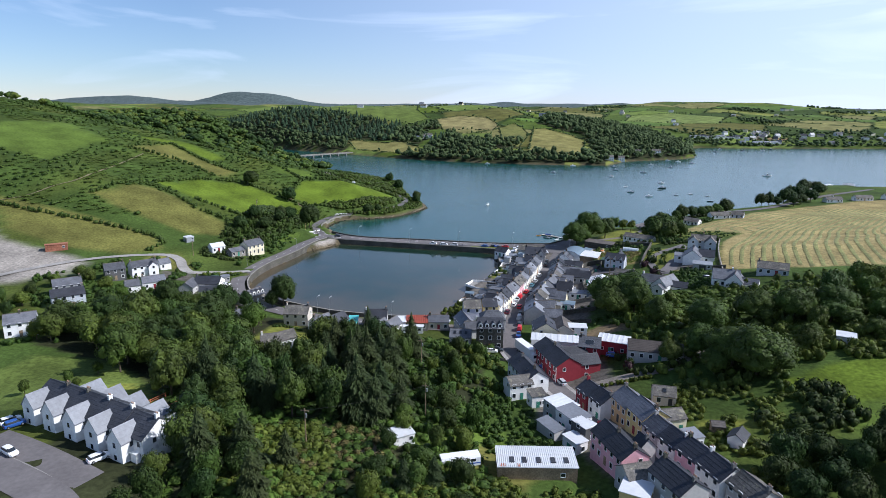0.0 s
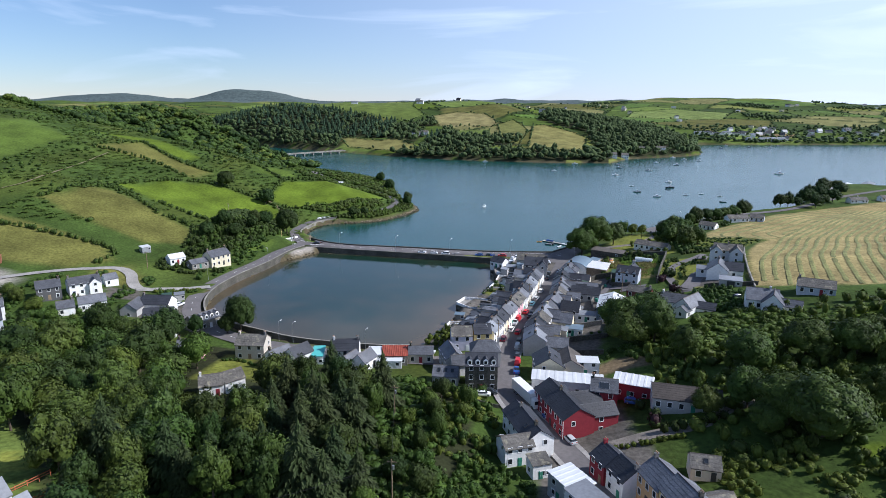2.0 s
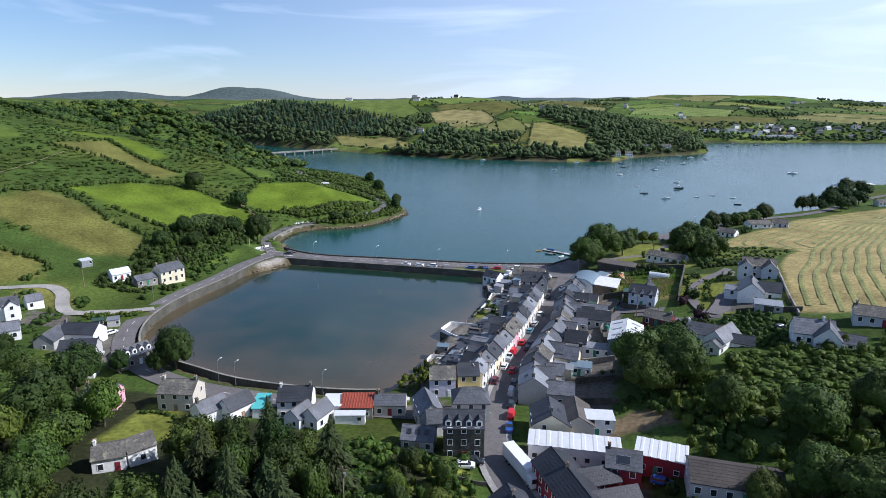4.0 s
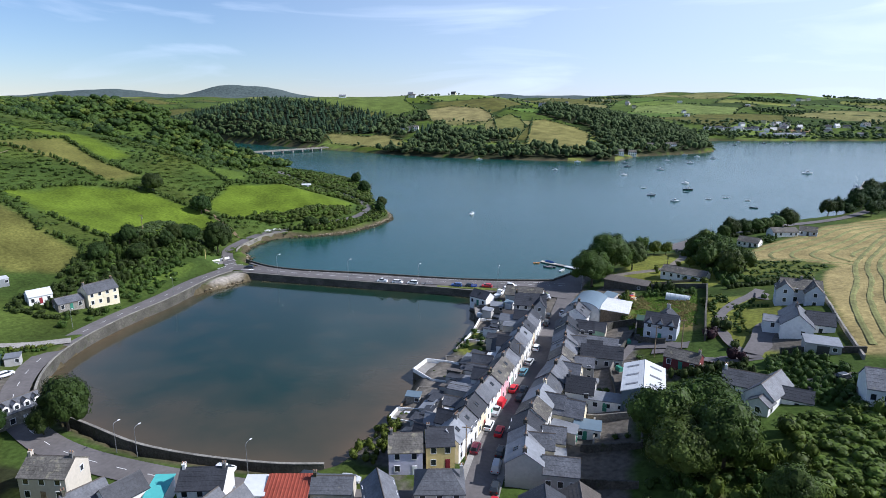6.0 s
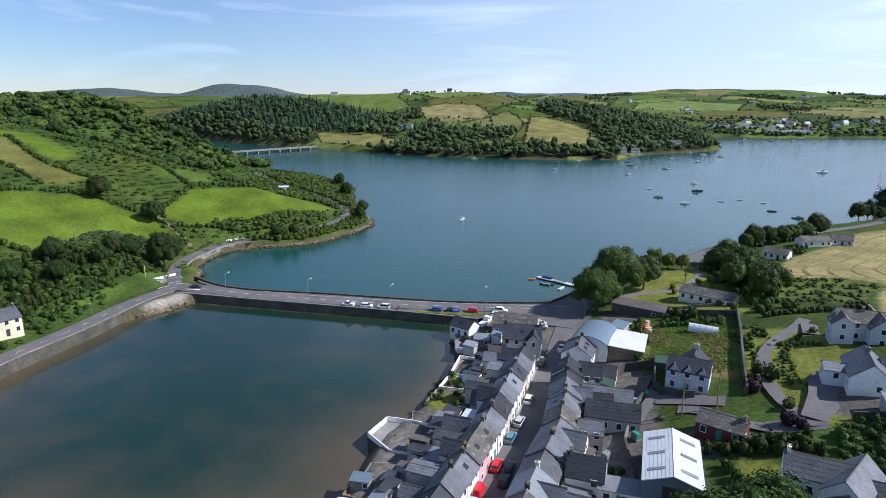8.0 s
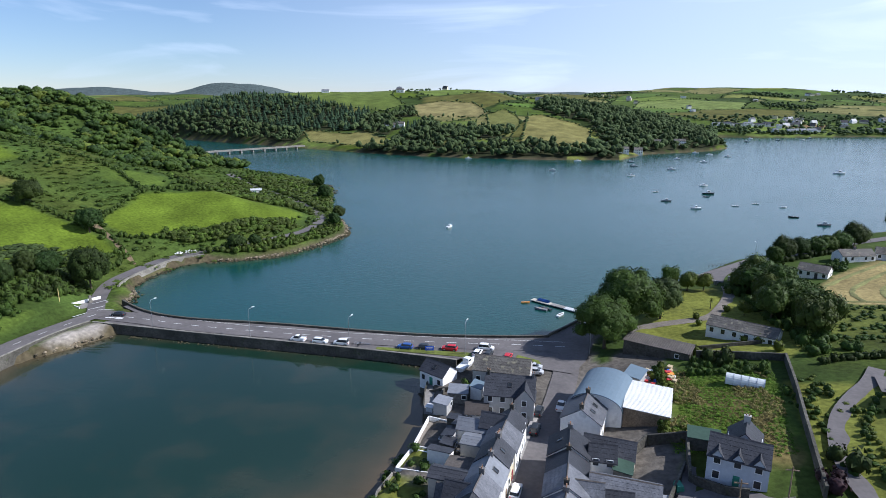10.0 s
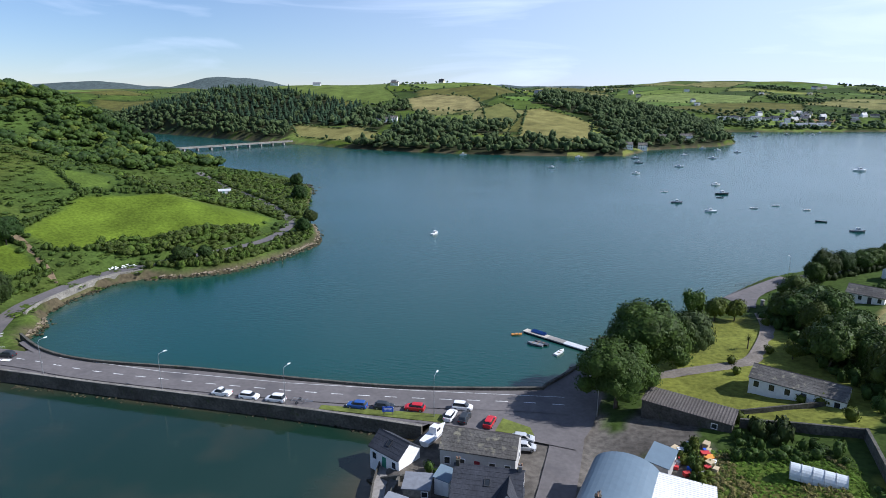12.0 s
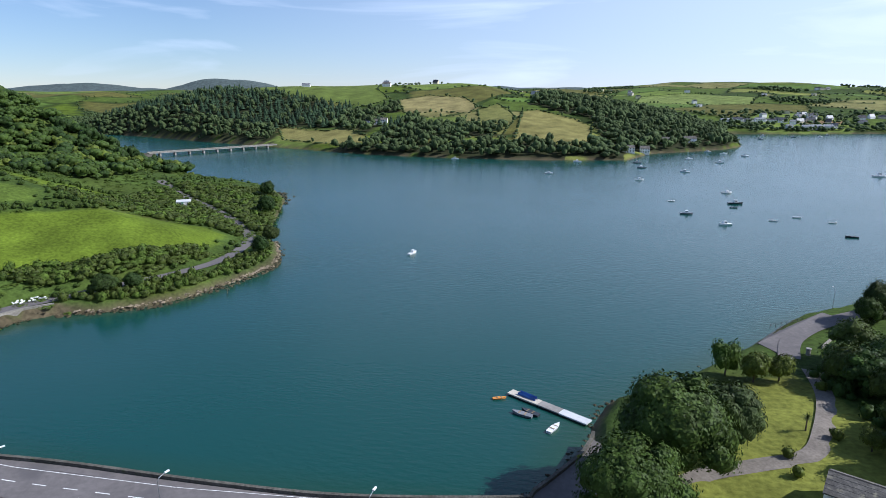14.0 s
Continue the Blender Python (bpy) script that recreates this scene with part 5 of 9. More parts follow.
slab_shed(12.6, 243.4, -6, 8.5, 3.6, 2.5, WHITE, ROOF_GREY, "white glazed lean-to with grey roof", "extension", "extension", 0.5)


def barrel_store(x, y, yaw, L, W, tall, rise):
    ob = thing("barrel_store", Matrix.Translation((x, y, height(x, y))) @ spin(yaw), "large store with a curved blue-grey metal roof", "store")
    BLOCKED.append((x, y, 10))
    arc = [(W / 2 * math.cos(t), tall + rise * math.sin(t)) for t in np.linspace(0, math.pi, 19)]
    part("wall", Build().prism([(W / 2 - 0.1, -1), *[(y_ * 0.985, z_ - 0.06) for y_, z_ in arc], (-W / 2 + 0.1, -1)], -L / 2, L / 2), ob, WHITE)
    b = Build().prism([(y_, z_) for y_, z_ in arc] + [(y_ * 1.02, z_ + 0.14) for y_, z_ in arc[::-1]], -L / 2 - 0.3, L / 2 + 0.3)
    part("roof", b, ob, ROOF_BLUE)


barrel_store(10.5, 308.5, 74, 13, 10.4, 3.8, 3.0)
slab_shed(19.3, 306.4, 79, 12.5, 8.6, 2.7, TIMBER, WHITE, "flat-roofed workshop with a bright white roof", "workshop", "workshop", 0.5, ribs=26)
slab_shed(18.2, 319.5, 68, 6, 3.6, 2.8, GREY_WALL, ROOF_BLUE, "small blue-roofed store in the yard", fall=0.4)
slab_shed(25.5, 336.5, -25, 16, 4.5, 2.6, STONE, ROOF_BROWN, "long low shed with dark corrugated roof on the wall", "shed", "shed", 0.9, ribs=30)
bung = house(47.7, 346.5, -29, 16.5, 6.6, 2.6, 4.2, WHITE, SLATE_OLD, "long white bungalow with plain slate roof on a lawn", chimneys=(), category="bungalow", name="bungalow")
grey = house(29.6, 281.5, -18, 8.8, 6.4, 4.6, 6.8, BLUE_WALL, SLATE_DARK, "blue-grey house with three small front gables", chimneys=(), gablets=3)
wing(grey, 0.5, 5.0, 90, 5.5, 5.0, 4.4, 6.6, BLUE_WALL, SLATE_DARK)
chimney(grey, 0.5, 6.5, 6.6, GREY_WALL)
shed = house(20.8, 248, 82, 15.5, 9.2, 3.8, 5.4, ROOF_BLUE, ROOF_WHITE, "large white ribbed metal shed with roof lights", chimneys=(), front=False, rear=False, sides=False, category="shed", name="shed")
part("door", Build().box(-7.83, -1.6, 0, -7.76, 1.6, 3.4), shed, FRAME_DARK, "dark sliding shed door")
for s in (-1, 1):
    for k in range(3):
        a = math.atan(1.6 / 4.6)
        m = Matrix.Translation((-5 + 5 * k, s * 2.6, 4.5 + 0.23)) @ Matrix.Rotation(-s * a, 4, "X")
        part("roof_light", Build().box(-0.4, -1.4, 0, 0.4, 1.4, 0.03), shed, ROOF_GREY, "grey translucent roof light", at=m)
house(31.8, 260.5, -27, 8.4, 5.0, 2.6, 4.2, MAROON, SLATE_OLD, "old maroon cottage with lichen-covered slate roof", chimneys=(1,))
h4 = house(41.3, 242.5, -17, 9.5, 6.2, 3.4, 5.6, WHITE, SLATE, "white rendered L-shaped house with slate roof", chimneys=(-1,))
wing(h4, 4.6, -1.2, 70, 10.5, 5.6, 3.4, 6.0, WHITE, SLATE)
wing(h4, 9.8, -0.8, 0, 6.0, 4.6, 2.6, 4.2, WHITE, SLATE_DARK)
wing(h4, 3.2, -7.0, 70, 3.4, 4.2, 2.6, 4.0, WHITE, SLATE)
h5 = house(71.6, 302, -12, 11, 6.6, 4.6, 6.8, BLUE_WALL, SLATE_OLD, "pale blue house with twin gabled wings by the hay field", chimneys=(0,))
wing(h5, 3.2, -3.0, 90, 6.5, 5.0, 4.4, 6.8, BLUE_WALL, SLATE_OLD)
wing(h5, -4.4, -2.4, 90, 5.6, 4.6, 4.4, 6.4, BLUE_WALL, SLATE_OLD)
h6 = house(62, 276, 76, 11.0, 7.4, 3.2, 6.2, WHITE, SLATE, "white gabled house with conservatory and slate roof", chimneys=(0.4,))
wing(h6, 2.0, -5.6, 92, 6.5, 6.2, 3.0, 5.4, WHITE, SLATE_DARK)
wing(h6, 0.5, 5.4, 92, 4.4, 4.2, 2.4, 3.4, FRAME_WHITE, ROOF_GREY)
slab_shed(63.5, 262.8, -12, 7.6, 5.6, 2.4, GREY_WALL, ROOF_GREY, "low flat-roofed garage with grey felt roof", "garage", "garage", 0.2, door_w=2.6)
h8 = house(66.5, 237, -10, 9.5, 7.0, 3.2, 6.2, WHITE, SLATE, "white house with steep gables and a gravel drive", chimneys=(0.5,))
wing(h8, 3.0, -2.6, 80, 8.0, 6.0, 3.2, 6.2, WHITE, SLATE)
wing(h8, 8.2, -3.0, -14, 6.0, 4.6, 2.4, 4.2, WHITE, SLATE)
house(86, 247.2, -17, 11, 6.4, 2.6, 4.6, BLUE_WALL, SLATE_OLD, "pale bungalow at the edge of the hay field", chimneys=(-1,), category="bungalow", name="bungalow")

# ---- square and south end ----
stone = house(-18.4, 187, 10, 8.6, 7.0, 7.4, 9.8, STONE, SLATE_DARK, "tall dark stone building with four roof dormers", chimneys=(), dormers=4, category="building", name="building")
house(-19.3, 203, 12, 8.8, 7, 5.0, 7.4, GREY_WALL, SLATE, "grey house with hipped slate roof at the corner", chimneys=(1,), hip=2.5)
house(-28.5, 197.5, -65, 9, 5.6, 4.6, 7.0, GREY_WALL, SLATE, "steep-gabled grey house near the corner", chimneys=())
house(-25, 193.5, 20, 6, 5.0, 3.6, 5.6, WHITE, SLATE, "small white gabled house near the corner", chimneys=())
house(-28, 186.2, 3, 7, 5.4, 2.8, 4.8, GREY_WALL, SLATE, "low slate-roofed house with white roof windows", chimneys=(), lights=3)
house(-0.4, 198.5, 96, 9, 8.4, 4.4, 7.0, CREAM, SLATE_DARK, "cream gabled house facing down the street", chimneys=(-0.6,), lights=1)
house(5.5, 201, 95, 10, 7, 4.0, 6.2, BUFF, ROOF_BROWN, "buff house with a brown roof behind the street", chimneys=())
slab_shed(10.5, 200, 5, 6.5, 4.4, 4.2, WHITE, ROOF_WHITE, "small white flat-roofed building", "building", "building", 0.1)
slab_shed(5, 189.5, 0, 19, 5.6, 3.8, WHITE, ROOF_WHITE, "long low building with white sheet roof", "building", "building", 0.3, ribs=8)
slab_shed(21.5, 183.5, -12, 9.5, 6, 3.8, RED_WALL, ROOF_WHITE, "rear building with white sheet roof", "building", "building", 0.3, ribs=6)
red = house(3.9, 172.6, -64.5, 17.0, 8.0, 5.2, 7.6, RED_WALL, SLATE_DARK, "deep red painted pub with white quoins and slate roof", chimneys=(-0.2,), category="pub", name="pub", lights=0, door_mat=FRAME_DARK)
wing(red, 5.4, 6.0, 90, 9.0, 5.4, 4.8, 6.8, RED_WALL, SLATE_DARK)
wing(red, -1.5, 6.0, 90, 8.0, 5.4, 4.8, 6.6, RED_WALL, SLATE_DARK)
for k in range(7):
    w = 0.42 if k % 2 else 0.28
    part("quoin", Build().box(8.5 - w + 0.03, -4.03, 0.1 + 0.7 * k, 8.53, -3.97, 0.72 + 0.7 * k), red, WHITE, "white painted quoin")
redw = house(14, 180, -4, 6.6, 6.4, 5.0, 7.2, RED_WALL, SLATE, "red rear wing of the pub with solar panels", chimneys=(-1,))
a = math.atan(2.2 / 3.2)
sp = part("solar_panel", Build().box(-1.2, -0.8, 0, 1.2, 0.8, 0.06), redw, GLASS, "dark blue glazed solar panel", at=Matrix.Translation((0, -1.9, 6.15)) @ Matrix.Rotation(a, 4, "X"))
part("frame", Build().box(-1.25, -0.85, -0.03, 1.25, 0.85, 0.03), sp, STEEL)
house(32.6, 175.0, -5, 15.5, 8.4, 2.9, 4.7, GREY_WALL, ROOF_UMBER, "long low hall with a dark brown roof", chimneys=(), category="hall", name="hall")
house(-4.2, 161, -64, 14.5, 6.6, 4.8, 7.0, WHITE, SLATE_DARK, "white house with dark slate roof stepping down the street", chimneys=(-0.6, 0.7), lights=2)
house(-6.4, 153.5, 26, 6.8, 5.6, 4.4, 6.0, WHITE, SLATE_OLD, "white rear wing with pale slate roof", chimneys=())
slab_shed(-1.0, 148.5, 26, 4.2, 3.6, 3.4, WHITE, SLATE_OLD, "small white lean-to with pale slate roof", "extension", "extension", 0.6)
slab_shed(5.4, 139.8, -52, 7.5, 5.4, 4.8, GREY_WALL, ROOF_WHITE, "house with pale metal roof above the street", "house", "house", 0.3, ribs=6)
slab_shed(8.4, 134.2, -52, 7.5, 5.0, 4.6, WHITE, ROOF_GREY, "house with shallow grey roof above the street", "house", "house", 0.4)
slab_shed(10.8, 129.8, -50, 5, 3.6, 4.0, DARK_WALL, ROOF_WHITE, "dark walled extension with white flat roof", "extension", "extension", 0.1)
slab_shed(8.7, 125.4, -50, 5, 3.2, 3.0, WHITE, ROOF_WHITE, "low extension with white flat roof", "extension", "extension", 0.1)
slab_shed(3.0, 131, -52, 7, 3, 2.6, GREY_WALL, ROOF_GREY, "low back shed with solar panels on the roof", fall=0.5)
house(17.5, 117, -64, 12.5, 6.4, 4.8, 7.0, PINK, SLATE_DARK, "pink terraced houses with dark slate roof", chimneys=(-0.1, 1))
house(22.5, 117.5, -62, 3, 4, 4.6, 6.6, GREY_WALL, SLATE_DARK, "narrow grey house with slate roof", chimneys=(1,))
house(20, 108, 25, 6, 5.2, 3.6, 5.4, GREY_WALL, SLATE_OLD, "grey gabled outbuilding with pale slates", chimneys=(), category="outbuilding", name="outbuilding")
house(27, 103.5, -60, 9, 6.6, 4.8, 7.0, GREY_WALL, SLATE_DARK, "grey house with dark slate roof", chimneys=(-1, 1))
slab_shed(19.6, 102.8, -18, 5.4, 5.2, 3.4, YELLOW, ROOF_WHITE, "cream flat-roofed extension with white roof", "extension", "extension", 0.2)
corr = slab_shed(0.2, 112.5, 10, 16.5, 7.0, 3.2, TIMBER, ROOF_WHITE, "long shed with streaked white corrugated roof", "shed", "shed", 0.5, ribs=40)
for k, u in enumerate((-5.2, -2.6, 0.4, 3.4, 6.2)):
    part("roof_light", Build().box(u - 0.5, -2.2, 3.44, u + 0.5, -0.2, 3.64), corr, SLATE_DARK, "dark roof light")
for u in (-7.6, -6.9, -3.9):
    part("rust_streak", Build().box(u - 0.25, -3.5, 3.40, u + 0.25, 3.4, 3.42), corr, RUST, "rusty sheet of the roof")
house(13.4, 148.6, -61, 5.2, 6.4, 4.6, 6.8, RED_WALL, SLATE_DARK, "dark red end house with slate roof", chimneys=(-1,))
house(16.5, 143.6, -61, 5.6, 6.4, 4.6, 6.8, WHITE, SLATE_DARK, "white terraced house with slate roof", chimneys=(1,))
house(22.4, 139.5, -66, 7.2, 7.0, 5.4, 7.8, ORANGE, SLATE, "pale orange terraced house with slate roof", chimneys=(-1,))
house(25.4, 132.8, -66, 7.2, 7.0, 5.4, 7.8, YELLOW, SLATE, "yellow terraced house with slate roof", chimneys=(1,))
house(27.5, 125.4, -64, 6, 6.4, 4.6, 6.8, GREY_WALL, SLATE, "grey terraced house with slate roof", chimneys=(-1,))
house(30, 120, -62, 5.6, 6.4, 4.6, 6.8, WHITE, SLATE_DARK, "white terraced house with dark slate roof", chimneys=(1,))
house(32.8, 114.8, -61, 6, 6.4, 4.6, 6.8, PINK, SLATE_DARK, "pink terraced house with dark slate roof", chimneys=(-1,))
house(35.8, 108.6, -64, 7, 6.4, 4.6, 6.8, WHITE, SLATE_DARK, "white end-of-terrace house with slate roof", chimneys=(-1, 1))
house(40, 102, -64, 7, 6.4, 4.4, 6.4, GREY_WALL, SLATE_OLD, "grey house with pale slate roof", chimneys=(1,))
house(30.5, 133.5, 24, 5.4, 5.0, 3.6, 5.0, CREAM, SLATE_OLD, "cream rear wing with pale slate roof", chimneys=(), category="extension", name="extension")
slab_shed(33.2, 125, 26, 5.0, 3.6, 2.8, WHITE, ROOF_GREY, "low white rear extension with grey roof", "extension", "extension", 0.4)
house(31.2, 147.5, -3, 5.6, 5.0, 2.6, 4.2, BUFF, SLATE_OLD, "small slate-roofed garden building", chimneys=(), lights=1, category="outbuilding", name="outbuilding")
house(40.5, 131.5, 0, 2.8, 2.2, 1.9, 2.6, TIMBER, ROOF_BROWN, "little timber garden shed", chimneys=(), front=False, rear=False, sides=False, category="shed", name="shed")
house(43.5, 126, 60, 4.6, 3.2, 2.1, 3.2, WHITE, SLATE_DARK, "white gabled garden shed with dark roof", chimneys=(), front=False, rear=False, sides=False, category="shed", name="shed")
house(62, 172, -28, 6.5, 5.6, 2.6, 4.4, GREY_WALL, SLATE_OLD, "grey cottage half hidden among trees", chimneys=(), category="cottage", name="cottage")
slab_shed(83, 174, -20, 4.6, 3, 2.2, GREY_WALL, ROOF_WHITE, "low shed with a white roof among dark trees", fall=0.6)

# ---- houses round the south shore of the lagoon ----
house(-89.5, 193, 8, 8.8, 6.8, 4.8, 7.0, BUFF, SLATE_OLD, "buff house with pale slate roof and white gable", chimneys=(-1, 1))
house(-78.5, 187.5, 62, 7, 5.2, 3.4, 5.6, WHITE, SLATE, "white gabled cottage with grey slates", chimneys=(-1,))
house(-73.6, 190.5, 66, 7, 5.2, 3.4, 5.6, WHITE, SLATE_DARK, "white gabled cottage beside the shore road", chimneys=())
house(-60.6, 195.8, 14, 8, 6.6, 4.8, 7.0, WHITE, SLATE_DARK, "white house with dark slate roof and twin chimneys", chimneys=(-1, 1))
house(-57.5, 190.5, 75, 6, 4.4, 2.8, 4.6, WHITE, SLATE, "white rear wing with grey slates", chimneys=(), category="extension", name="extension")
house(-53.5, 191.5, 75, 6.6, 4.6, 3.0, 5.2, WHITE, SLATE, "white gabled rear wing", chimneys=(), category="extension", name="extension")
slab_shed(-51.9, 197.5, 12, 4.2, 5.6, 3.2, WHITE, ROOF_WHITE, "small store with a white metal roof", fall=0.3)
slab_shed(-46, 198.2, 12, 7.6, 5.6, 3.0, STONE_PALE, ROOF_RED, "boathouse with a rust-red metal roof", "boathouse", "boathouse", 1.0, ribs=12)
slab_shed(-46.3, 193.5, 12, 7, 1.8, 2.4, WHITE, ROOF_WHITE, "white veranda below the red roof", "veranda", "veranda", 0.2)
house(-38.6, 201.2, 10, 7.4, 5.6, 3.0, 4.6, BUFF, SLATE, "low buff house with grey slate roof", chimneys=(-1,))
slab_shed(-68.6, 193.6, 14, 3.2, 6.4, 3.0, WHITE, ROOF_TURQUOISE, "small lean-to with a turquoise sheet roof", fall=0.6)
house(-107.6, 188.5, 20, 7.5, 6.0, 3.4, 5.6, PINK, SLATE, "pink gabled cottage by the shore road", chimneys=(-1,), category="cottage", name="cottage")
slab_shed(-145.7, 239.2, 35, 3.6, 3.0, 2.4, GREY_WALL, ROOF_GREY, "small grey metal shed in the yard", fall=0.3)
slab_shed(-149.4, 236.6, 35, 3.4, 2.6, 2.0, ROOF_GREEN, ROOF_GREEN, "dark green tarpaulin store in the yard", fall=0.1)
l1 = house(-86.2, 164.5, 30, 6, 5, 3.2, 5.2, WHITE, SLATE_OLD, "white cottage half hidden in the wood", chimneys=(-1,), category="cottage", name="cottage")
wing(l1, 5.0, 1.2, 24, 5.4, 4.6, 3.2, 5.2, WHITE, SLATE_OLD)
house(-119.6, 213.5, 67, 10.5, 6, 3.4, 5.4, STONE_PALE, SLATE, "shore house with a row of five white dormers", chimneys=(), dormers=5)
house(-126, 204, 20, 5, 4.4, 3.0, 5.0, WHITE, SLATE, "white gabled cottage by the wood", chimneys=())
house(-136.5, 214, 22, 10, 6, 3.2, 5.4, GREY_WALL, SLATE_DARK, "dark-roofed house by the shore road", chimneys=(), lights=2)
h3 = house(-144.5, 224.5, 8, 11, 7, 3.4, 5.8, WHITE, SLATE_DARK, "house with white gable and dark slate roof", chimneys=(-1,))
wing(h3, -6.5, -5, 95, 9, 6, 3.2, 5.4, GREY_WALL, SLATE)
house(-166, 217, 45, 9, 6, 3.0, 5.0, WHITE, SLATE, "white bungalow with grey roof by the wood", chimneys=(-1,))
w1 = house(-179.5, 229, 52, 11, 7, 4.6, 6.6, WHITE, SLATE, "white two-storey villa with grey roof", chimneys=(-1, 1))
wing(w1, 3.0, -3.6, 90, 3.0, 4.0, 4.4, 6.2, WHITE, SLATE)
house(-177.5, 240.5, 60, 5, 4.4, 2.8, 4.6, WHITE, SLATE, "white gabled garage with slate roof beside the villa", chimneys=(), category="garage", name="garage")
yellow_house = house(-156.5, 285, 68, 10.5, 6.6, 4.8, 7.2, CREAM, SLATE, "cream-yellow two-storey shore house", chimneys=(-1, 1))
house(-161.2, 276.5, 62, 8, 5.4, 2.6, 4.0, STONE_PALE, SLATE, "low slate-roofed wing of the shore house", chimneys=())
house(-171, 275, 58, 7, 5, 2.8, 4.4, WHITE, ROOF_WHITE, "white cottage with pale roof", chimneys=(), category="cottage", name="cottage")
slab_shed(-189, 278.5, 60, 4, 3.5, 2.4, STEEL, ROOF_WHITE, "grey tin field shed standing on the hillside", fall=0.3)
house(-168, 153.5, 40, 9, 6.6, 4.6, 7.0, WHITE, SLATE, "white gabled estate house with slate roof", chimneys=(0,))
house(-178, 184, 48, 11, 6.6, 4.8, 7.0, BLUE_WALL, SLATE_DARK, "pale blue two-storey house", chimneys=(1,))
house(-188, 195, 46, 10, 6.6, 4.6, 6.8, WHITE, SLATE, "white two-storey house with grey roof", chimneys=(1,))
house(-186, 219, 46, 8, 6.4, 4.8, 7.0, DARK_WALL, SLATE, "dark brown house with grey slate roof", chimneys=(1,))
house(-170, 209, 46, 5.5, 5.0, 2.8, 4.8, WHITE, SLATE, "small white cottage with chimney", chimneys=(1,), category="cottage", name="cottage")

# ---- white estate terrace above the wood ----
for k in range(5):
    u = k / 4
    x, y = -105.0 + 28.2 * u, 102.2 - 8.8 * u
    e = house(x, y, -17.2, 7.2, 8.2, 5.2, 8.0, WHITE, SLATE_DARK, "white estate house with steep front gable and slate roof", chimneys=(1,), group="white estate terrace", sides=(k == 4), rear=True)
    # wing roofs paler than the main roof: sun glare put into the colour
    g = wing(e, -1.4, -4.4, 90, 4.4, 4.2, 4.9, 7.4, WHITE, ROOF_GREY)
    part("porch", Build().box(1.0, -5.1, 0, 2.6, -4.104, 2.3).box(0.9, -5.25, 2.303, 2.7, -4.104, 2.45), e, WHITE, "small white porch with a flat canopy")
    wing(e, 0.5, 6.2, 90, 5.0, 4.6, 3.2, 5.4, WHITE, ROOF_GREY)


# ---- woods, hedges and bushes ----
NECK = next(k for k, c in enumerate(COVERS) if c[2][0] == (-266, 514))
tr = random.Random(5)


def open_place(x, y):
    """The estate gardens and the cottage lawn, where no wood stands."""
    return any(within(q, np.array([x]), np.array([y]))[0] for q in ([(-130, 138), (-99, 127), (-87, 113), (-74, 106), (-66, 60), (-134, 60)], [(-100, 196), (-72, 196), (-69, 158), (-76, 146), (-88, 146), (-98, 168)]))


for x, y in scatter([(-92, 96), (-60, 84), (-46, 104), (-42, 124), (-36, 134), (-40, 172), (-66, 176), (-92, 156)], 5.2, 3, 130):
    if (84 < y < 117 and -64 < x < -16) or open_place(x, y):
        continue
    if tr.random() < 0.55 - 0.3 * (x < -66):
        fir(x, y, tr.uniform(10, 17))
    else:
        tree(x, y, tr.uniform(3.2, 5.6), tr.uniform(8, 12.5), tr.choice(["full_dark", "mid", "full_mid"]))
for x, y, h in ((-62, 88, 14), (-56, 93.5, 12), (-50, 85, 10), (-66, 95, 9), (-49, 97, 8), (-24, 95, 7), (-31, 91, 6), (-19, 99, 6.5), (-38, 122, 12), (-33, 126, 11)):
    fir(x, y, h)
for x, y in scatter([(-160, 150), (-150, 195), (-128, 200), (-104, 194), (-92, 170), (-84, 118), (-104, 118), (-128, 144)], 6.4, 4, 110):
    if not open_place(x, y):
        tree(x, y, tr.uniform(4.4, 6.8), tr.uniform(9, 13), tr.choice(["full_dark", "full_mid", "mid", "light"]), "dense broadleaf tree of the wood")
for x, y, r, h in ((50, 190, 7, 10), (65, 195, 6.5, 10), (76, 193, 6, 10.5), (88, 196, 6, 10), (56, 158, 9, 12), (51, 163, 7.5, 11), (45, 171, 5.5, 9), (37, 200, 5, 9), (36, 169, 3.6, 6.5), (46, 160, 4, 7), (64, 164, 4, 6)):
    tree(x, y, r, h, "big_mid", "large rounded green tree among the gardens")
for x, y in scatter([(84, 186), (80, 204), (92, 216), (112, 228), (140, 214), (110, 182)], 7.6, 6, 26):
    tree(x, y, tr.uniform(3.8, 6.2), tr.uniform(7, 11), tr.choice(["full_mid", "mid", "light"]), "full broadleaf tree beside the gardens")
for x, y, r, h in ((22, 224, 7.5, 12), (30, 227, 7.5, 11.5), (31, 216, 7, 12), (24, 214, 7, 11)):
    tree(x, y, r, h, "big_mid", "very large green tree behind the houses")
for x, y, r, h in ((13, 342.5, 8.6, 14), (20.5, 355, 10.2, 17), (30, 363.5, 6.4, 12), (42.7, 392.6, 4.0, 8), (48, 393.6, 3.4, 7), (38, 396, 3.8, 8.5), (52.9, 365, 2.6, 4.5)):
    tree(x, y, r, h, "near_brown" if x == 30 else ("near_mid" if r > 4.5 else "light"), "spreading full-crowned tree on the waterside lawn")
for x, y in scatter([(56, 356), (59, 368), (60, 396), (66, 412), (74, 413), (72, 384), (71, 352), (64, 340)], 5.0, 8, 40):
    tree(x, y, tr.uniform(4, 6), tr.uniform(8, 11.5), tr.choice(["full_mid", "mid"]), "dark garden tree beside the drive")
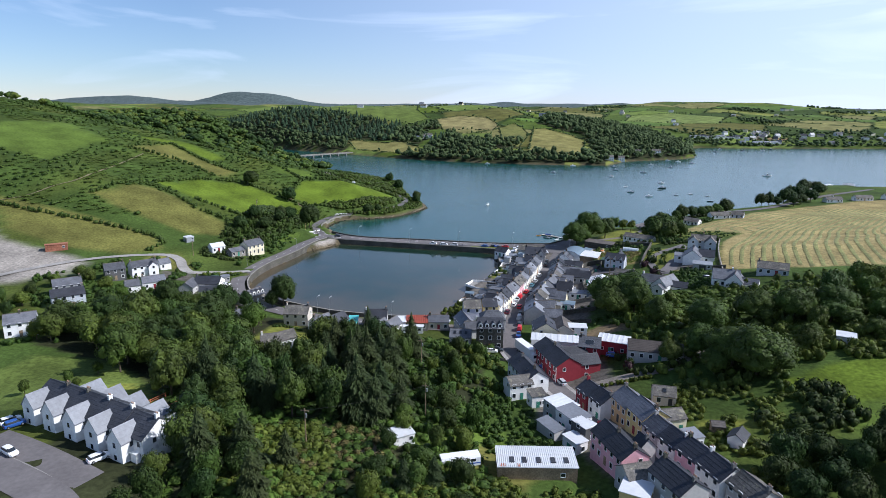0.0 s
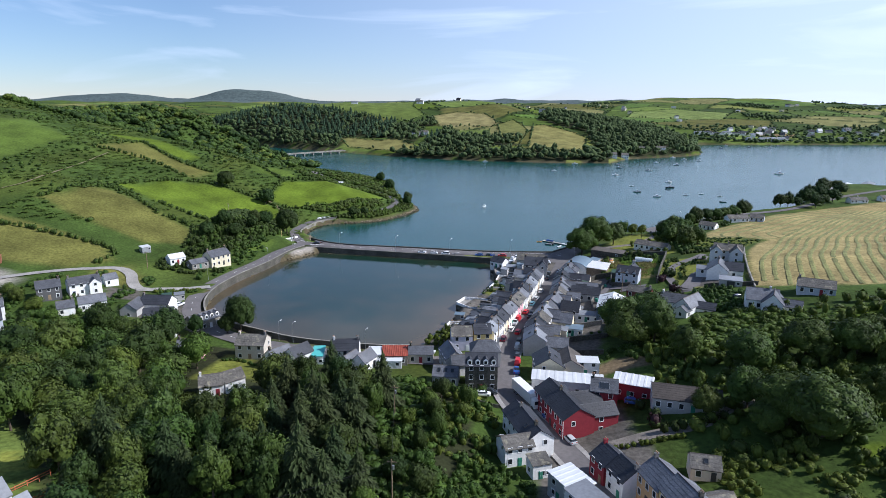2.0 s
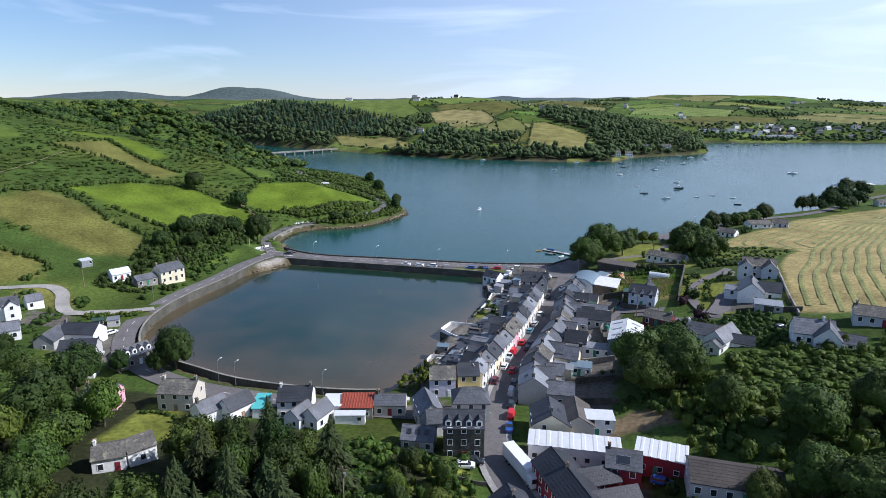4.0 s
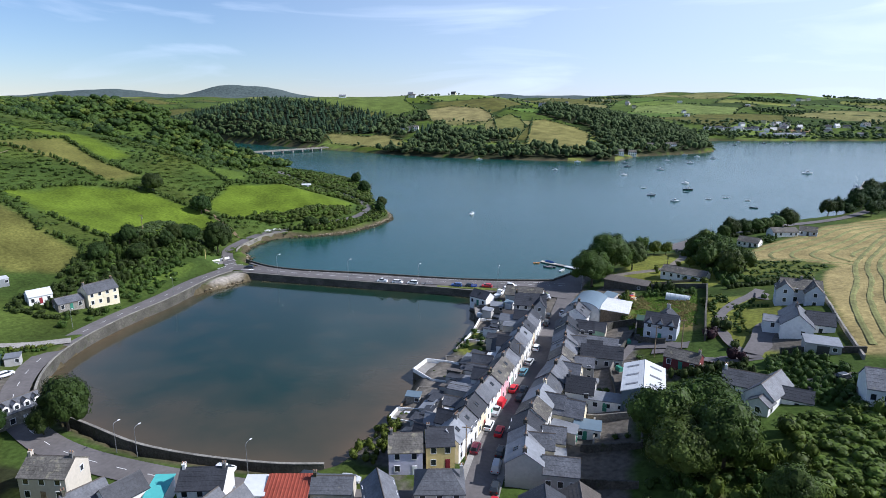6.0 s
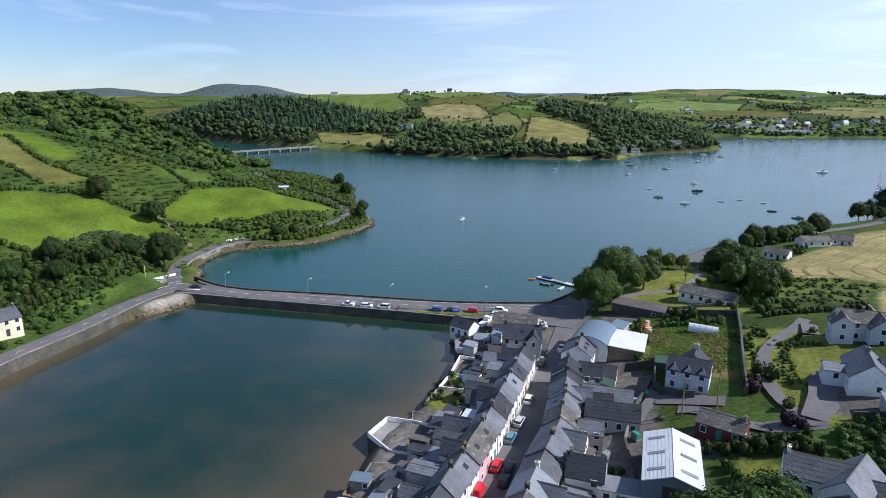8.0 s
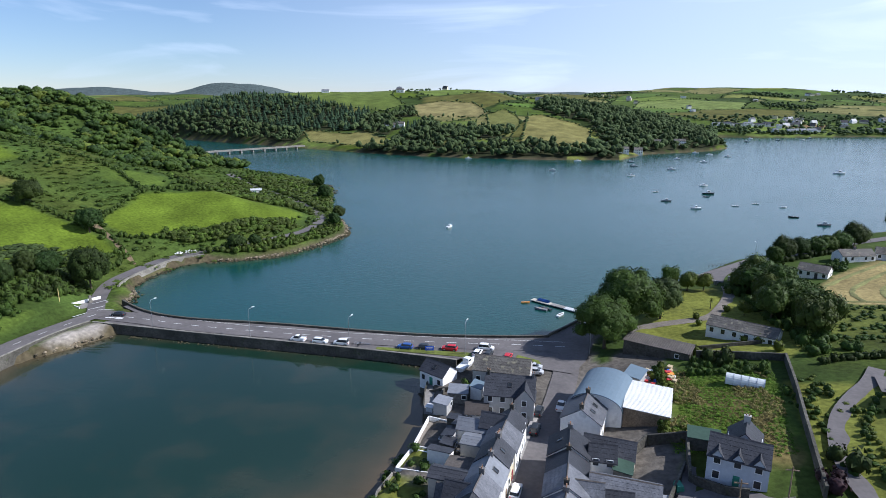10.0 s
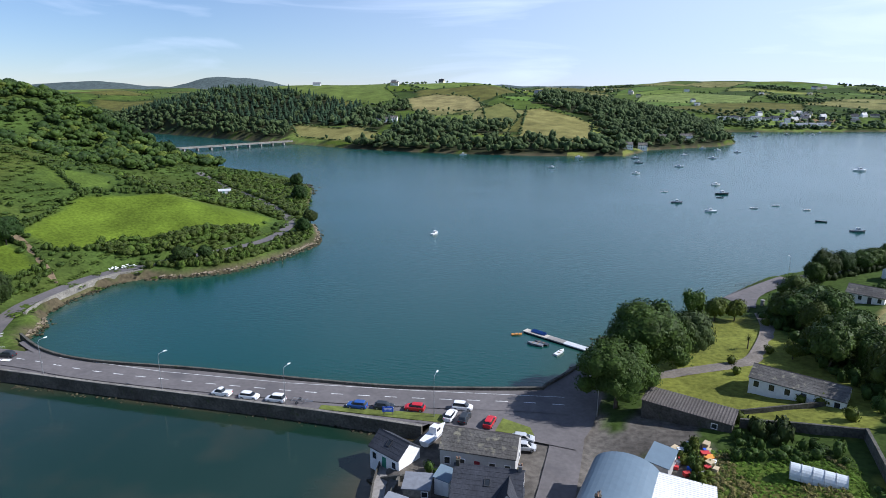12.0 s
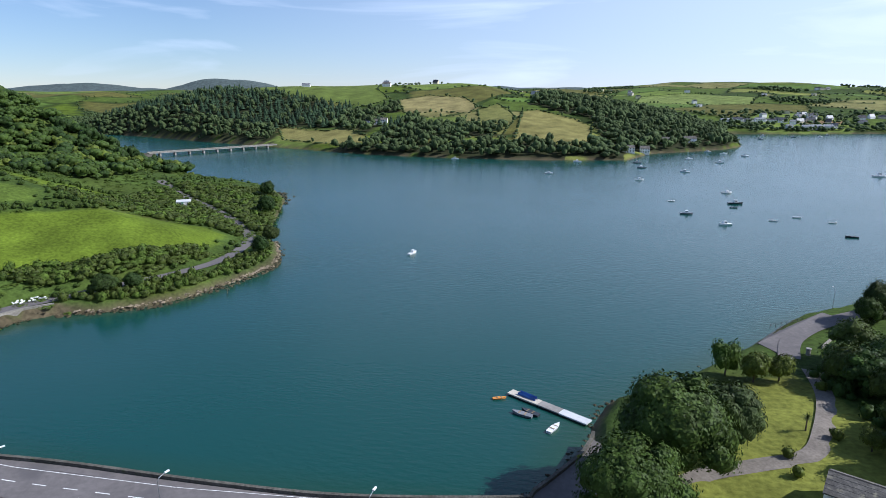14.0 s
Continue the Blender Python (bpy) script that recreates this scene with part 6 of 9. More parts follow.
for x, y, r, h in ((86, 437.5, 4.6, 9.6), (82, 434.6, 3.2, 7.4), (94, 443, 4.2, 8.2), (101, 447, 4.0, 6.6), (106, 450.5, 4.6, 7.2), (112, 453, 4.4, 7.4), (119.5, 458.5, 5.4, 10.2)):
    tree(x, y, r, h, "big_dark" if h > 8 else "big_mid", "rounded tree on the harbour road")
for x, y in scatter([(-204, 168), (-200, 214), (-150, 214), (-146, 196), (-154, 150), (-178, 138)], 8.5, 48, 24):
    tree(x, y, tr.uniform(2.4, 4), tr.uniform(4.5, 8), tr.choice(["mid", "dark", "light"]), "garden tree among the villas")
for x, y in scatter([(72, 168), (76, 188), (112, 190), (118, 172)], 8, 49, 9):
    tree(x, y, tr.uniform(3, 4.6), tr.uniform(5, 8), "full_mid", "rounded tree at the edge of the meadow")
for x, y, r, h in ((-124, 124, 1.6, 4), (-117, 119, 1.4, 3.6), (-130, 116, 1.8, 4.4), (-121, 131, 2, 4.6)):
    tree(x, y, r, h, "mid", "young garden tree on the estate lawn")
for x, y in scatter([(150, 500), (172, 520), (205, 585), (230, 600), (226, 560), (176, 500)], 7, 10, 20):
    tree(x, y, tr.uniform(4.2, 6.5), tr.uniform(7.5, 12), "full_dark", "dark tree near the pier")
for x, y in scatter([(-84, 66), (-60, 74), (-54, 92), (-74, 99), (-90, 84)], 4.8, 44, 26):
    if not open_place(x, y):
        tree(x, y, tr.uniform(2.6, 3.8), tr.uniform(7, 10), tr.choice(["dark", "mid"]), "leafy tree at the edge of the wood")
for x, y in scatter([(50, 92), (46, 112), (56, 126), (72, 128), (84, 104)], 6, 45, 16):
    tree(x, y, tr.uniform(3.4, 5), tr.uniform(7, 10), "dark", "dark broadleaf tree beside the gardens")
for x, y in scatter([(-30, 90), (-10, 92), (-14, 128), (-24, 150), (-16, 172), (-30, 176), (-34, 130)], 6.4, 46, 26):
    tree(x, y, tr.uniform(2.2, 3.6), tr.uniform(5, 8), tr.choice(["mid", "light", "dark"]), "bushy tree behind the gardens")
for x, y, r, h in ((-219, 405, 6.2, 10.5), (-189, 401, 5.4, 10), (-157, 362, 6.6, 15), (-168, 357, 5, 9), (-172, 352, 4, 8), (-137, 423.5, 4.4, 5.5), (-131, 429, 3.2, 5), (-114, 482, 3.4, 6.5), (-118, 499, 3.8, 7), (-172, 606, 4.6, 9), (-178, 330, 4, 8), (-166, 320, 4, 8), (-176, 310, 4.4, 8), (-166, 338, 3.6, 7.5), (-150, 560, 5, 9), (-104.6, 212.6, 5.6, 12), (-118, 207, 3, 6), (-108, 209.5, 3, 6.5)):
    tree(x, y, r, h, "big_dark", "lone dark green tree in a hedge")


def along(points, gap, r0, r1, h0, h1, seed, jitter=0.8):
    p, g = road_path(points, gap), random.Random(seed)
    return [(a + g.uniform(-jitter, jitter), c + g.uniform(-jitter, jitter), g.uniform(r0, r1), g.uniform(h0, h1)) for a, c in p]


hedges = []
FIELD_LINES = [[(-263, 300), (-250, 334), (-209, 319), (-187, 315), (-178, 297)], [(-254, 346), (-246, 381), (-222, 403), (-192, 403)], [(-220, 335), (-188, 331), (-176, 364), (-172, 398), (-192, 404)], [(-194, 413), (-199, 450), (-176, 470)], [(-199, 450), (-240, 470), (-300, 470)], [(-180, 408), (-166, 420), (-147, 440), (-133, 474)], [(-310, 397), (-272, 404), (-243, 397)], [(-197, 257), (-202, 272), (-258, 269), (-300, 271)]]
LANE_LINES = [[(-241, 423), (-268, 425), (-311, 449)], [(-160, 330), (-162, 350), (-164, 372), (-168, 396)], [(-156, 300), (-158, 318), (-160, 330)], [(-266, 514), (-264, 530), (-258, 544), (-238, 554)], [(-192, 470), (-182, 476), (-178, 500), (-161, 514), (-146, 512)], [(-198, 482), (-220, 538), (-232, 556)], [(30, 196), (38, 183)], [(62, 143), (59, 152), (62, 156)]]
for k, line in enumerate(FIELD_LINES + LANE_LINES):
    hedges += along(line, 2.2, 1.0, 1.9, 1.6, 2.8, 60 + k)
thicket("hedge", hedges, LEAF_MID, "thick green field hedges with bramble", "hedge", seed=3)
gorse, bracken, grove = [], [], []
g = random.Random(31)
for x, y in scatter([(-520, 240), (-520, 640), (-330, 720), (-210, 660), (-160, 600), (-120, 505), (-160, 330), (-200, 300), (-300, 262)], 4.0, 12, 7600, clear=False):
    if any(within(poly, np.array([x]), np.array([y]))[0] for _, _, poly in COVERS[:8] + COVERS[NECK:NECK + 1]):
        continue
    big, patch = g.random(), waves(x, y, 46, 17)
    if y > 490 and (x < -272 or (y > 562 and x < -258)) and g.random() < 0.66:
        size = g.uniform(0.3, 1) ** 1.5
        if patch > -0.35:
            grove.append((x, y, 1.6 + 5.0 * size, 1.8 + 6.5 * size))
        else:
            bracken.append((x, y, g.uniform(2.4, 4.4), g.uniform(0.5, 1.4)))
    elif patch > 0.12 and g.random() < 0.85:
        gorse.append((x, y, g.uniform(1.2, 2.8), g.uniform(0.9, 2.2)))
    elif patch > -0.5 or g.random() < 0.35:
        bracken.append((x, y, g.uniform(2.4, 4.4), g.uniform(0.35, 1.0)))
thicket("bracken", bracken, LEAF_BRACKEN, "bright green bracken over the hillside", "bracken", MATS, seed=4)
thicket("scrub", gorse, LEAF_MID, "gorse and thorn scrub on the hillside", "scrub", SCRUB, seed=5)
thicket("hill_wood", grove[::9], LEAF_LIGHT, "bright green thorn and ash on the upper slope", "wood", FAR_CROWNS, seed=24)
thicket("hill_wood", [q for k, q in enumerate(grove) if k % 9 and k % 3 != 1], LEAF_MID, "rounded broadleaf trees covering the upper slope", "wood", FAR_CROWNS, seed=25)
grove += [(x, y, g.uniform(3.6, 6.0), g.uniform(7, 11)) for x, y in scatter([(-352, 640), (-318, 628), (-284, 634), (-272, 652), (-284, 668), (-320, 676), (-350, 668)], 5.2, 52, 110)]
thicket("hill_wood", grove[1::3], LEAF_DARK, "dark oak and holly among the slope wood", "wood", FAR_CROWNS, seed=26)
headland = [(x, y, g.uniform(2.2, 4.4), g.uniform(1.3, 3.4)) for x, y in scatter([(-205, 480), (-180, 476), (-150, 506), (-132, 505), (-128, 515), (-144, 552), (-160, 598), (-185, 628), (-230, 600), (-230, 520)], 2.7, 14, 900)]
headland += [(x, y, g.uniform(1.8, 3.4), g.uniform(1.2, 3.2)) for x, y in scatter([(-172, 418), (-158, 421), (-150, 428), (-136, 443), (-129, 470), (-134, 470), (-150, 440), (-170, 424)], 1.7, 15, 330)]
headland += [(x, y, g.uniform(1.0, 2.2), g.uniform(1.0, 2.6)) for x, y in scatter([(-116, 446), (-110, 456), (-107, 472), (-112, 488), (-122, 504), (-127, 506), (-119, 484), (-119, 462)], 1.7, 16, 150)]
headland += [(x, y, g.uniform(1.4, 2.6), g.uniform(1.6, 3.6)) for x, y in scatter([(-145, 415), (-136, 418), (-124, 426), (-117, 437), (-113, 448), (-120, 450), (-126, 440), (-138, 424)], 2.0, 17, 120)]
thicket("bush", headland[::3], LEAF_BRACKEN, "bright thorn and bramble on the headland", "bush", TUFTS, seed=6)
thicket("bush", [q for k, q in enumerate(headland) if k % 3], LEAF_MID, "thick thorn bushes over the headland", "bush", TUFTS, seed=16)
road_side = [(x, y, g.uniform(1.2, 3.2), g.uniform(1.2, 4.6)) for x, y in scatter([(-158, 292), (-160, 312), (-155, 328), (-153, 340), (-156, 356), (-162, 366), (-178, 346), (-186, 330), (-180, 296)], 2.3, 18, 330)]
thicket("bush", [(x, y, g.uniform(1.8, 3.0), g.uniform(0.7, 1.9)) for x, y in scatter([(-190, 346), (-196, 372), (-182, 382), (-166, 377), (-164, 364), (-178, 346)], 1.9, 47, 190)], LEAF_BROWN, "brown heathery scrub above the road", "bush", seed=27)
thicket("bush", road_side[::2], LEAF_DARK, "dark bushes and small trees above the shore road", "bush", BUSHES, seed=7)
thicket("bush", road_side[1::2], LEAF_MID, "leafy bushes and small trees above the shore road", "bush", BUSHES, seed=17)


def clumps(poly, gap, seed, limit, keep=0.1, size=9, r=(0.7, 1.6), h=(0.7, 1.9)):
    """Shrubs that stand together in uneven masses with open ground between."""
    spots = scatter(poly, gap, seed, 4 * limit)
    return [(x, y, g.uniform(*r), g.uniform(*h)) for x, y in spots if waves(x, y, size, seed) > keep][:limit]


beds = {"light": [], "mid": [], "dark": []}
# shrubs between the upper houses
beds["mid"] += clumps([(49, 238), (48, 250), (51, 260), (60, 261), (66, 247), (60, 232), (54, 236)], 1.5, 21, 190, -0.9, r=(1.0, 1.9), h=(1.0, 2.4))
beds["dark"] += clumps([(27, 254), (30, 257), (40, 256), (46, 258), (46, 250), (36, 253)], 1.6, 22, 60, -1.5, r=(1.2, 2.2), h=(1.6, 3.2))
beds["light"] += clumps([(24, 248), (26, 254), (29, 253), (29, 246)], 1.5, 23, 20, -1.5, r=(1.0, 1.8), h=(1.2, 2.6))
beds["mid"] += clumps([(44, 262), (45, 316), (64, 318), (78, 300), (72, 262)], 1.6, 24, 90, 0.85)
beds["mid"] += [(x + s * g.uniform(2.2, 3.0), y, g.uniform(0.6, 1.1), g.uniform(0.5, 1.3)) for x, y in road_path([(46.6, 278), (48.2, 288), (52.5, 298), (58, 306)], 1.5) for s in (1,)]
beds["mid"] += [(x, y, g.uniform(0.5, 0.8), g.uniform(0.8, 1.1)) for x, y in road_path([(53.5, 300), (62, 298)], 0.9)]
beds["light"] += clumps([(20, 290), (21, 324), (26, 324), (25, 292)], 1.5, 25, 60, -0.3)
beds["mid"] += clumps([(30, 322), (32, 329), (46, 327), (46, 320)], 1.5, 26, 45, -0.2, h=(0.9, 2.4))
beds["dark"] += clumps([(34, 326), (35, 332), (40, 331), (39, 326)], 1.5, 27, 14, -2, r=(1.2, 2.2), h=(2, 4))
beds["mid"] += clumps([(58, 330), (56, 400), (64, 402), (68, 330)], 2.2, 28, 120, -0.3, r=(1.2, 2.6), h=(1.4, 3.4))
beds["dark"] += [(x, y, g.uniform(1.0, 1.8), g.uniform(1.4, 2.4)) for x, y in road_path([(58, 325), (66, 327.5), (76, 328), (86, 331)], 1.5)]
beds["mid"] += clumps([(66, 336), (70, 350), (72, 372), (78, 374), (94, 370), (103, 360), (94, 350), (86, 335)], 1.5, 42, 130, 0.0, size=8, r=(0.7, 1.5), h=(0.4, 1.1))
beds["mid"] += clumps([(44, 290), (46, 316), (54, 318), (55, 308), (49, 298)], 1.5, 43, 34, 0.1, size=6, r=(0.5, 1.3), h=(0.5, 1.8))
# under the trees of the harbour road and along its bungalow gardens
beds["dark"] += [(x, y, g.uniform(1.5, 2.6), g.uniform(1.8, 3.4)) for x, y in road_path([(80, 433.5), (92, 440.5), (106, 447.5), (118, 455.5)], 2.2)]
beds["mid"] += clumps([(94, 418), (95, 424), (102, 431), (106, 428), (100, 419)], 1.6, 41, 30, -1.0, r=(0.9, 1.8), h=(0.9, 2.4))
# lagoon gardens
beds["mid"] += clumps([(-31, 272), (-27.5, 290), (-19, 288), (-21, 271)], 1.3, 29, 40, 0.25, size=5, h=(0.7, 1.6))
beds["light"] += clumps([(-41, 214), (-39, 231), (-33, 230), (-34, 213)], 1.4, 30, 40, -0.4, h=(1.0, 2.6))
# round the villas west of the lagoon
beds["mid"] += clumps([(-215, 200), (-196, 246), (-170, 254), (-150, 240), (-148, 204)], 2.0, 31, 260, 0.2, size=16, r=(1.0, 2.4), h=(0.9, 2.6))
beds["dark"] += clumps([(-176, 262), (-180, 292), (-160, 300), (-150, 276)], 1.9, 32, 90, 0.0, size=12, r=(1.0, 2.4), h=(1.2, 3.0))
# south of the pub and behind the east row
beds["mid"] += clumps([(16, 206), (18, 214), (34, 214), (42, 196), (34, 188), (30, 204)], 1.7, 33, 110, -0.2, r=(0.9, 2.0), h=(0.9, 2.8))
beds["dark"] += clumps([(20, 166), (22, 176), (36, 172), (40, 167), (26, 162)], 1.6, 34, 46, 0.1, r=(1.0, 2.2), h=(1.2, 3.0))
beds["light"] += clumps([(34, 128), (34, 152), (58, 158), (70, 140), (62, 104), (44, 104)], 1.6, 35, 230, 0.05, size=11, r=(0.9, 2.0), h=(0.6, 2.2))
beds["dark"] += clumps([(46, 112), (50, 134), (58, 150), (72, 150), (74, 120)], 2.0, 36, 120, 0.0, size=14, r=(1.4, 2.8), h=(1.6, 3.6))
beds["mid"] += clumps([(-42, 118), (-38, 178), (-18, 184), (-8, 152), (-10, 120)], 1.7, 37, 260, -0.1, size=10, r=(1.0, 2.2), h=(0.9, 3.0))
beds["light"] += clumps([(66, 163), (70, 188), (114, 188), (122, 170), (90, 164)], 1.9, 40, 190, -0.7, size=16, r=(1.3, 2.8), h=(1.2, 3.6))
beds["mid"] += clumps([(-20, 130), (-16, 152), (-4, 146), (4, 128), (0, 116), (-16, 118)], 1.5, 41, 90, -0.4, size=7, r=(0.8, 1.7), h=(0.8, 2.2))
beds["mid"] += clumps([(-215, 150), (-200, 216), (-150, 216), (-148, 150), (-178, 138)], 2.0, 42, 170, 0.1, size=14, r=(1.0, 2.4), h=(0.9, 2.6))
beds["mid"] += clumps([(-160, 286), (-162, 330), (-149, 338), (-147, 300)], 1.7, 44, 70, 0.15, size=9, r=(0.8, 1.8), h=(0.7, 2.0))
beds["light"] += clumps([(-26, 140), (-26, 176), (-12, 172), (-12, 142)], 1.6, 45, 60, 0.2, size=7, r=(0.8, 1.8), h=(0.8, 2.6))
beds["light"] += clumps([(-58, 86), (-66, 106), (-50, 116), (-40, 100), (-40, 88)], 1.3, 43, 260, -2, r=(1.2, 2.2), h=(0.9, 2.2))
beds["light"] += clumps([(-30, 86), (-26, 108), (14, 106), (24, 92)], 1.5, 38, 300, -0.5, size=10, r=(0.9, 1.9), h=(0.6, 1.8))
beds["mid"] += clumps([(6, 204), (7, 300), (24, 296), (22, 262), (17, 232), (15, 206)], 1.5, 39, 70, 0.75, size=8, r=(0.7, 1.4), h=(0.7, 2.0))
for line, key, r0, h0, h1 in (([(24.6, 327), (23.2, 312), (21.2, 297)], "light", 1.0, 1.4, 2.4), ([(23.6, 326), (22.0, 311), (20.4, 298)], "mid", 0.9, 1.2, 2.2),
                              ([(-157, 240.5), (-150, 246), (-144.5, 250.5)], "light", 1.2, 0.9, 1.5), ([(-155, 239), (-148.5, 244), (-144, 248.5)], "mid", 1.0, 0.8, 1.3),
                              ([(-169, 267), (-163, 266), (-157.5, 268)], "dark", 1.1, 1.4, 1.7), ([(-96, 187), (-90, 187.5), (-85, 185)], "mid", 0.8, 0.7, 1.1),
                              ([(30, 250), (31.5, 243), (31, 236)], "mid", 1.0, 1.6, 2.4), ([(-121, 84), (-114, 79), (-106, 75.5)], "light", 1.2, 0.9, 1.3), ([(15, 158.5), (22, 159.5), (30, 161)], "light", 0.9, 0.9, 1.4)):
    beds[key] += along(line, 1.1, r0 * 0.85, r0 * 1.2, h0, h1, int(abs(line[0][0]) * 7), 0.35)
beds["mid"] += [(-19.7, 315.2, 1.3, 2.2), (-18.4, 314.6, 0.9, 1.4), (-27.4, 324.6, 1.2, 1.0), (-25.6, 325.0, 1.3, 1.1)]
beds["mid"] += [(8.7, 261.8, 1.2, 1.6), (8.0, 253.2, 1.3, 1.8), (9.6, 252.4, 1.2, 1.5), (12.8, 251, 1.3, 1.6), (11.2, 251.6, 1.1, 1.4), (6.4, 262.4, 1.1, 1.5)]
beds["mid"] += clumps([(-150, 264), (-148.5, 300), (-151, 330), (-159, 330), (-161, 290), (-155, 264)], 1.8, 46, 120, 0.0, size=9, r=(0.9, 2.2), h=(0.9, 3.0))
beds["light"] += [(39.5, 362.5, 1.6, 2.0), (39.2, 357, 1.5, 1.8), (49.2, 368.7, 1.6, 2), (54.8, 390, 1.8, 2.2), (34, 335, 1.7, 2.4), (47, 343, 1.5, 1.8), (50, 342, 1.7, 2.2), (44.7, 346.5, 1.4, 1.7), (52.3, 335, 2, 2.8)]
beds["dark"] += [(46.2, 281, 2.6, 3.6), (44.6, 284, 2.0, 3), (45.6, 268, 1.8, 2.4)]
beds["mid"] += [(x - g.uniform(2.2, 3.2), y + g.uniform(-0.5, 0.5), g.uniform(0.6, 1.3), g.uniform(0.5, 1.5)) for x, y in road_path([(47.9, 280), (48.4, 290), (50.6, 303), (55, 313)], 2.6)]
beds["light"] += [(x + g.uniform(3.0, 4.4), y, g.uniform(0.5, 1.0), g.uniform(0.4, 1.0)) for x, y in road_path([(47.9, 276), (48.4, 288), (50.6, 303)], 1.4)]
beds["light"] += clumps([(45, 292), (48, 316), (54, 318), (52, 300)], 1.6, 48, 26, 0.3, size=5, r=(0.5, 1.1), h=(0.5, 1.4))
thicket("bush", [(41.6, 276, 2.2, 2.8), (42.8, 278.5, 1.8, 2.4), (40.8, 279, 1.6, 2.2), (43.5, 262, 2.4, 3.0), (45.3, 260.4, 1.8, 2.4), (24.5, 166.5, 2.2, 3.2)], LEAF_PURPLE, "dark purple-leaved garden shrubs", "bush", BUSHES, seed=37)
for key, leaf in (("light", LEAF_LIGHT), ("mid", LEAF_MID), ("dark", LEAF_DARK)):
    thicket("bush", beds[key], leaf, f"{key.replace('mid', 'full')} green garden shrubs and bramble in uneven masses", "bush", BUSHES if key != "dark" else TUFTS, seed=8)
# rank grass of the meadow behind the grey house
meadow = scatter([(22, 290), (24, 326), (47, 321), (40, 286)], 0.72, 39, 2000)
dry_grass = [q for q in meadow if waves(*q, 15, 5) + 0.4 * waves(*q, 5, 8) > 0.25]
thicket("tall_grass", [(x, y, g.uniform(0.5, 0.9), g.uniform(0.2, 0.45)) for x, y in meadow if (x, y) not in set(dry_grass)], LEAF_GRASS, "rank green meadow grass", "grass", MATS, seed=21)
thicket("tall_grass", [(x, y, g.uniform(0.5, 0.9), g.uniform(0.35, 0.75)) for x, y in dry_grass], LEAF_STRAW, "tall straw-coloured grass gone to seed", "grass", MATS, seed=22)
under = [(x, y, g.uniform(1.3, 2.4), g.uniform(0.6, 2.2)) for x, y in scatter([(-66, 78), (-30, 84), (-4, 96), (-14, 120), (-25, 150), (-32, 184), (-40, 186), (-90, 160), (-96, 100)], 2.0, 30, 1300) if not open_place(x, y)]
thicket("undergrowth", under[::3], LEAF_BRACKEN, "bright fern undergrowth of the wood", "undergrowth", TUFTS, seed=9)
thicket("undergrowth", [q for k, q in enumerate(under) if k % 3], LEAF_MID, "deep green bramble undergrowth of the wood", "undergrowth", TUFTS, seed=29)
thicket("undergrowth", [(x, y, g.uniform(1, 2.2), g.uniform(0.6, 1.6)) for x, y in scatter([(-50, 98), (-34, 96), (-30, 116), (-46, 116)], 1.9, 33, 70)], LEAF_RUST, "rust-brown dying bracken in a clearing", "undergrowth", BUSHES, seed=10)
shade_right = [(x, y, g.uniform(1.4, 3.0), g.uniform(1.4, 4.0)) for x, y in scatter([(36, 148), (30, 170), (26, 220), (60, 232), (110, 240), (140, 216), (104, 178), (76, 184), (64, 156)], 3.6, 34, 330) if not within([(46, 208), (46, 230), (84, 224), (70, 203)], np.array([x]), np.array([y]))[0] and not within([(57, 144), (58, 154), (120, 172), (125, 140)], np.array([x]), np.array([y]))[0]]
thicket("bush", [(x, y, g.uniform(1.0, 3.2), g.uniform(0.5, 2.0)) for x, y in scatter([(42, 206), (46, 232), (68, 230), (84, 224), (72, 203)], 1.8, 36, 330)], LEAF_LIGHT, "bright bramble bank between the gardens", "bush", TUFTS, seed=19)
thicket("bush", [q for k, q in enumerate(shade_right) if k % 3], LEAF_LIGHT, "light green shrubs between the gardens", "bush", BUSHES, seed=31)
thicket("bush", shade_right[::3], LEAF_MID, "dense green shrubs between the gardens", "bush", BUSHES, seed=11)

# far shore woods and hedges
far_rng = np.random.RandomState(6)
woods, far_firs = [], []
spots = np.array(scatter([(-910, 1310), (-910, 1180), (-640, 1120), (-342, 974), (-250, 924), (-106, 880), (67, 888), (240, 1060), (240, 1440), (-60, 1440), (-230, 1290)], 8.0, 41, 6000, clear=False))
spots = spots[far_wood(spots[:, 0], spots[:, 1])]
for x, y in spots:
    above = raw_land(np.array([x]), np.array([y]))[1][0]
    if (x < -300 and above > 45 and g.random() < 0.75) or (-235 < x < -200 and 1010 < y < 1075):
        far_firs.append((x, y, g.uniform(4.2, 6.4), g.uniform(8, 14)))
    else:
        woods.append((x, y, 3.6 + 5.0 * g.random() ** 1.6, g.uniform(5, 13)))
cx, cy = np.meshgrid(np.arange(-1300, 1400, 9.5), np.arange(900, 2500, 9.5))
cx, cy = cx.ravel() + far_rng.uniform(-4, 4, cx.size), cy.ravel() + far_rng.uniform(-4, 4, cy.size)
gap = far_cells(cx, cy)[1]
dd = raw_land(cx, cy)[1]
known = np.any([within(poly, cx, cy) for _, _, poly in COVERS[NECK + 1:]], 0)
line = (gap < 6) & (dd > 4) & (cy < 1350 + 950 * far_rng.uniform(0, 1, cx.size) ** 1.2) & ~known & ~((cx > -420) & (cx < 60) & (cy < 1240)) & (np.abs(cx) < 0.62 * cy + 200)
clump = (waves(cx, cy, 260, 91) > 0.9) & ~known & (far_rng.uniform(0, 1, cx.size) < 0.5) & (dd > 4) & (np.abs(cx) < 0.62 * cy + 200)
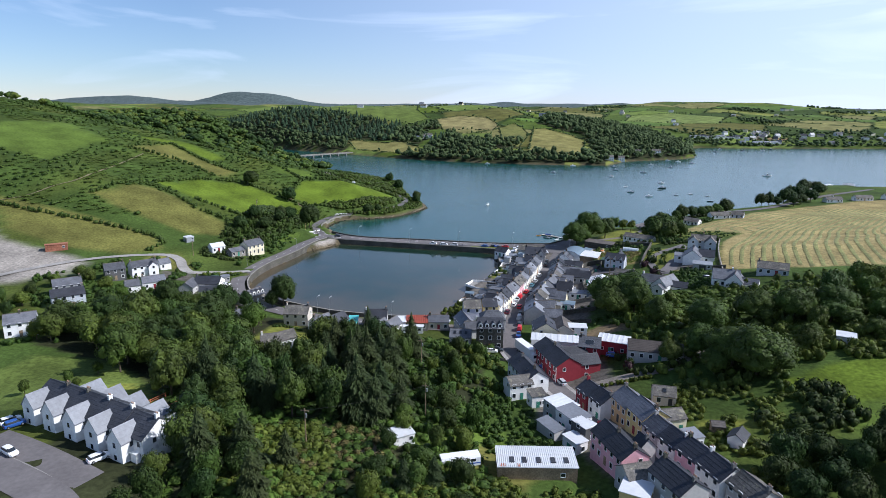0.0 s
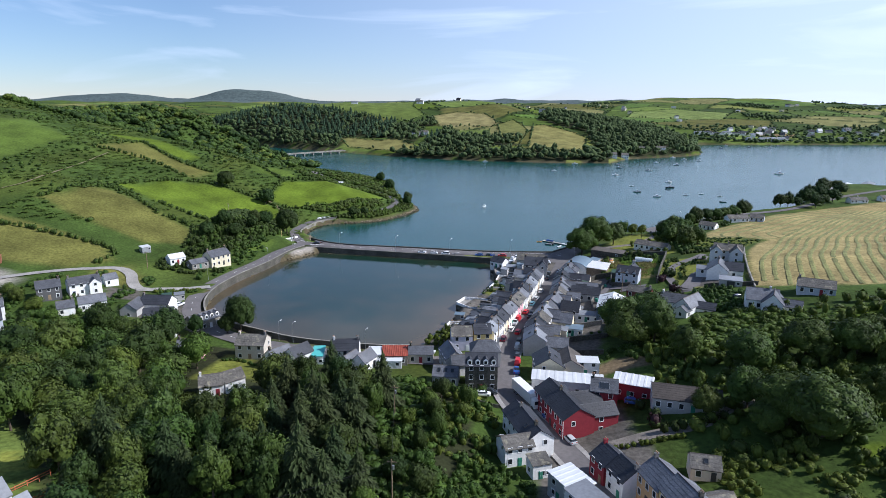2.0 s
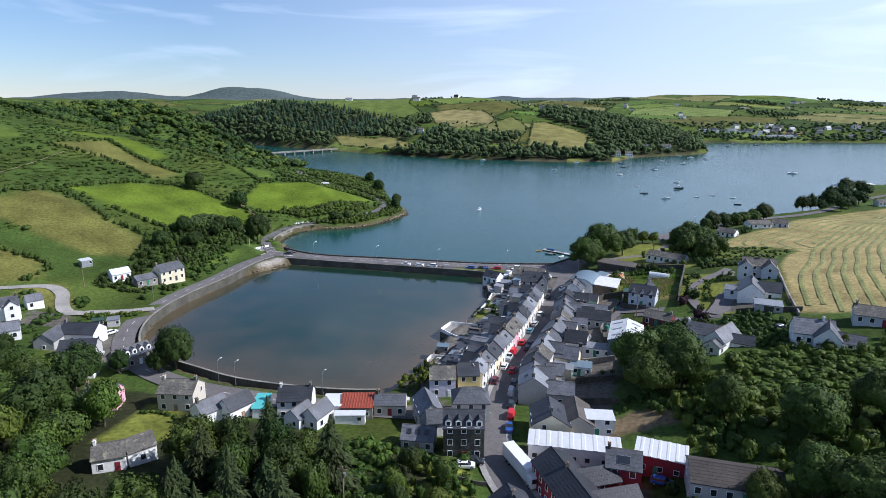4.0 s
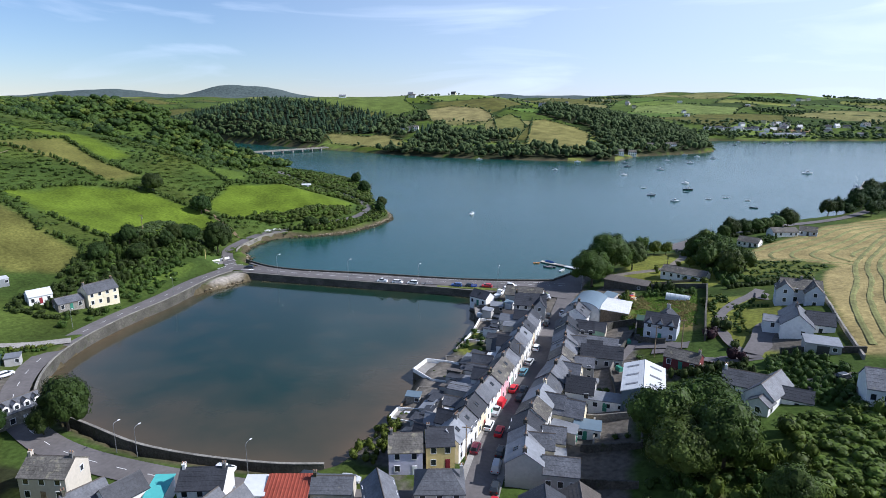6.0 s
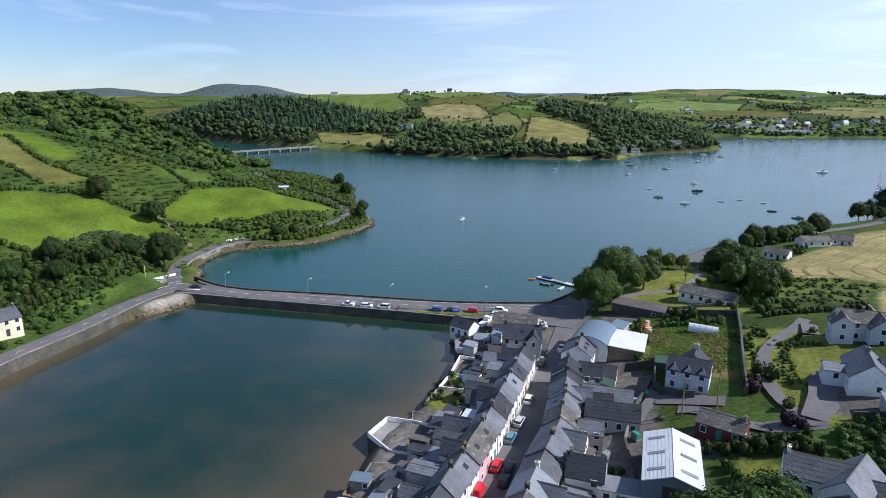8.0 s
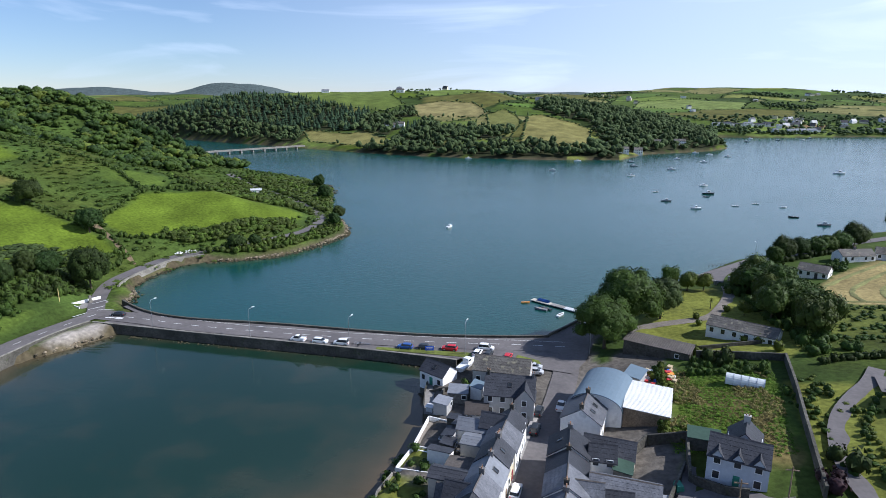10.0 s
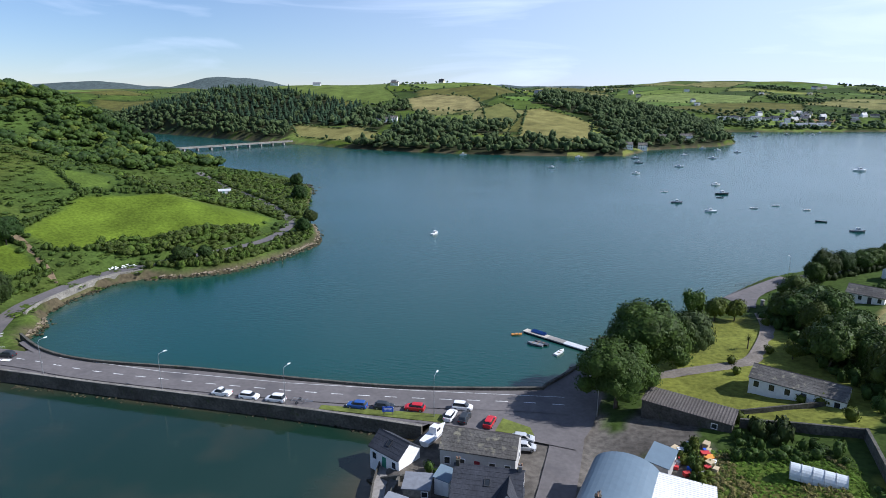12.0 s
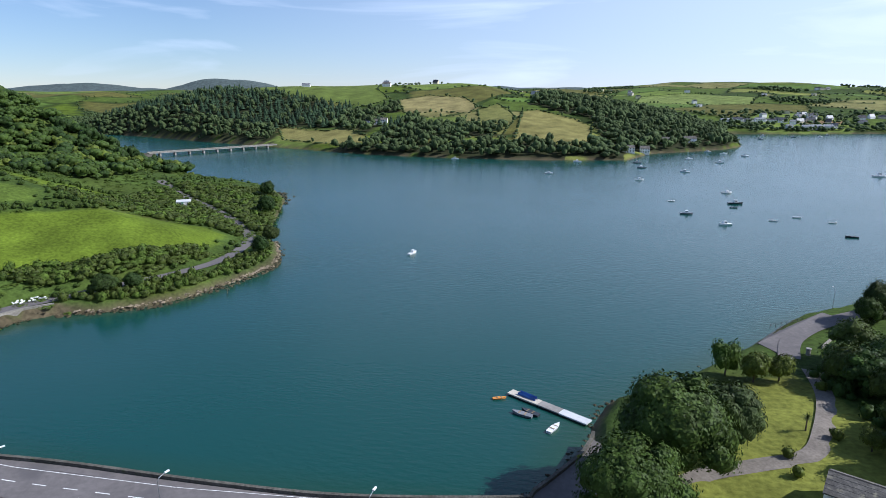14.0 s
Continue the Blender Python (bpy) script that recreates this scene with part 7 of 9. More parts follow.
far_hedges = [(x, y, g.uniform(2.6, 5.2), g.uniform(2, 5.5)) for x, y in zip(cx[line], cy[line])]
far_hedges += [(x, y, g.uniform(5, 8), g.uniform(6, 10)) for x, y in zip(cx[clump], cy[clump])]
for poly in [p for _, _, p in COVERS[NECK + 1:]]:
    ring = np.concatenate([np.linspace(a, c, max(2, int(math.dist(a, c) / 7.5)), endpoint=False) for a, c in zip(poly, poly[1:] + poly[:1])])
    far_hedges += [(x, y, g.uniform(1.8, 3.6) + (3 if g.random() < 0.14 else 0), g.uniform(1.2, 2.8) + (4 if g.random() < 0.10 else 0)) for x, y in ring]
shore_trees = [(x, y, g.uniform(4, 7), g.uniform(5, 9)) for x, y in zip(np.interp(np.linspace(0, 1, 150), np.linspace(0, 1, 6), [215, 235, 262, 400, 700, 1200]) + far_rng.uniform(-5, 5, 150), np.interp(np.linspace(0, 1, 150), np.linspace(0, 1, 6), [1090, 1200, 1335, 1350, 1420, 1490]) + far_rng.uniform(4, 40, 150))]
shore_line = road_path([(228, 1100), (222, 1150), (264, 1324), (362, 1341), (516, 1380), (900, 1453), (1100, 1480)], 7.0)
shore_trees += [(x + g.uniform(-4, 4), y + g.uniform(3, 14), g.uniform(4, 7), g.uniform(4, 9)) for x, y in shore_line if waves(x, y, 120, 19) > -0.55]
shore_trees += [(x, y, g.uniform(4, 8), g.uniform(4, 9)) for x, y in scatter([(262, 1340), (362, 1348), (516, 1387), (900, 1460), (1100, 1500), (1100, 1640), (520, 1540), (300, 1500), (200, 1440), (220, 1330)], 12, 43, 1200, clear=False) if waves(x, y, 90, 7) > -0.3]
thicket("far_wood", woods, LEAF_FAR, "dense rounded broadleaf wood on the far shore", "wood", FAR_CROWNS, seed=12)
thicket("far_wood", far_firs, LEAF_FAR_FIR, "dark conifer plantation on the far bluff", "wood", FAR_FIRS, seed=14)
thicket("far_hedges", far_hedges + shore_trees, LEAF_FAR, "tree-lined hedges between the far fields", "hedge", FAR_TUFTS, seed=13)


# ---- hay in rows ----
b = Build()
for k in range(-13, 36):
    o = 4.3 * k
    if k >= 0:
        pts = [(73 + o, 254), (75.5 + o, 264), (84 + o, 295), (99 + o, 329), (111.5 + o, 360), (127 + o, 388), (159 + o, 441), (199 + o, 494)]
    elif k == -1:
        pts = [(80, 378.6), (88, 377), (98, 374.5), (106, 368), (112, 362)]
    else:
        o = -k - 2
        pts = [(81 + 8.4 * o, 380 - 4.2 * o), (81 + 8 * o, 388 - 3.6 * o), (87 + 6.4 * o, 399 - 4.1 * o), (98 + 5 * o, 411 - 4.5 * o), (121 + 4 * o, 434 - 4.3 * o), (145 + 4 * o, 466 - 4.3 * o), (192 + 4 * o, 498 - 4.3 * o), (300 + 4 * o, 545 - 4.3 * o)]
    p = road_path(pts, 4.0)
    p = p + np.stack([0.22 * np.sin(p[:, 1] / 17 + k), 0 * p[:, 0]], 1)
    ok = within(COVERS[8][2], p[:, 0], p[:, 1])
    if k < -1:
        ok &= p[:, 1] > np.interp(p[:, 0], [87, 99, 111.5, 127, 159, 199, 260], [305, 329, 360, 388, 441, 494, 560]) + 3
    z = land(p[:, 0], p[:, 1])
    t = np.gradient(p, axis=0)
    t /= np.hypot(t[:, 0], t[:, 1])[:, None]
    n = np.stack([-t[:, 1], t[:, 0]], 1)
    for i in range(len(p) - 1):
        if ok[i] and ok[i + 1]:
            w = 0.95
            q = [(*(p[j] + n[j] * s * w), z[j] + (0.16 if s == 0 else 0.03)) for j in (i, i + 1) for s in (-1, 0, 1)]
            b.add(q, [(0, 3, 4, 1), (1, 4, 5, 2)])
SWATH = material("swath", (0.185, 0.185, 0.062), 0.95, grain=0.3, scale=0.8, tint=0, bump=0.4)
tagged(new("hay_swath", b.mesh("hay_swath", SWATH)), "curved rows of cut hay drying on the field", "hay", kind="stuff")

# drives
def drive(points, half, mat, label):
    p = road_path(points, 1.5)
    z = land(p[:, 0], p[:, 1])
    ribbon("driveway", p, z, half, mat, 0.14, label, "driveway")


GRASS_MAT = material("verge_grass", (0.13, 0.155, 0.03), 0.95, grain=0.25, scale=1.2, tint=0.03, bump=0.4)
# ---- garden terraces and walls along the lagoon ----
def straight(*corners):
    """A line with sharp corners."""
    p = [corners[0]]
    for a, c in zip(corners, corners[1:]):
        a, c = Vector(a), Vector(c)
        d = (c - a).normalized() * 0.02
        p += [tuple(a + d), tuple(c - d)]
    return np.array(p[1:])


def terrace_yard(corners, top, floor_z, wall_mat, floor_mat, label, parapet=0.9, thick=0.22):
    """A raised yard on a wall rising from the water: its paving, and a parapet along the given sides."""
    ob = thing("terrace_yard", Matrix.Translation((0, 0, 0)), label, "yard", "yards above the lagoon", "structure")
    n = len(corners)
    part("paving", Build().add([(x, y, floor_z) for x, y in corners] + [(x, y, -1.5) for x, y in corners], [tuple(range(n))] + [(i, n + i, n + (i + 1) % n, (i + 1) % n) for i in range(n)]), ob, floor_mat)
    for a, c in zip(corners, corners[1:]):
        d = Vector((c[0] - a[0], c[1] - a[1], 0))
        m = Matrix.Translation((a[0], a[1], floor_z)) @ Matrix.Rotation(math.atan2(d.y, d.x), 4, "Z")
        part("parapet", Build().box(-thick / 2, -thick / 2, 0.003, d.length + thick / 2, thick / 2, top - floor_z), ob, wall_mat, at=m)
        part("wall", Build().box(-thick / 2 - 0.02, -thick / 2 - 0.02, -3.5, d.length + thick / 2 + 0.02, thick / 2 + 0.02, -0.003), ob, STONE, "weed-dark foot of the wall", at=m)
    return ob


terrace_yard([(-22, 251), (-31.2, 252.1), (-37.3, 257.4), (-35.2, 264.4), (-29, 264), (-21, 262)], 3.0, 1.9, WHITE, CONCRETE, "white-walled concrete yard standing in the lagoon")
terrace_yard([(-21.5, 264.3), (-29.6, 264.4), (-30.4, 268.4), (-23.2, 267.7)], 2.6, 1.8, STONE_PALE, CONCRETE, "pale walled back yard with clutter")
terrace_yard([(-22, 243.6), (-34, 243.7), (-33.6, 247.8), (-22, 249.6)], 2.6, 1.7, STONE_PALE, CONCRETE, "narrow walled back yard above the water")
terrace_yard([(-27, 237.4), (-35.8, 237.6), (-35.2, 242.2), (-26, 242.6)], 2.4, 1.7, TIMBER, GRAVEL, "gravel garden behind a timber fence")
terrace_yard([(-28, 230), (-36.9, 231.5), (-36.1, 236.4), (-28, 236.8)], 2.7, 1.8, WHITE, CONCRETE, "white-walled patio with garden chairs")
terrace_yard([(-18, 269.4), (-28.0, 269.2), (-28.6, 275), (-27.4, 280.6), (-18, 279)], 2.3, 1.6, STONE_PALE, GRASS_MAT, "lawn garden with flowers above the lagoon")
terrace_yard([(-17, 281), (-27.1, 281.5), (-25.9, 288), (-17, 286.6)], 2.6, 1.7, WHITE, GRASS_MAT, "green garden behind a white lagoon wall")
terrace_yard([(-16, 288.6), (-25.7, 288.6), (-25.0, 300.1), (-16, 298)], 2.8, 1.8, WHITE, GRAVEL, "sandy yard behind a white lagoon wall")
terrace_yard([(-16, 301), (-26.5, 301.5), (-28.5, 312), (-29, 318), (-20, 314)], 2.4, 1.7, STONE, CONCRETE, "grey yard with dark stone walls")
slab_shed(-33.2, 240.6, 0, 3.4, 2.4, 1.6, STONE_PALE, ROOF_BLUE, "small lean-to with blue sheet roof", fall=0.2)
rg_ = random.Random(51)
for k in range(16):
    x, y = rg_.choice([(-33, 257), (-30, 259), (-26, 266.5), (-29, 246), (-33, 233.5), (-31, 234.5), (-22, 292), (-21, 296), (-24, 306), (-27, 255)])
    x, y = x + rg_.uniform(-1.6, 1.6), y + rg_.uniform(-1.2, 1.2)
    s = rg_.uniform(0.3, 0.6)
    ob = thing("garden_table" if k % 3 == 0 else "planter", Matrix.Translation((x, y, 1.85)) @ spin(rg_.uniform(0, 90)), "weathered garden table in a back yard" if k % 3 == 0 else "stone planter standing in a back yard", "table" if k % 3 == 0 else "planter", "yard furniture")
    if k % 3 == 0:
        part("tabletop", Build().box(-0.7, -0.45, 0.7, 0.7, 0.45, 0.76), ob, ROOF_WHITE)
        for u in (-0.6, 0.6):
            for v in (-0.35, 0.35):
                part("leg", Build().box(u - 0.04, v - 0.04, 0, u + 0.04, v + 0.04, 0.697), ob, TIMBER)
    else:
        part("trough", Build().box(-s, -s * 0.6, 0, s, s * 0.6, s), ob, STONE_PALE)
        part("plants", Build().add(*ball(0, 0, s, s * 0.7, 0.8)), ob, LEAF_MID)

# ---- back yards behind the east row ----
for line, tall, mat, words in (
        (((10.9, 285.1), (17.3, 293.4), (24.2, 293.0)), 2.2, STONE, "high dark stone wall behind the store"), (((24.2, 293.0), (22.5, 281)), 2.2, STONE, "dark stone yard wall"),
        (((22.5, 281), (26.9, 277.1), (30, 276)), 1.6, STONE, "stone wall of the paved yard"), (((16.9, 271.5), (22.4, 284.8)), 1.6, STONE, "stone wall beside a back lane"),
        (((14.3, 260.4), (16.9, 271.5)), 1.6, STONE_PALE, "pale wall beside a back lane"), (((14.3, 260.4), (14.9, 242)), 1.8, STONE, "dark wall beside the metal shed"),
        (((1.6, 239.3), (9.4, 238), (17.1, 237.3)), 1.7, STONE_PALE, "rendered garden wall behind the row"), (((9.4, 238), (8.6, 226)), 1.4, STONE_PALE, "low garden wall behind the row"),
        (((6, 226), (18, 225)), 1.5, STONE, "dark garden wall behind the row"), (((18, 225), (19.5, 238)), 1.5, STONE, "dark wall below the large trees"), (((4, 214), (16, 212)), 1.5, STONE, "stone wall behind the row"),
        (((18.4, 340.4), (32.8, 337.7), (54.2, 342.0)), 1.0, STONE, "long dark wall under the bungalow lawn"), (((6, 292), (14, 291)), 1.6, STONE, "stone wall of a back yard"), (((-30.6, 314.6), (-24, 311.8), (-17.6, 313.2)), 1.2, STONE, "low dark wall of the waterside yard"), (((-24, 311.8), (-24.4, 306)), 1.1, STONE, "dark wall between two back yards"), (((-17.6, 313.2), (-14.6, 316)), 1.4, STONE, "dark wall beside the hall"), (((8, 271), (16, 270)), 1.6, STONE, "stone wall of a back yard")):
    p = straight(*line)
    z = land(p[:, 0], p[:, 1])
    wall_line("garden_wall", p, z - 0.8, z + tall, 0.4, mat, words)
drive([(22.5, 277.2), (35.5, 273.2)], 2.6, TARMAC, "paved yard before the grey house")
drive([(17.5, 268), (22, 277), (24, 285)], 1.8, TARMAC, "narrow back lane between stone walls")
drive([(50, 262), (54, 270), (58, 279), (66, 281)], 4.2, TARMAC, "wide grey forecourt of the white house")
slab_shed(26.6, 291.2, -10, 5.2, 3.4, 2.2, STONE, ROOF_GREEN, "low shed with dark green roof beside the meadow", fall=0.4)
slab_shed(12.4, 283.5, 80, 3.6, 3.0, 2.4, STONE_PALE, ROOF_GREEN, "small yard shed with a green roof", fall=0.4)
slab_shed(7.6, 232.5, -5, 5.6, 3.6, 2.5, WHITE, ROOF_BLUE, "low lean-to with pale blue roof", "extension", "extension", 0.4)
for x, y, c in ((16.6, 262, "green"), (10.5, 256.5, "grey"), (17, 240, "grey"), (9.6, 252, "green"), (18, 276, "grey"), (20.5, 279, "green")):
    ob = thing("oil_tank", Matrix.Translation((x, y, height(x, y))) @ spin(x * 40), f"{c} plastic heating oil tank in a back yard", "oil tank", "oil tanks")
    part("plinth", Build().box(-0.9, -0.6, 0, 0.9, 0.6, 0.3), ob, CONCRETE)
    part("tank", Build().prism([(-0.55, 0.303), (0.55, 0.303), (0.6, 0.9), (0.45, 1.45), (-0.45, 1.45), (-0.6, 0.9)], -0.85, 0.85), ob, GREEN_PAINT if c == "green" else ROOF_GREY)

# ---- walls and hedges of the gardens to the east ----
def ground_wall(line, tall, thick, mat, label, coping=None):
    p = road_path(line, 2.0)
    z = land(p[:, 0], p[:, 1])
    return wall_line("garden_wall", p, z - 0.8, z + tall, thick, mat, label, coping=coping)


ground_wall([(51.5, 328), (47.6, 310), (43.4, 292), (39.9, 275)], 2.0, 0.5, STONE, "high dark rubble wall between the gardens")
ground_wall([(33.6, 333), (42, 331), (51.5, 328)], 1.8, 0.5, STONE, "high dark rubble wall below the lawn")
ground_wall([(54.5, 262.5), (63, 261.2), (72, 259.6)], 1.6, 0.4, STONE, "dark stone wall beside the lane")
ground_wall([(70, 256), (76, 290), (87, 334)], 1.1, 0.5, STONE_PALE, "field wall along the hay meadow")
ground_wall([(66, 419), (72, 426.5), (79, 431.2)], 0.9, 0.3, STONE_PALE, "low pale wall along the harbour road")
ground_wall([(-12, 176), (-20, 175), (-26, 178)], 1.0, 0.3, STONE, "low wall of the village green")

drive([(20, 353), (26, 357), (35, 360), (43, 363), (48, 371), (54, 386), (57.5, 403)], 1.7, GRAVEL, "pale gravel drive across the lawn")
drive([(49, 261), (46.4, 269), (45.9, 280), (47.6, 289), (51.5, 298), (57, 306), (62, 312), (67, 320)], 2.2, TARMAC, "curving dark drive between flower beds")
drive([(64, 306), (66.6, 315)], 3.0, TARMAC, "dark forecourt of the pale blue house")
drive([(26, 272), (31, 270), (40, 262), (50, 262)], 2.2, TARMAC, "tarmac lane to the upper houses")
drive([(14, 160), (24, 163), (34, 165), (44, 172), (52, 178)], 1.6, GRAVEL, "pale lane beside the long hall")
drive([(52, 240), (58, 246), (66, 247), (74, 244)], 2.6, TARMAC, "parking apron beside the white house")
drive([(-128, 92), (-112, 83.4), (-98, 79), (-82, 74), (-74, 68)], 3.4, TARMAC, "grey estate road in front of the white houses")
drive([(-110.5, 89.6), (-96, 85.4), (-80, 80.4)], 3.0, TARMAC, "dark parking bays along the estate houses")
drive([(-118, 87.6), (-104, 83.8), (-88, 79.2), (-76, 74)], 0.6, CONCRETE, "pale kerbed footpath along the estate road")
for k, (x, y, a) in enumerate(((-92, 114, -17), (-86, 112, -17), (-80, 108, -17))):
    z = height(x, y)
    f = thing("garden_fence", Matrix.Translation((x, y, z)) @ spin(70), "red-brown timber rail fence between back gardens", "fence", "back garden fences")
    for q in range(5):
        part("post", Build().box(-4 + 2 * q - 0.06, -0.06, -0.4, -4 + 2 * q + 0.06, 0.06, 1.15), f, RED_FENCE)
    for q in (0.45, 0.95):
        part("rail", Build().box(-4, -0.10, q, 4, -0.065, q + 0.14), f, RED_FENCE)

# ---- vehicles ----
PAINTS = {k: material("car_" + k, c, 0.3, grain=0.03, tint=0.04, spec=0.5, bump=0) for k, c in (("white", (0.78, 0.78, 0.77)), ("red", (0.52, 0.02, 0.03)), ("blue", (0.03, 0.09, 0.30)), ("black", (0.03, 0.035, 0.04)), ("silver", (0.48, 0.49, 0.50)), ("maroon", (0.10, 0.015, 0.03)), ("teal", (0.10, 0.22, 0.28)))}
LAMP_GLASS = material("lamp_glass", (0.7, 0.7, 0.66), 0.15, spec=0.6, bump=0)
LAMP_RED = material("lamp_red", (0.4, 0.02, 0.02), 0.2, bump=0)
WHEEL = Build().tube((0, -0.11, 0), (0, 0.11, 0), 0.31, sides=14).mesh("tyre", TYRE)
RIM = Build().tube((0, -0.12, 0), (0, 0.12, 0), 0.19, sides=10).mesh("rim", STEEL)
CARS = {}


def car_shape(colour, shape):
    """Body, glasshouse and roof of a car 4.2 m long, lying along x with its nose to +x."""
    tall = {"hatch": 1.48, "suv": 1.70, "van": 1.95, "pickup": 1.70}[shape]
    b = Build()
    def loft(rows):
        v, f = [], []
        for z, x0, x1, w in rows:
            c = 0.18
            v += [(x0, -w + c, z), (x0 + c, -w, z), (x1 - c * 1.6, -w, z), (x1, -w + c * 1.6, z), (x1, w - c * 1.6, z), (x1 - c * 1.6, w, z), (x0 + c, w, z), (x0, w - c, z)]
        for r in range(len(rows) - 1):
            f += [(8 * r + k, 8 * r + (k + 1) % 8, 8 * r + 8 + (k + 1) % 8, 8 * r + 8 + k) for k in range(8)]
        f += [tuple(range(7, -1, -1)), tuple(range(8 * len(rows) - 8, 8 * len(rows)))]
        return v, f
    b.add(*loft([(0.22, -2.05, 2.05, 0.80), (0.45, -2.12, 2.12, 0.87), (0.78, -2.08, 2.05, 0.87), (0.95, -2.02, 1.55, 0.82)]))
    back, nose = {"hatch": (-1.75, 0.75), "suv": (-1.85, 0.8), "van": (-2.0, 1.1), "pickup": (-0.5, 0.9)}[shape]
    g = Build().add(*loft([(0.93, back - 0.12, nose + 0.5, 0.78), (tall - 0.06, back + 0.18, nose - 0.15, 0.64)]))
    r = Build().add(*loft([(tall - 0.08, back + 0.14, nose - 0.12, 0.66), (tall, back + 0.30, nose - 0.30, 0.58)]))
    mat = PAINTS[colour]
    return b.mesh("body", mat), g.mesh("window_glass", mat if shape == "van" else GLASS), r.mesh("roof", mat)


def car(x, y, yaw, colour, shape="hatch", z=None, size=1.0):
    if (colour, shape) in CARS:
        ob = copy_thing(CARS[colour, shape], Matrix.Identity(4))
    else:
        ob = thing("car", Matrix.Identity(4), f"parked {colour} {'hatchback car' if shape == 'hatch' else shape + ' vehicle'} with dark windows", "car", "parked cars")
        body, glass, roof = car_shape(colour, shape)
        part("body", body, ob)
        part("window_glass", glass, ob)
        part("roof", roof, ob)
        for u in (-1.3, 1.32):
            for v in (-0.78, 0.78):
                w = part("wheel", WHEEL, ob, at=Matrix.Translation((u, v, 0.31)))
                part("rim", RIM, w)
        for v in (-0.58, 0.58):
            part("headlight", Build().box(2.0, v - 0.16, 0.62, 2.1, v + 0.16, 0.76), ob, LAMP_GLASS)
            part("tail_light", Build().box(-2.12, v - 0.14, 0.68, -2.03, v + 0.14, 0.84), ob, LAMP_RED)
        if shape == "pickup":
            part("load_bed", Build().box(-2.05, -0.85, 0.9, -0.65, -0.75, 1.12).mesh("load_bed", PAINTS[colour]), ob)
            part("load_bed", Build().box(-2.05, 0.75, 0.9, -0.65, 0.85, 1.12).mesh("load_bed", PAINTS[colour]), ob)
        CARS[colour, shape] = ob
    ob.matrix_basis = Matrix.Translation((x, y, (height(x, y) + 0.22) if z is None else z)) @ spin(yaw) @ Matrix.Scale(size, 4)
    return ob


for x, y, a, c, s in ((-68.4, 333.0, 178, "white", "pickup"), (-62, 332.8, 0, "white", "hatch"), (-56, 332.7, 180, "white", "suv"), (-38.5, 333.4, 180, "blue", "hatch"), (-33, 333.9, 0, "black", "hatch"), (-26.8, 334.6, 180, "red", "hatch"), (-17.4, 336.6, 0, "white", "suv"), (-19.2, 332.9, 80, "white", "hatch"), (-16.3, 332.5, 82, "black", "hatch"), (-11.3, 331.9, 80, "red", "hatch"), (-4.6, 327.3, 0, "silver", "hatch"), (-4.2, 324.6, 0, "silver", "hatch"), (-130, 341, 184, "black", "hatch")):
    car(x, y, a, c, s, 2.80)
p, _, pz_ = ROADS["street"]
for x, y, c, s in ((-5.3, 277.8, "white", "hatch"), (-6.7, 267.4, "silver", "hatch"), (-8.0, 260.6, "teal", "hatch"), (-9.8, 250.4, "red", "hatch"), (-12, 242.1, "red", "van"), (-12.9, 238.1, "silver", "pickup"), (-13.7, 231.5, "white", "hatch"), (-11.2, 229.4, "red", "hatch"), (-15.4, 221.9, "maroon", "suv"), (-10.2, 221.5, "black", "hatch"), (-10.4, 216, "silver", "van"), (-9.4, 198, "blue", "pickup"), (-9.5, 204, "red", "van"), (-9.9, 209.5, "black", "hatch"), (0.5, 172.3, "blue", "van"), (5.6, 162.8, "silver", "hatch"), (-2.6, 305.8, "black", "hatch"), (-3.0, 298.4, "black", "suv"), (2.0, 308.7, "white", "pickup"), (15.8, 135.5, "red", "hatch"), (-7.4, 250, "black", "hatch"), (-7.9, 246, "black", "hatch")):
    i = ((p[:, 0] - x) ** 2 + (p[:, 1] - y) ** 2).argmin()
    i = min(max(i, 1), len(p) - 2)
    d = p[i + 1] - p[i - 1]
    car(x, y, math.degrees(math.atan2(d[1], d[0])), c, s, float(pz_[i]) + 0.17)
for x, y, a, c, s in ((-15.4, 182.9, 10, "black", "suv"), (-17, 180.5, 10, "white", "hatch"), (-83.1, 86.6, 60, "white", "hatch"), (-110.5, 94.6, 60, "blue", "hatch"), (-113, 96, 60, "white", "hatch"), (-100.7, 84.0, -20, "white", "hatch"), (62, 246, 30, "black", "suv"), (21, 178, -10, "blue", "hatch"), (-62.3, 204.6, 6, "white", "hatch"), (-45.1, 205.6, 2, "black", "hatch"), (-37.3, 206.2, 4, "silver", "hatch"), (-133, 216, 40, "silver", "hatch"), (-141, 232, 70, "white", "hatch")):
    car(x, y, a, c, s)

lorry = thing("lorry", Matrix.Translation((-5.6, 181.6, height(-5.6, 181.6) + 0.2)) @ spin(-58), "long white box lorry parked beside the pub", "lorry")
part("box_body", Build().box(-6, -1.25, 0.9, 4.2, 1.25, 3.7), lorry, PAINTS["white"])
part("cab", Build().prism([(-1.2, 0.5), (1.2, 0.5), (1.2, 2.6), (1.0, 2.9), (-1.0, 2.9), (-1.2, 2.6)], 4.5, 6.3), lorry, PAINTS["white"])
part("windscreen", Build().box(6.28, -1.0, 1.6, 6.36, 1.0, 2.5), lorry, GLASS)
for u in (-4.6, -3.4, 5.3):
    for v in (-1.05, 1.05):
        w = part("wheel", WHEEL, lorry, at=Matrix.Translation((u, v, 0.45)) @ Matrix.Scale(1.45, 4))
        part("rim", RIM, w)
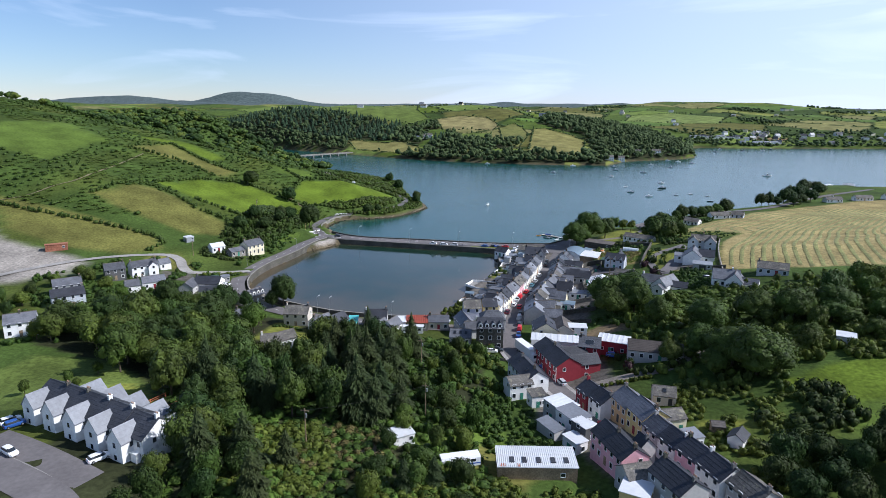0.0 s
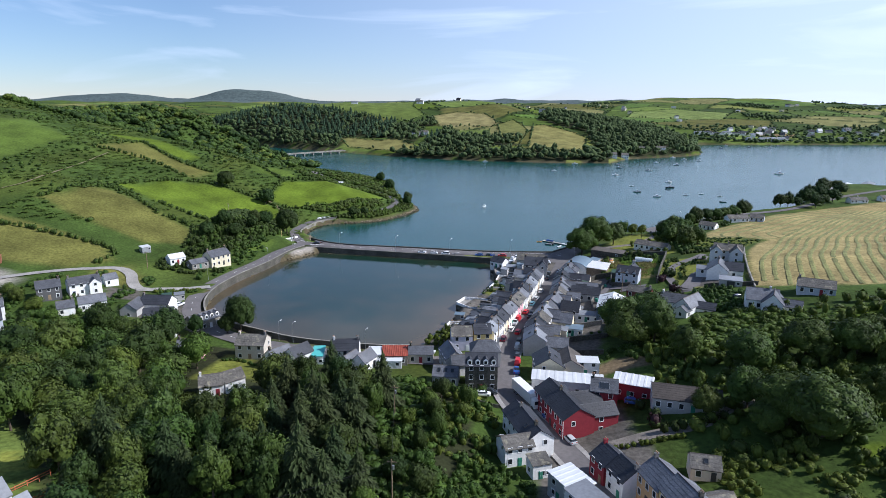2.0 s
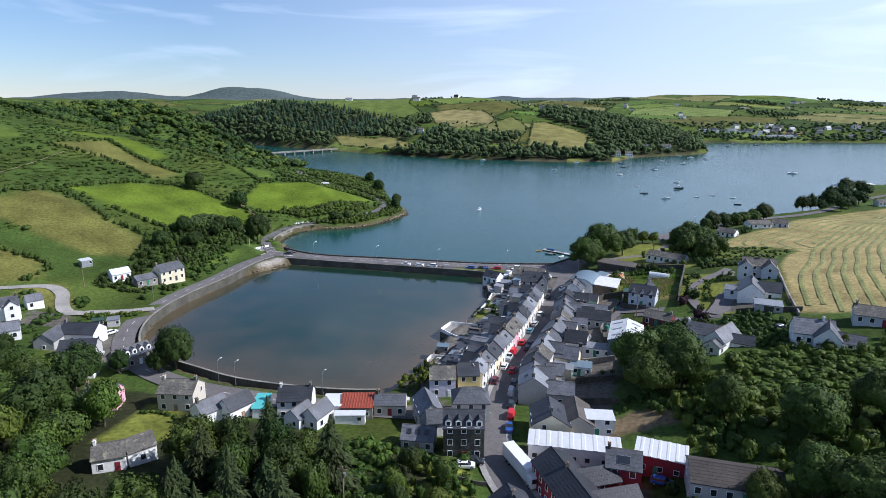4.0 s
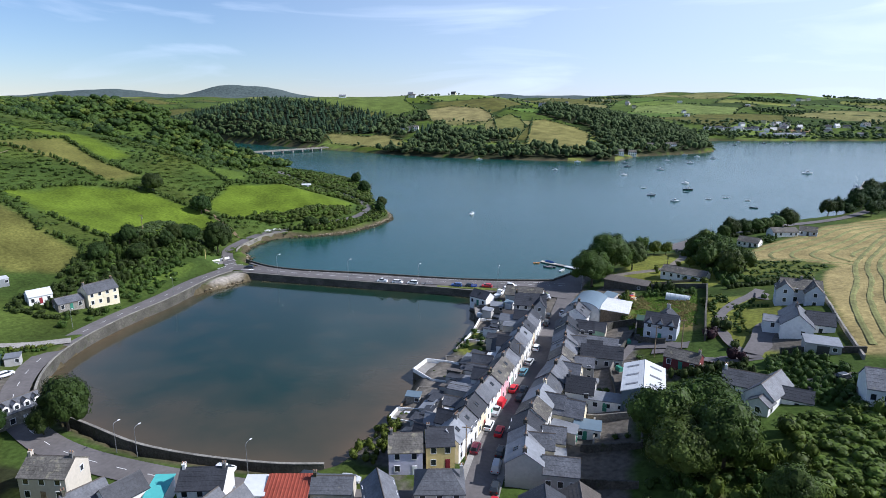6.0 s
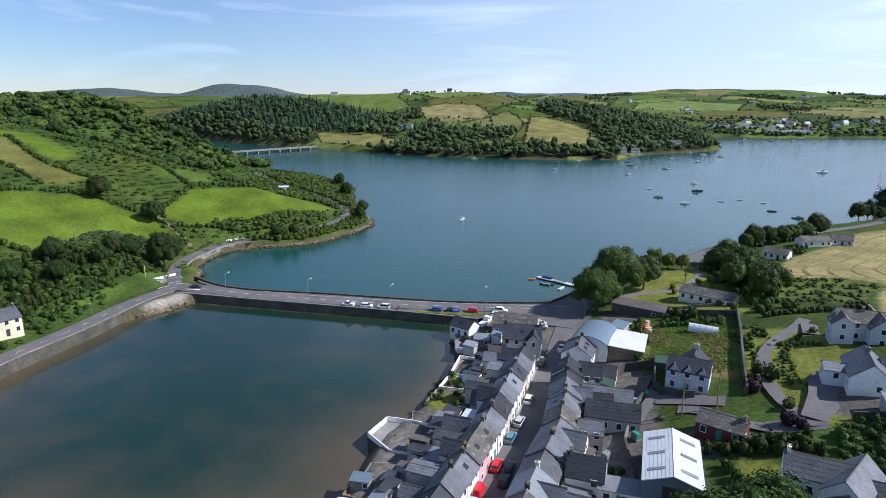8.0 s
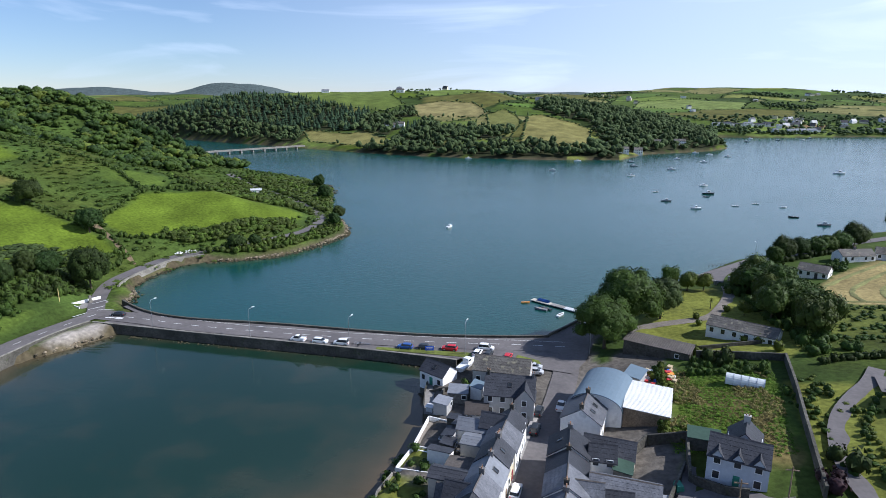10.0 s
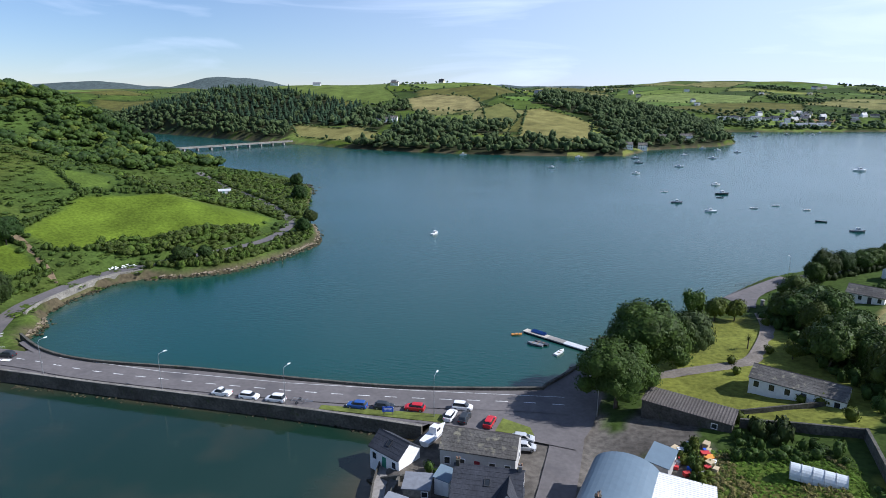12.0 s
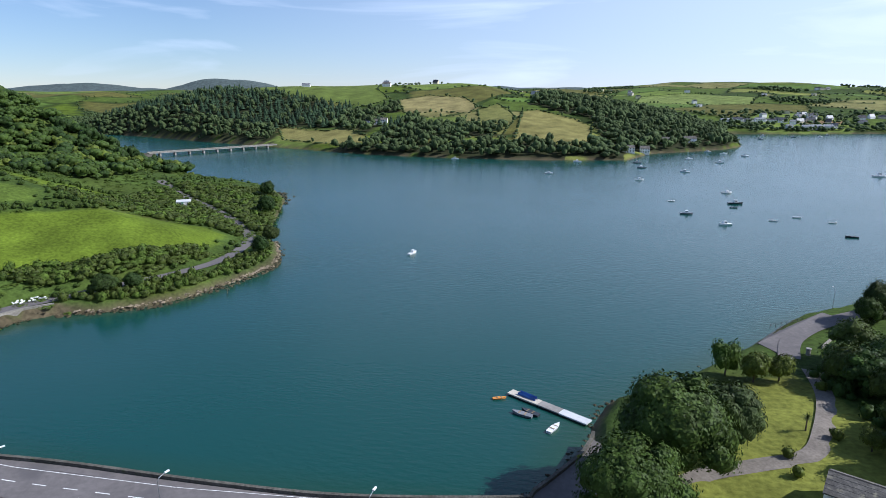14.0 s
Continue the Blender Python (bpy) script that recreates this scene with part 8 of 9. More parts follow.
trailer = thing("boat_trailer", Matrix.Translation((-50.3, 333.2, 2.8)), "empty galvanised boat trailer on the causeway", "trailer")
for v in (-0.7, 0.7):
    part("side_rail", Build().tube((-2.2, v, 0.55), (2.4, v * 0.2, 0.55), 0.05), trailer, STEEL)
    w = part("wheel", WHEEL, trailer, at=Matrix.Translation((-0.9, v * 1.25, 0.31)))
    part("rim", RIM, w)
for u in (-2.1, -1.2, -0.2, 0.8):
    part("cross_bar", Build().tube((u, -0.75, 0.57), (u, 0.75, 0.57), 0.04), trailer, STEEL)

# ---- street lamps and poles ----
LAMP_POST = Build().tube((0, 0, -0.2), (0, 0, 1.0), 0.10, 0.10).add(*(lambda q: (q.v, q.f))(Build().tube((0, 0, 1.0), (0, 0, 7.6), 0.075, 0.05))).mesh("post", STEEL)
LAMP_ARM = Build().tube((0, 0, 7.55), (0.25, 0, 8.1), 0.05).add(*(lambda q: (q.v, q.f))(Build().tube((0.25, 0, 8.1), (1.3, 0, 8.35), 0.045))).mesh("arm", STEEL)
LAMP_HEAD = Build().box(1.2, -0.14, 8.28, 1.95, 0.14, 8.44).mesh("lamp_head", FRAME_WHITE)
lamp_proto = None
for x, y, a, z, s in ((-114, 334.8, 60, 2.8, 1), (-82.7, 333.2, 60, 2.8, 1), (-53.5, 332.0, 70, 2.8, 1), (-22.4, 332.6, 80, 2.8, 1.08), (9.2, 339, 170, 2.8, 1), (-87.6, 206.3, 70, 3.0, 0.8), (-82.5, 205.9, 70, 3.0, 0.8), (-57.6, 204.9, 70, 3.0, 0.8), (-147, 262, -20, 4.2, 0.8), (79, 447, 100, 3.6, 0.8), (-138, 300, 150, 3.2, 0.8)):
    m = Matrix.Translation((x, y, z)) @ spin(a) @ Matrix.Scale(s, 4)
    if lamp_proto:
        copy_thing(lamp_proto, m).matrix_basis = m
    else:
        lamp_proto = thing("street_lamp", m, "tall galvanised street lamp with a short arm", "street lamp", "street lamps")
        part("post", LAMP_POST, lamp_proto)
        part("arm", LAMP_ARM, lamp_proto)
        part("lamp_head", LAMP_HEAD, lamp_proto)
poles = []
for x, y, h, s in ((-48.5, 105.5, 9, 1), (-27, 127, 9, 1), (-35.6, 160, 9, 1), (-9.2, 262, 8.5, 0), (-16.8, 218, 8, 0), (26, 268, 9, 0), (33, 270, 9, 0), (-176, 262, 8, 0), (-188, 352, 8, 1), (-105, 440, 7, 0)):
    z = height(x, y)
    ob = thing("utility_pole", Matrix.Translation((x, y, z)), "weathered timber utility pole with crossbar", "utility pole", "utility poles")
    part("pole", Build().tube((0, 0, -0.5), (0, 0, h), 0.15, 0.10, 8), ob, TIMBER)
    part("crossbar", Build().box(-0.9, -0.06, h - 0.6, 0.9, 0.06, h - 0.45), ob, TIMBER)
    if s:
        part("transformer", Build().tube((0.28, 0, h - 2.0), (0.28, 0, h - 1.2), 0.24, sides=10), ob, STEEL)
    poles.append((x, y, z + h - 0.4))
for a, c in ((0, 1), (1, 2)):
    cable = bpy.data.curves.new("power_line", "CURVE")
    cable.dimensions, cable.bevel_depth = "3D", 0.025
    sp_ = cable.splines.new("POLY")
    sp_.points.add(12)
    for k in range(13):
        u = k / 12
        q = Vector(poles[a]).lerp(Vector(poles[c]), u)
        sp_.points[k].co = (q.x, q.y, q.z - 4 * u * (1 - u) * 0.8, 1)
    cable.materials.append(TYRE)
    tagged(new("power_line", cable), "thin black overhead power line between poles", "power line")

# ---- boats, jetty, bridge, pier ----
def hull_mesh(L, W, H, mat, name="hull"):
    v, f, n = [], [], 9
    for k in range(n):
        u = k / (n - 1)
        w = W / 2 * (0.86 + 0.14 * math.sin(u * 3.1)) * (1 - max(0, u - 0.5) ** 2 * 3.96)
        top = H * (0.85 + 0.35 * u * u)
        x = -L / 2 + L * u
        v += [(x, -w, top), (x - 0.02 * L * u, -w * 0.72, 0.0), (x - 0.05 * L * u, 0, -0.25), (x - 0.02 * L * u, w * 0.72, 0.0), (x, w, top)]
    for k in range(n - 1):
        f += [(5 * k + i, 5 * k + 5 + i, 5 * k + 6 + i, 5 * k + 1 + i) for i in range(4)]
        f.append((5 * k, 5 * k + 4, 5 * k + 9, 5 * k + 5))
    f += [(0, 1, 2, 3, 4), (5 * n - 1, 5 * n - 2, 5 * n - 3, 5 * n - 4, 5 * n - 5)]
    return Build().add(v, f).mesh(name, mat)


BOAT_PAINT = {"white": PAINTS["white"], "black": PAINTS["black"], "blue": PAINTS["blue"], "grey": ROOF_GREY, "orange": paint("orange_paint", (0.6, 0.25, 0.06))}
HULLS = {}


def boat(x, y, yaw, L, colour="white", cabin=True, mast=False, label="", group="moored boats"):
    key = (L, colour)
    if key not in HULLS:
        HULLS[key] = hull_mesh(L, L * 0.33, L * 0.13, BOAT_PAINT[colour])
    ob = thing("boat", Matrix.Translation((x, y, 0.02)) @ spin(yaw), label or f"{colour} {'sailing yacht' if mast else ('motor cruiser' if cabin else 'open boat')} moored on the harbour", "boat", group)
    part("hull", HULLS[key], ob)
    h = L * 0.13
    if cabin:
        w = L * 0.115
        c = part("cabin", Build().add([(-L * 0.12, -w, h * 0.8), (L * 0.22, -w * 0.8, h * 0.9), (L * 0.22, w * 0.8, h * 0.9), (-L * 0.12, w, h * 0.8), (-L * 0.10, -w * 0.85, h * 2.3), (L * 0.10, -w * 0.7, h * 2.3), (L * 0.10, w * 0.7, h * 2.3), (-L * 0.10, w * 0.85, h * 2.3)], [(4, 5, 6, 7), (0, 1, 5, 4), (1, 2, 6, 5), (2, 3, 7, 6), (3, 0, 4, 7)]), ob, PAINTS["white"])
        for s in (-1, 1):
            part("cabin_window", Build().box(-L * 0.07, s * w * 0.93 - 0.03, h * 1.5, L * 0.08, s * w * 0.93 + 0.03, h * 1.95), c, GLASS)
    else:
        for u in (-0.2, 0.1):
            part("thwart", Build().box(L * u, -L * 0.13, h * 0.98, L * u + 0.25, L * 0.13, h * 1.06), ob, TIMBER)
    if mast:
        part("mast", Build().tube((L * 0.08, 0, h), (L * 0.08, 0, L * 1.25), 0.07, 0.04, 6), ob, STEEL)
        part("boom", Build().tube((L * 0.08, 0, h * 2.2), (-L * 0.35, 0, h * 2.2), 0.10, 0.08, 6), ob, BOAT_PAINT["blue"])
    return ob


rb = random.Random(14)
boat(-56.8, 501, 70, 5.6, "white", label="white motor cruiser with dark windows moored alone in the bay")
for k, (x, y) in enumerate(((-7, 772), (18, 866), (73, 866), (72, 825), (61, 744), (104, 801), (127, 907), (163, 993), (149, 878), (175, 972), (281, 1213), (307, 1290), (110, 690), (100, 634), (69, 651), (70, 610), (83.5, 584), (110, 598), (125, 609), (138, 598), (141, 543), (341, 1263), (380, 1271), (408, 1320), (-102, 872), (190, 949))):
    big = 7.6 if y > 800 else (6.6 if k in (12, 4, 15, 16, 20, 0) else 4.2)
    boat(x, y, rb.uniform(-20, 20) + rb.choice((0, 180)), big, rb.choice(["white", "white", "white", "grey"]), cabin=big > 5, mast=k in (2, 6, 10, 22))
boat(104.5, 648, 5, 8.4, "black", cabin=True, mast=False, label="black work boat with white wheelhouse on a mooring")
boat(132.8, 564.5, 175, 5.4, "black", cabin=False, label="black open launch on a mooring")
boat(248, 797, 0, 10, "white", mast=True, label="white sailing yacht with tall mast at anchor")
jetty = thing("jetty", Matrix.Translation((0.6, 382.4, 0)) @ spin(-32), "pale floating jetty of three joined decks", "jetty")
for k, (u0, u1) in enumerate(((-9.8, -2.2), (-2.1, 3.0), (3.1, 9.6))):
    d = part("deck", Build().box(u0, -1.1, 0.28, u1, 1.1, 0.55), jetty, (BUFF, CONCRETE, ROOF_WHITE)[k], ("timber deck", "grey concrete deck", "pale concrete deck")[k])
    for v in (-0.7, 0.7):
        part("float", Build().box(u0 + 0.3, v - 0.35, -0.3, u1 - 0.3, v + 0.35, 0.277), d, TYRE)
boat(-4.6, 378.6, 160, 4.4, "grey", False, label="grey inflatable dinghy tied to the jetty", group="boats at the jetty")
boat(-3.0, 379.6, 150, 4.2, "black", False, label="dark open boat with outboard beside the jetty", group="boats at the jetty")
boat(1.9, 374.3, 60, 4.2, "white", False, label="small white open boat near the jetty", group="boats at the jetty")
boat(-9.8, 384.6, 20, 3.0, "orange", False, label="little orange dinghy at the jetty end", group="boats at the jetty")
for k, off in enumerate((-0.45, 0.25)):
    cv = hull_mesh(4.4, 0.75, 0.35, BOAT_PAINT["blue"], "canoe")
    ob = new("canoe", cv)
    ob.matrix_world = Matrix.Translation((-3.7 + off * 0.6, 385.6 + off, 0.56)) @ spin(-32) @ Matrix.Rotation(math.pi, 4, "X") @ Matrix.Translation((0, 0, -0.42))
    tagged(ob, "upturned blue canoe lying on the jetty deck", "canoe", "canoes on the jetty")

bridge = thing("bridge", Matrix.Translation((-382, 905, 0)) @ spin(57), "long low concrete road bridge across the inlet", "bridge")
part("deck", Build().box(-76, -3, 3.0, 76, 3, 3.9), bridge, CONCRETE)
for s in (-1, 1):
    part("parapet", Build().box(-76, s * 3.0 - 0.15, 3.903, 76, s * 3.0 + 0.15, 4.8), bridge, STONE_PALE)
for k in range(9):
    part("pier", Build().box(-64 + 16 * k - 0.8, -2.4, -3, -64 + 16 * k + 0.8, 2.4, 2.997), bridge, CONCRETE)
tagged(new("bridge_approach", Build().prism([(-7, -2), (7, -2), (3.2, 3.6), (-3.2, 3.6)], -14, 14).mesh("bridge_approach", STONE)), "stony embankment at the end of the bridge", "embankment", kind="structure").matrix_world = Matrix.Translation((-428, 836, 0)) @ spin(57)

pier = thing("pier", Matrix.Translation((258, 668, 0)) @ spin(-26), "concrete fishing pier with sheds and stacked boxes", "pier", kind="structure")
part("quay", Build().box(-14, -40, -4, 34, 22, 2.6), pier, CONCRETE)
part("breakwater", Build().box(-14, 22.02, -4, -4, 52, 2.6), pier, STONE_PALE)
for k, (x, y, w, l, h, m1, m2) in enumerate(((8, -8, 9, 16, 5, WHITE, ROOF_WHITE), (24, 2, 10, 22, 6, GREY_WALL, ROOF_GREY), (6, -30, 8, 10, 4, BLUE_WALL, ROOF_BLUE))):
    q = pier.matrix_basis @ Vector((x, y, 0))
    house(q.x, q.y, 64, l, w, h - 1.2, h, m1, m2, "fish store with metal roof on the pier", chimneys=(), base=2.6, category="store", name="store", group="pier stores")
for k in range(3):
    q = pier.matrix_basis @ Vector((-17, -30 + 18 * k, 0))
    boat(q.x, q.y, 64, 13, rb.choice(["blue", "white", "black"]), True, True, "fishing trawler tied up at the pier", "trawlers")
for k, (x, y, L, a, wall) in enumerate(((89, 414.5, 9.5, -34, WHITE), (110, 436, 13, 14, WHITE), (122.5, 438, 8, -22, BLUE_WALL), (217, 530, 13, 12, WHITE), (243, 541, 14, 12, WHITE), (268, 550, 13, 14, WHITE))):
    house(x, y, a, L, 6.0, 2.5, 4.3, wall, SLATE_OLD, "pale bungalow with slate roof near the harbour road", chimneys=(0,) if k % 2 else (), category="bungalow", name="bungalow", group="harbour road bungalows")

# far town and farms
rf = random.Random(22)
for k in range(84):
    if k < 50:
        x = rf.uniform(285, 900)
        y = 1338 + (x - 262) * 0.16 + rf.uniform(10, 120)
    else:
        x, y = rf.uniform(-500, 1100), rf.uniform(1200, 2100)
        if far_wood(x, y)[0]:
            continue
    if k < 50 and x < 370:
        x, y = x + 60, y + 40
    house(x, y, rf.uniform(-30, 30), rf.uniform(8, 15), 7.0, rf.choice([3.0, 5.2]), rf.choice([5.6, 7.6]), rf.choice([WHITE, WHITE, CREAM, BUFF]), rf.choice([SLATE, SLATE_DARK, ROOF_GREY]), "distant pale house of the far shore", chimneys=(0,), front=False, rear=False, sides=False, group="far houses")
for k in range(6):
    house(276 + 19 * k, 1394 + 3.8 * k, 11, 17, 7, 4.8 if k % 2 else 3.2, 7.2 if k % 2 else 5.6, WHITE, SLATE_DARK if k % 3 else ROOF_GREY, "long white terrace on the far waterfront", chimneys=(0,), rear=False, sides=False, group="far waterfront terrace")
for x, y, L in ((408, 1372, 22), (430, 1378, 16), (392, 1366, 12), (366, 1362, 10)):
    house(x, y, 12, L, 10, 5.0, 7.5, rf.choice([WHITE, GREY_WALL]), ROOF_GREY, "pale boathouse on the far quay", chimneys=(), front=False, rear=False, sides=False, category="boathouse", name="boathouse", group="far quay")
for x, y, L in ((-298, 1323, 14), (-240, 1048, 20), (-228, 1052, 12), (70, 930, 14), (120, 1010, 12), (150, 1030, 14), (90, 950, 10)):
    house(x, y, rf.uniform(-15, 15), L, 8, 4.6, 7, WHITE, SLATE_OLD, "white farmhouse on the far shore", chimneys=(0,), group="far houses")

# ---- yard, glasshouse and odds and ends ----
POLY = material("polythene", (0.62, 0.66, 0.66), 0.35, grain=0.08, scale=1.0, spec=0.5)
tunnel = thing("polytunnel", Matrix.Translation((39.8, 315.4, height(39.8, 315.4))) @ spin(-19), "clear plastic polytunnel standing in long grass", "polytunnel")
arc = [(1.55 * math.cos(t), 1.9 * math.sin(t)) for t in np.linspace(0, math.pi, 13)]
part("cover", Build().prism(arc, -3.7, 3.7), tunnel, POLY)
for k in range(6):
    u = -3.7 + 7.4 * k / 5
    part("hoop", Build().prism([(y_ * 1.015, z_ * 1.015) for y_, z_ in arc] + [(y_ * 1.04, z_ * 1.04) for y_, z_ in arc[::-1]], u - 0.04, u + 0.04), tunnel, STEEL)
CRATES = {k: paint("crate_" + k, c) for k, c in (("blue", (0.03, 0.10, 0.5)), ("orange", (0.7, 0.28, 0.05)), ("white", (0.75, 0.75, 0.72)), ("tan", (0.5, 0.4, 0.25)), ("red", (0.5, 0.05, 0.05)))}
rc = random.Random(3)
for k in range(26):
    u, v = rc.uniform(0, 1), rc.uniform(0, 1)
    x, y = 20.6 + 6.2 * u, 327.5 - 9.5 * v
    s = rc.uniform(0.4, 0.75)
    c = rc.choice(list(CRATES))
    ob = thing("crate", Matrix.Translation((x, y, height(x, y))) @ spin(rc.uniform(-20, 70)), f"{c} plastic fish crate stacked in the yard", "crate", "crates in the yard")
    part("box", Build().box(-s, -s * 0.7, 0, s, s * 0.7, s), ob, CRATES[c])
    part("rim", Build().box(-s * 1.05, -s * 0.75, s + 0.003, s * 1.05, s * 0.75, s + 0.1), ob, CRATES[c])
caravan = thing("caravan", Matrix.Translation((-15.5, 108.6, height(-15.5, 108.6))) @ spin(24), "old white static caravan beside the shed", "caravan")
part("body", Build().prism([(-1.3, 0.5), (1.3, 0.5), (1.3, 2.4), (1.0, 2.8), (-1.0, 2.8), (-1.3, 2.4)], -4.2, 4.2), caravan, PAINTS["white"])
part("stripe", Build().box(-4.2, -1.33, 1.0, 4.2, -1.303, 1.25), caravan, CRATES["blue"], "faded blue stripe")
for u in (-2.6, 0, 2.6):
    window(caravan, 1.2, 0.7, Matrix.Translation((u, -1.304, 1.85)))
cabin = slab_shed(-29.5, 113.5, 40, 5.0, 3.4, 2.4, WHITE, ROOF_WHITE, "small derelict white cabin in the brambles", fall=0.6)
slab_shed(-230, 236, 40, 9, 3, 2.8, RUST, RUST, "rusty red steel shipping container in the quarry yard", "container", "container", 0.02)
for q in ([(-46, 331.2), (-46, 332.8), (-21, 333.6), (-20, 330.6)], [(-10, 329.5), (-9, 334.5), (-3.5, 332), (-2.6, 329)]):
    tagged(new("grass_verge", Build().add([(x, y, 2.92) for x, y in q] + [(x, y, 2.6) for x, y in q], [(0, 3, 2, 1), (0, 1, 5, 4), (1, 2, 6, 5), (2, 3, 7, 6), (3, 0, 4, 7)]).mesh("grass_verge", GRASS_MAT)), "mown grass verge beside the parked cars", "verge", kind="structure")
path = sea_side[2:-6]
ribbon("pavement", path, np.full(len(path), 2.78), 0.75, TARMAC, 0.14, "narrow tarmac footpath along the sea wall", "pavement", shift=-1.1)
board = thing("notice_board", Matrix.Translation((-31.5, 331.4, 2.9)) @ spin(10), "blue and white notice board on two posts", "sign")
for u in (-0.9, 0.9):
    part("post", Build().box(u - 0.05, -0.05, -0.2, u + 0.05, 0.05, 1.9), board, TIMBER)
pan = part("panel", Build().box(-1.1, -0.12, 0.8, 1.1, -0.055, 1.9), board, CRATES["blue"])
part("text_bar", Build().box(-0.8, -0.14, 1.5, 0.8, -0.122, 1.65), pan, FRAME_WHITE)
part("text_bar", Build().box(-0.8, -0.14, 1.15, 0.8, -0.122, 1.28), pan, FRAME_WHITE)
yb = boat(-20.8, 325.6, 70, 7.5, "white", True, False, "white motor boat laid up beside the hall", "laid-up boats")
yb.location.z = height(-20.8, 325.6) + 0.4

# ---- rocks along the shores ----
WEED = material("weed_rock", (0.045, 0.038, 0.018), 0.8, grain=0.4, scale=1.1, bump=0.8, wear=((0.14, 0.11, 0.06), 0.5, 0.6))
rk = random.Random(8)


def rocks(line, n, spread, mat, size, label, z0=-0.15, z1=0.35):
    """Loose angular rocks strewn along a line."""
    b = Build()
    q = road_path(line, 1.0)
    for k in range(n):
        c = q[rk.randrange(len(q))]
        s = rk.uniform(0.3, 1.0) * size
        x, y = c[0] + rk.gauss(0, spread), c[1] + rk.gauss(0, spread)
        v = [Vector((a_, b_, c_)) * s * rk.uniform(0.7, 1.2) for a_, b_, c_ in ((1, 0, 0), (-1, 0, 0), (0, 1, 0), (0, -1, 0), (0, 0, 0.6), (0, 0, -0.8), (0.6, 0.6, 0.3), (-0.6, 0.5, 0.3))]
        z = rk.uniform(z0, z1)
        b.add([(p_.x + x, p_.y + y, p_.z + z) for p_ in v], [(0, 6, 4), (6, 2, 4), (2, 7, 4), (7, 1, 4), (1, 3, 4), (3, 0, 4), (0, 3, 5), (3, 1, 5), (1, 7, 5), (7, 2, 5), (2, 6, 5), (6, 0, 5)])
    tagged(new("shore_rocks", b.mesh("shore_rocks", mat)), label, "rocks", kind="stuff")


head = [(-145, 412.4), (-133.5, 415.8), (-121.8, 424), (-114.8, 435), (-110, 447), (-106.4, 460), (-104.8, 473), (-111, 490), (-120, 507)]
rocks([(x - 0.9, y + 0.9) for x, y in head], 300, 0.6, ROCK, 0.9, "pale brown rock ledges above the tide line", 0.2, 0.9)
rocks([(x + 0.8, y - 0.8) for x, y in head], 360, 0.8, WEED, 0.9, "dark weed-covered rocks along the shoreline", -0.2, 0.2)
rocks([(-139.5, 357), (-142.8, 366), (-149, 371), (-152, 380), (-152.4, 390), (-152.2, 400), (-149.5, 406)], 190, 1.0, WEED, 0.8, "dark weedy stones below the coast wall", -0.2, 0.3)
rocks([(-4, 351), (1, 357), (6, 365), (8.5, 374), (12, 385), (22, 393), (34, 405), (50, 421)], 300, 0.9, WEED, 0.5, "dark seaweed-covered stones beside the jetty", -0.3, 0.15)
rocks([(-133, 330), (-131, 324), (-128.5, 331.5), (-134, 318)], 130, 1.5, ROCK, 0.6, "pale broken stones on the lagoon corner", 0.3, 0.9)
rocks([(-160, 600), (-166, 617), (-180, 640)], 60, 1.6, WEED, 1.2, "dark rocks at the tip of the headland")
rocks([(-120, 332.4), (-76, 331), (-47, 329.8), (-34, 328.8)], 120, 0.5, WEED, 0.5, "weedy stones at the foot of the causeway wall", -0.2, 0.1)

# ---- forecourt at the west end of the causeway ----
fore = thing("memorial_forecourt", Matrix.Translation((-147.5, 346.5, height(-147.5, 346.5) + 0.14)) @ spin(65), "small white-walled memorial forecourt beside the road", "forecourt", kind="structure")
part("paving", Build().box(-7, -2.6, -0.4, 7, 2.6, 0.06), fore, CONCRETE)
part("wall", Build().box(-7, 2.3, 0.063, 7, 2.6, 1.0), fore, WHITE, "white rendered back wall")
part("wall", Build().box(-7.0, -2.6, 0.063, -6.7, 2.297, 0.8), fore, WHITE, "white rendered side wall")
part("wall", Build().box(-2.0, -2.6, 0.063, -1.7, 2.297, 0.6), fore, WHITE, "white rendered dividing wall")
part("monument", Build().box(2.6, 0.6, 0.063, 3.8, 1.6, 0.7).box(2.85, 0.85, 0.7, 3.55, 1.35, 2.4), fore, STONE_PALE, "grey stone monument")
post = thing("marker_post", Matrix.Translation((-150.6, 341.5, height(-150.6, 341.5))), "tall yellow marker post beside the forecourt", "post")
part("pole", Build().tube((0, 0, -0.3), (0, 0, 4.2), 0.12, 0.10, 8), post, YELLOW)
rocks([(-157.5, 411.5), (-155, 414.5), (-152, 417)], 26, 0.7, FRAME_WHITE, 0.6, "heap of whitewashed boulders beside the coast road", 3.2, 3.7)
rocks([(-141, 358), (-143.6, 362), (-144.5, 366.5), (-148, 369.5)], 60, 0.7, ROCK, 0.9, "pale ledges round the grassy islet", 0.2, 1.2)
drive([(-193, 408.5), (-189.9, 407.3), (-181.3, 403.2), (-172.3, 398.1), (-164.5, 393)], 1.3, material("track_earth", (0.16, 0.12, 0.07), 0.95, grain=0.25, scale=1.0, tint=0, bump=0.4), "brown farm track between field and scrub")

slab_shed(-197, 558, 30, 7, 5, 2.4, WHITE, ROOF_WHITE, "small white-roofed building in the headland scrub", "building", "building", 0.4)

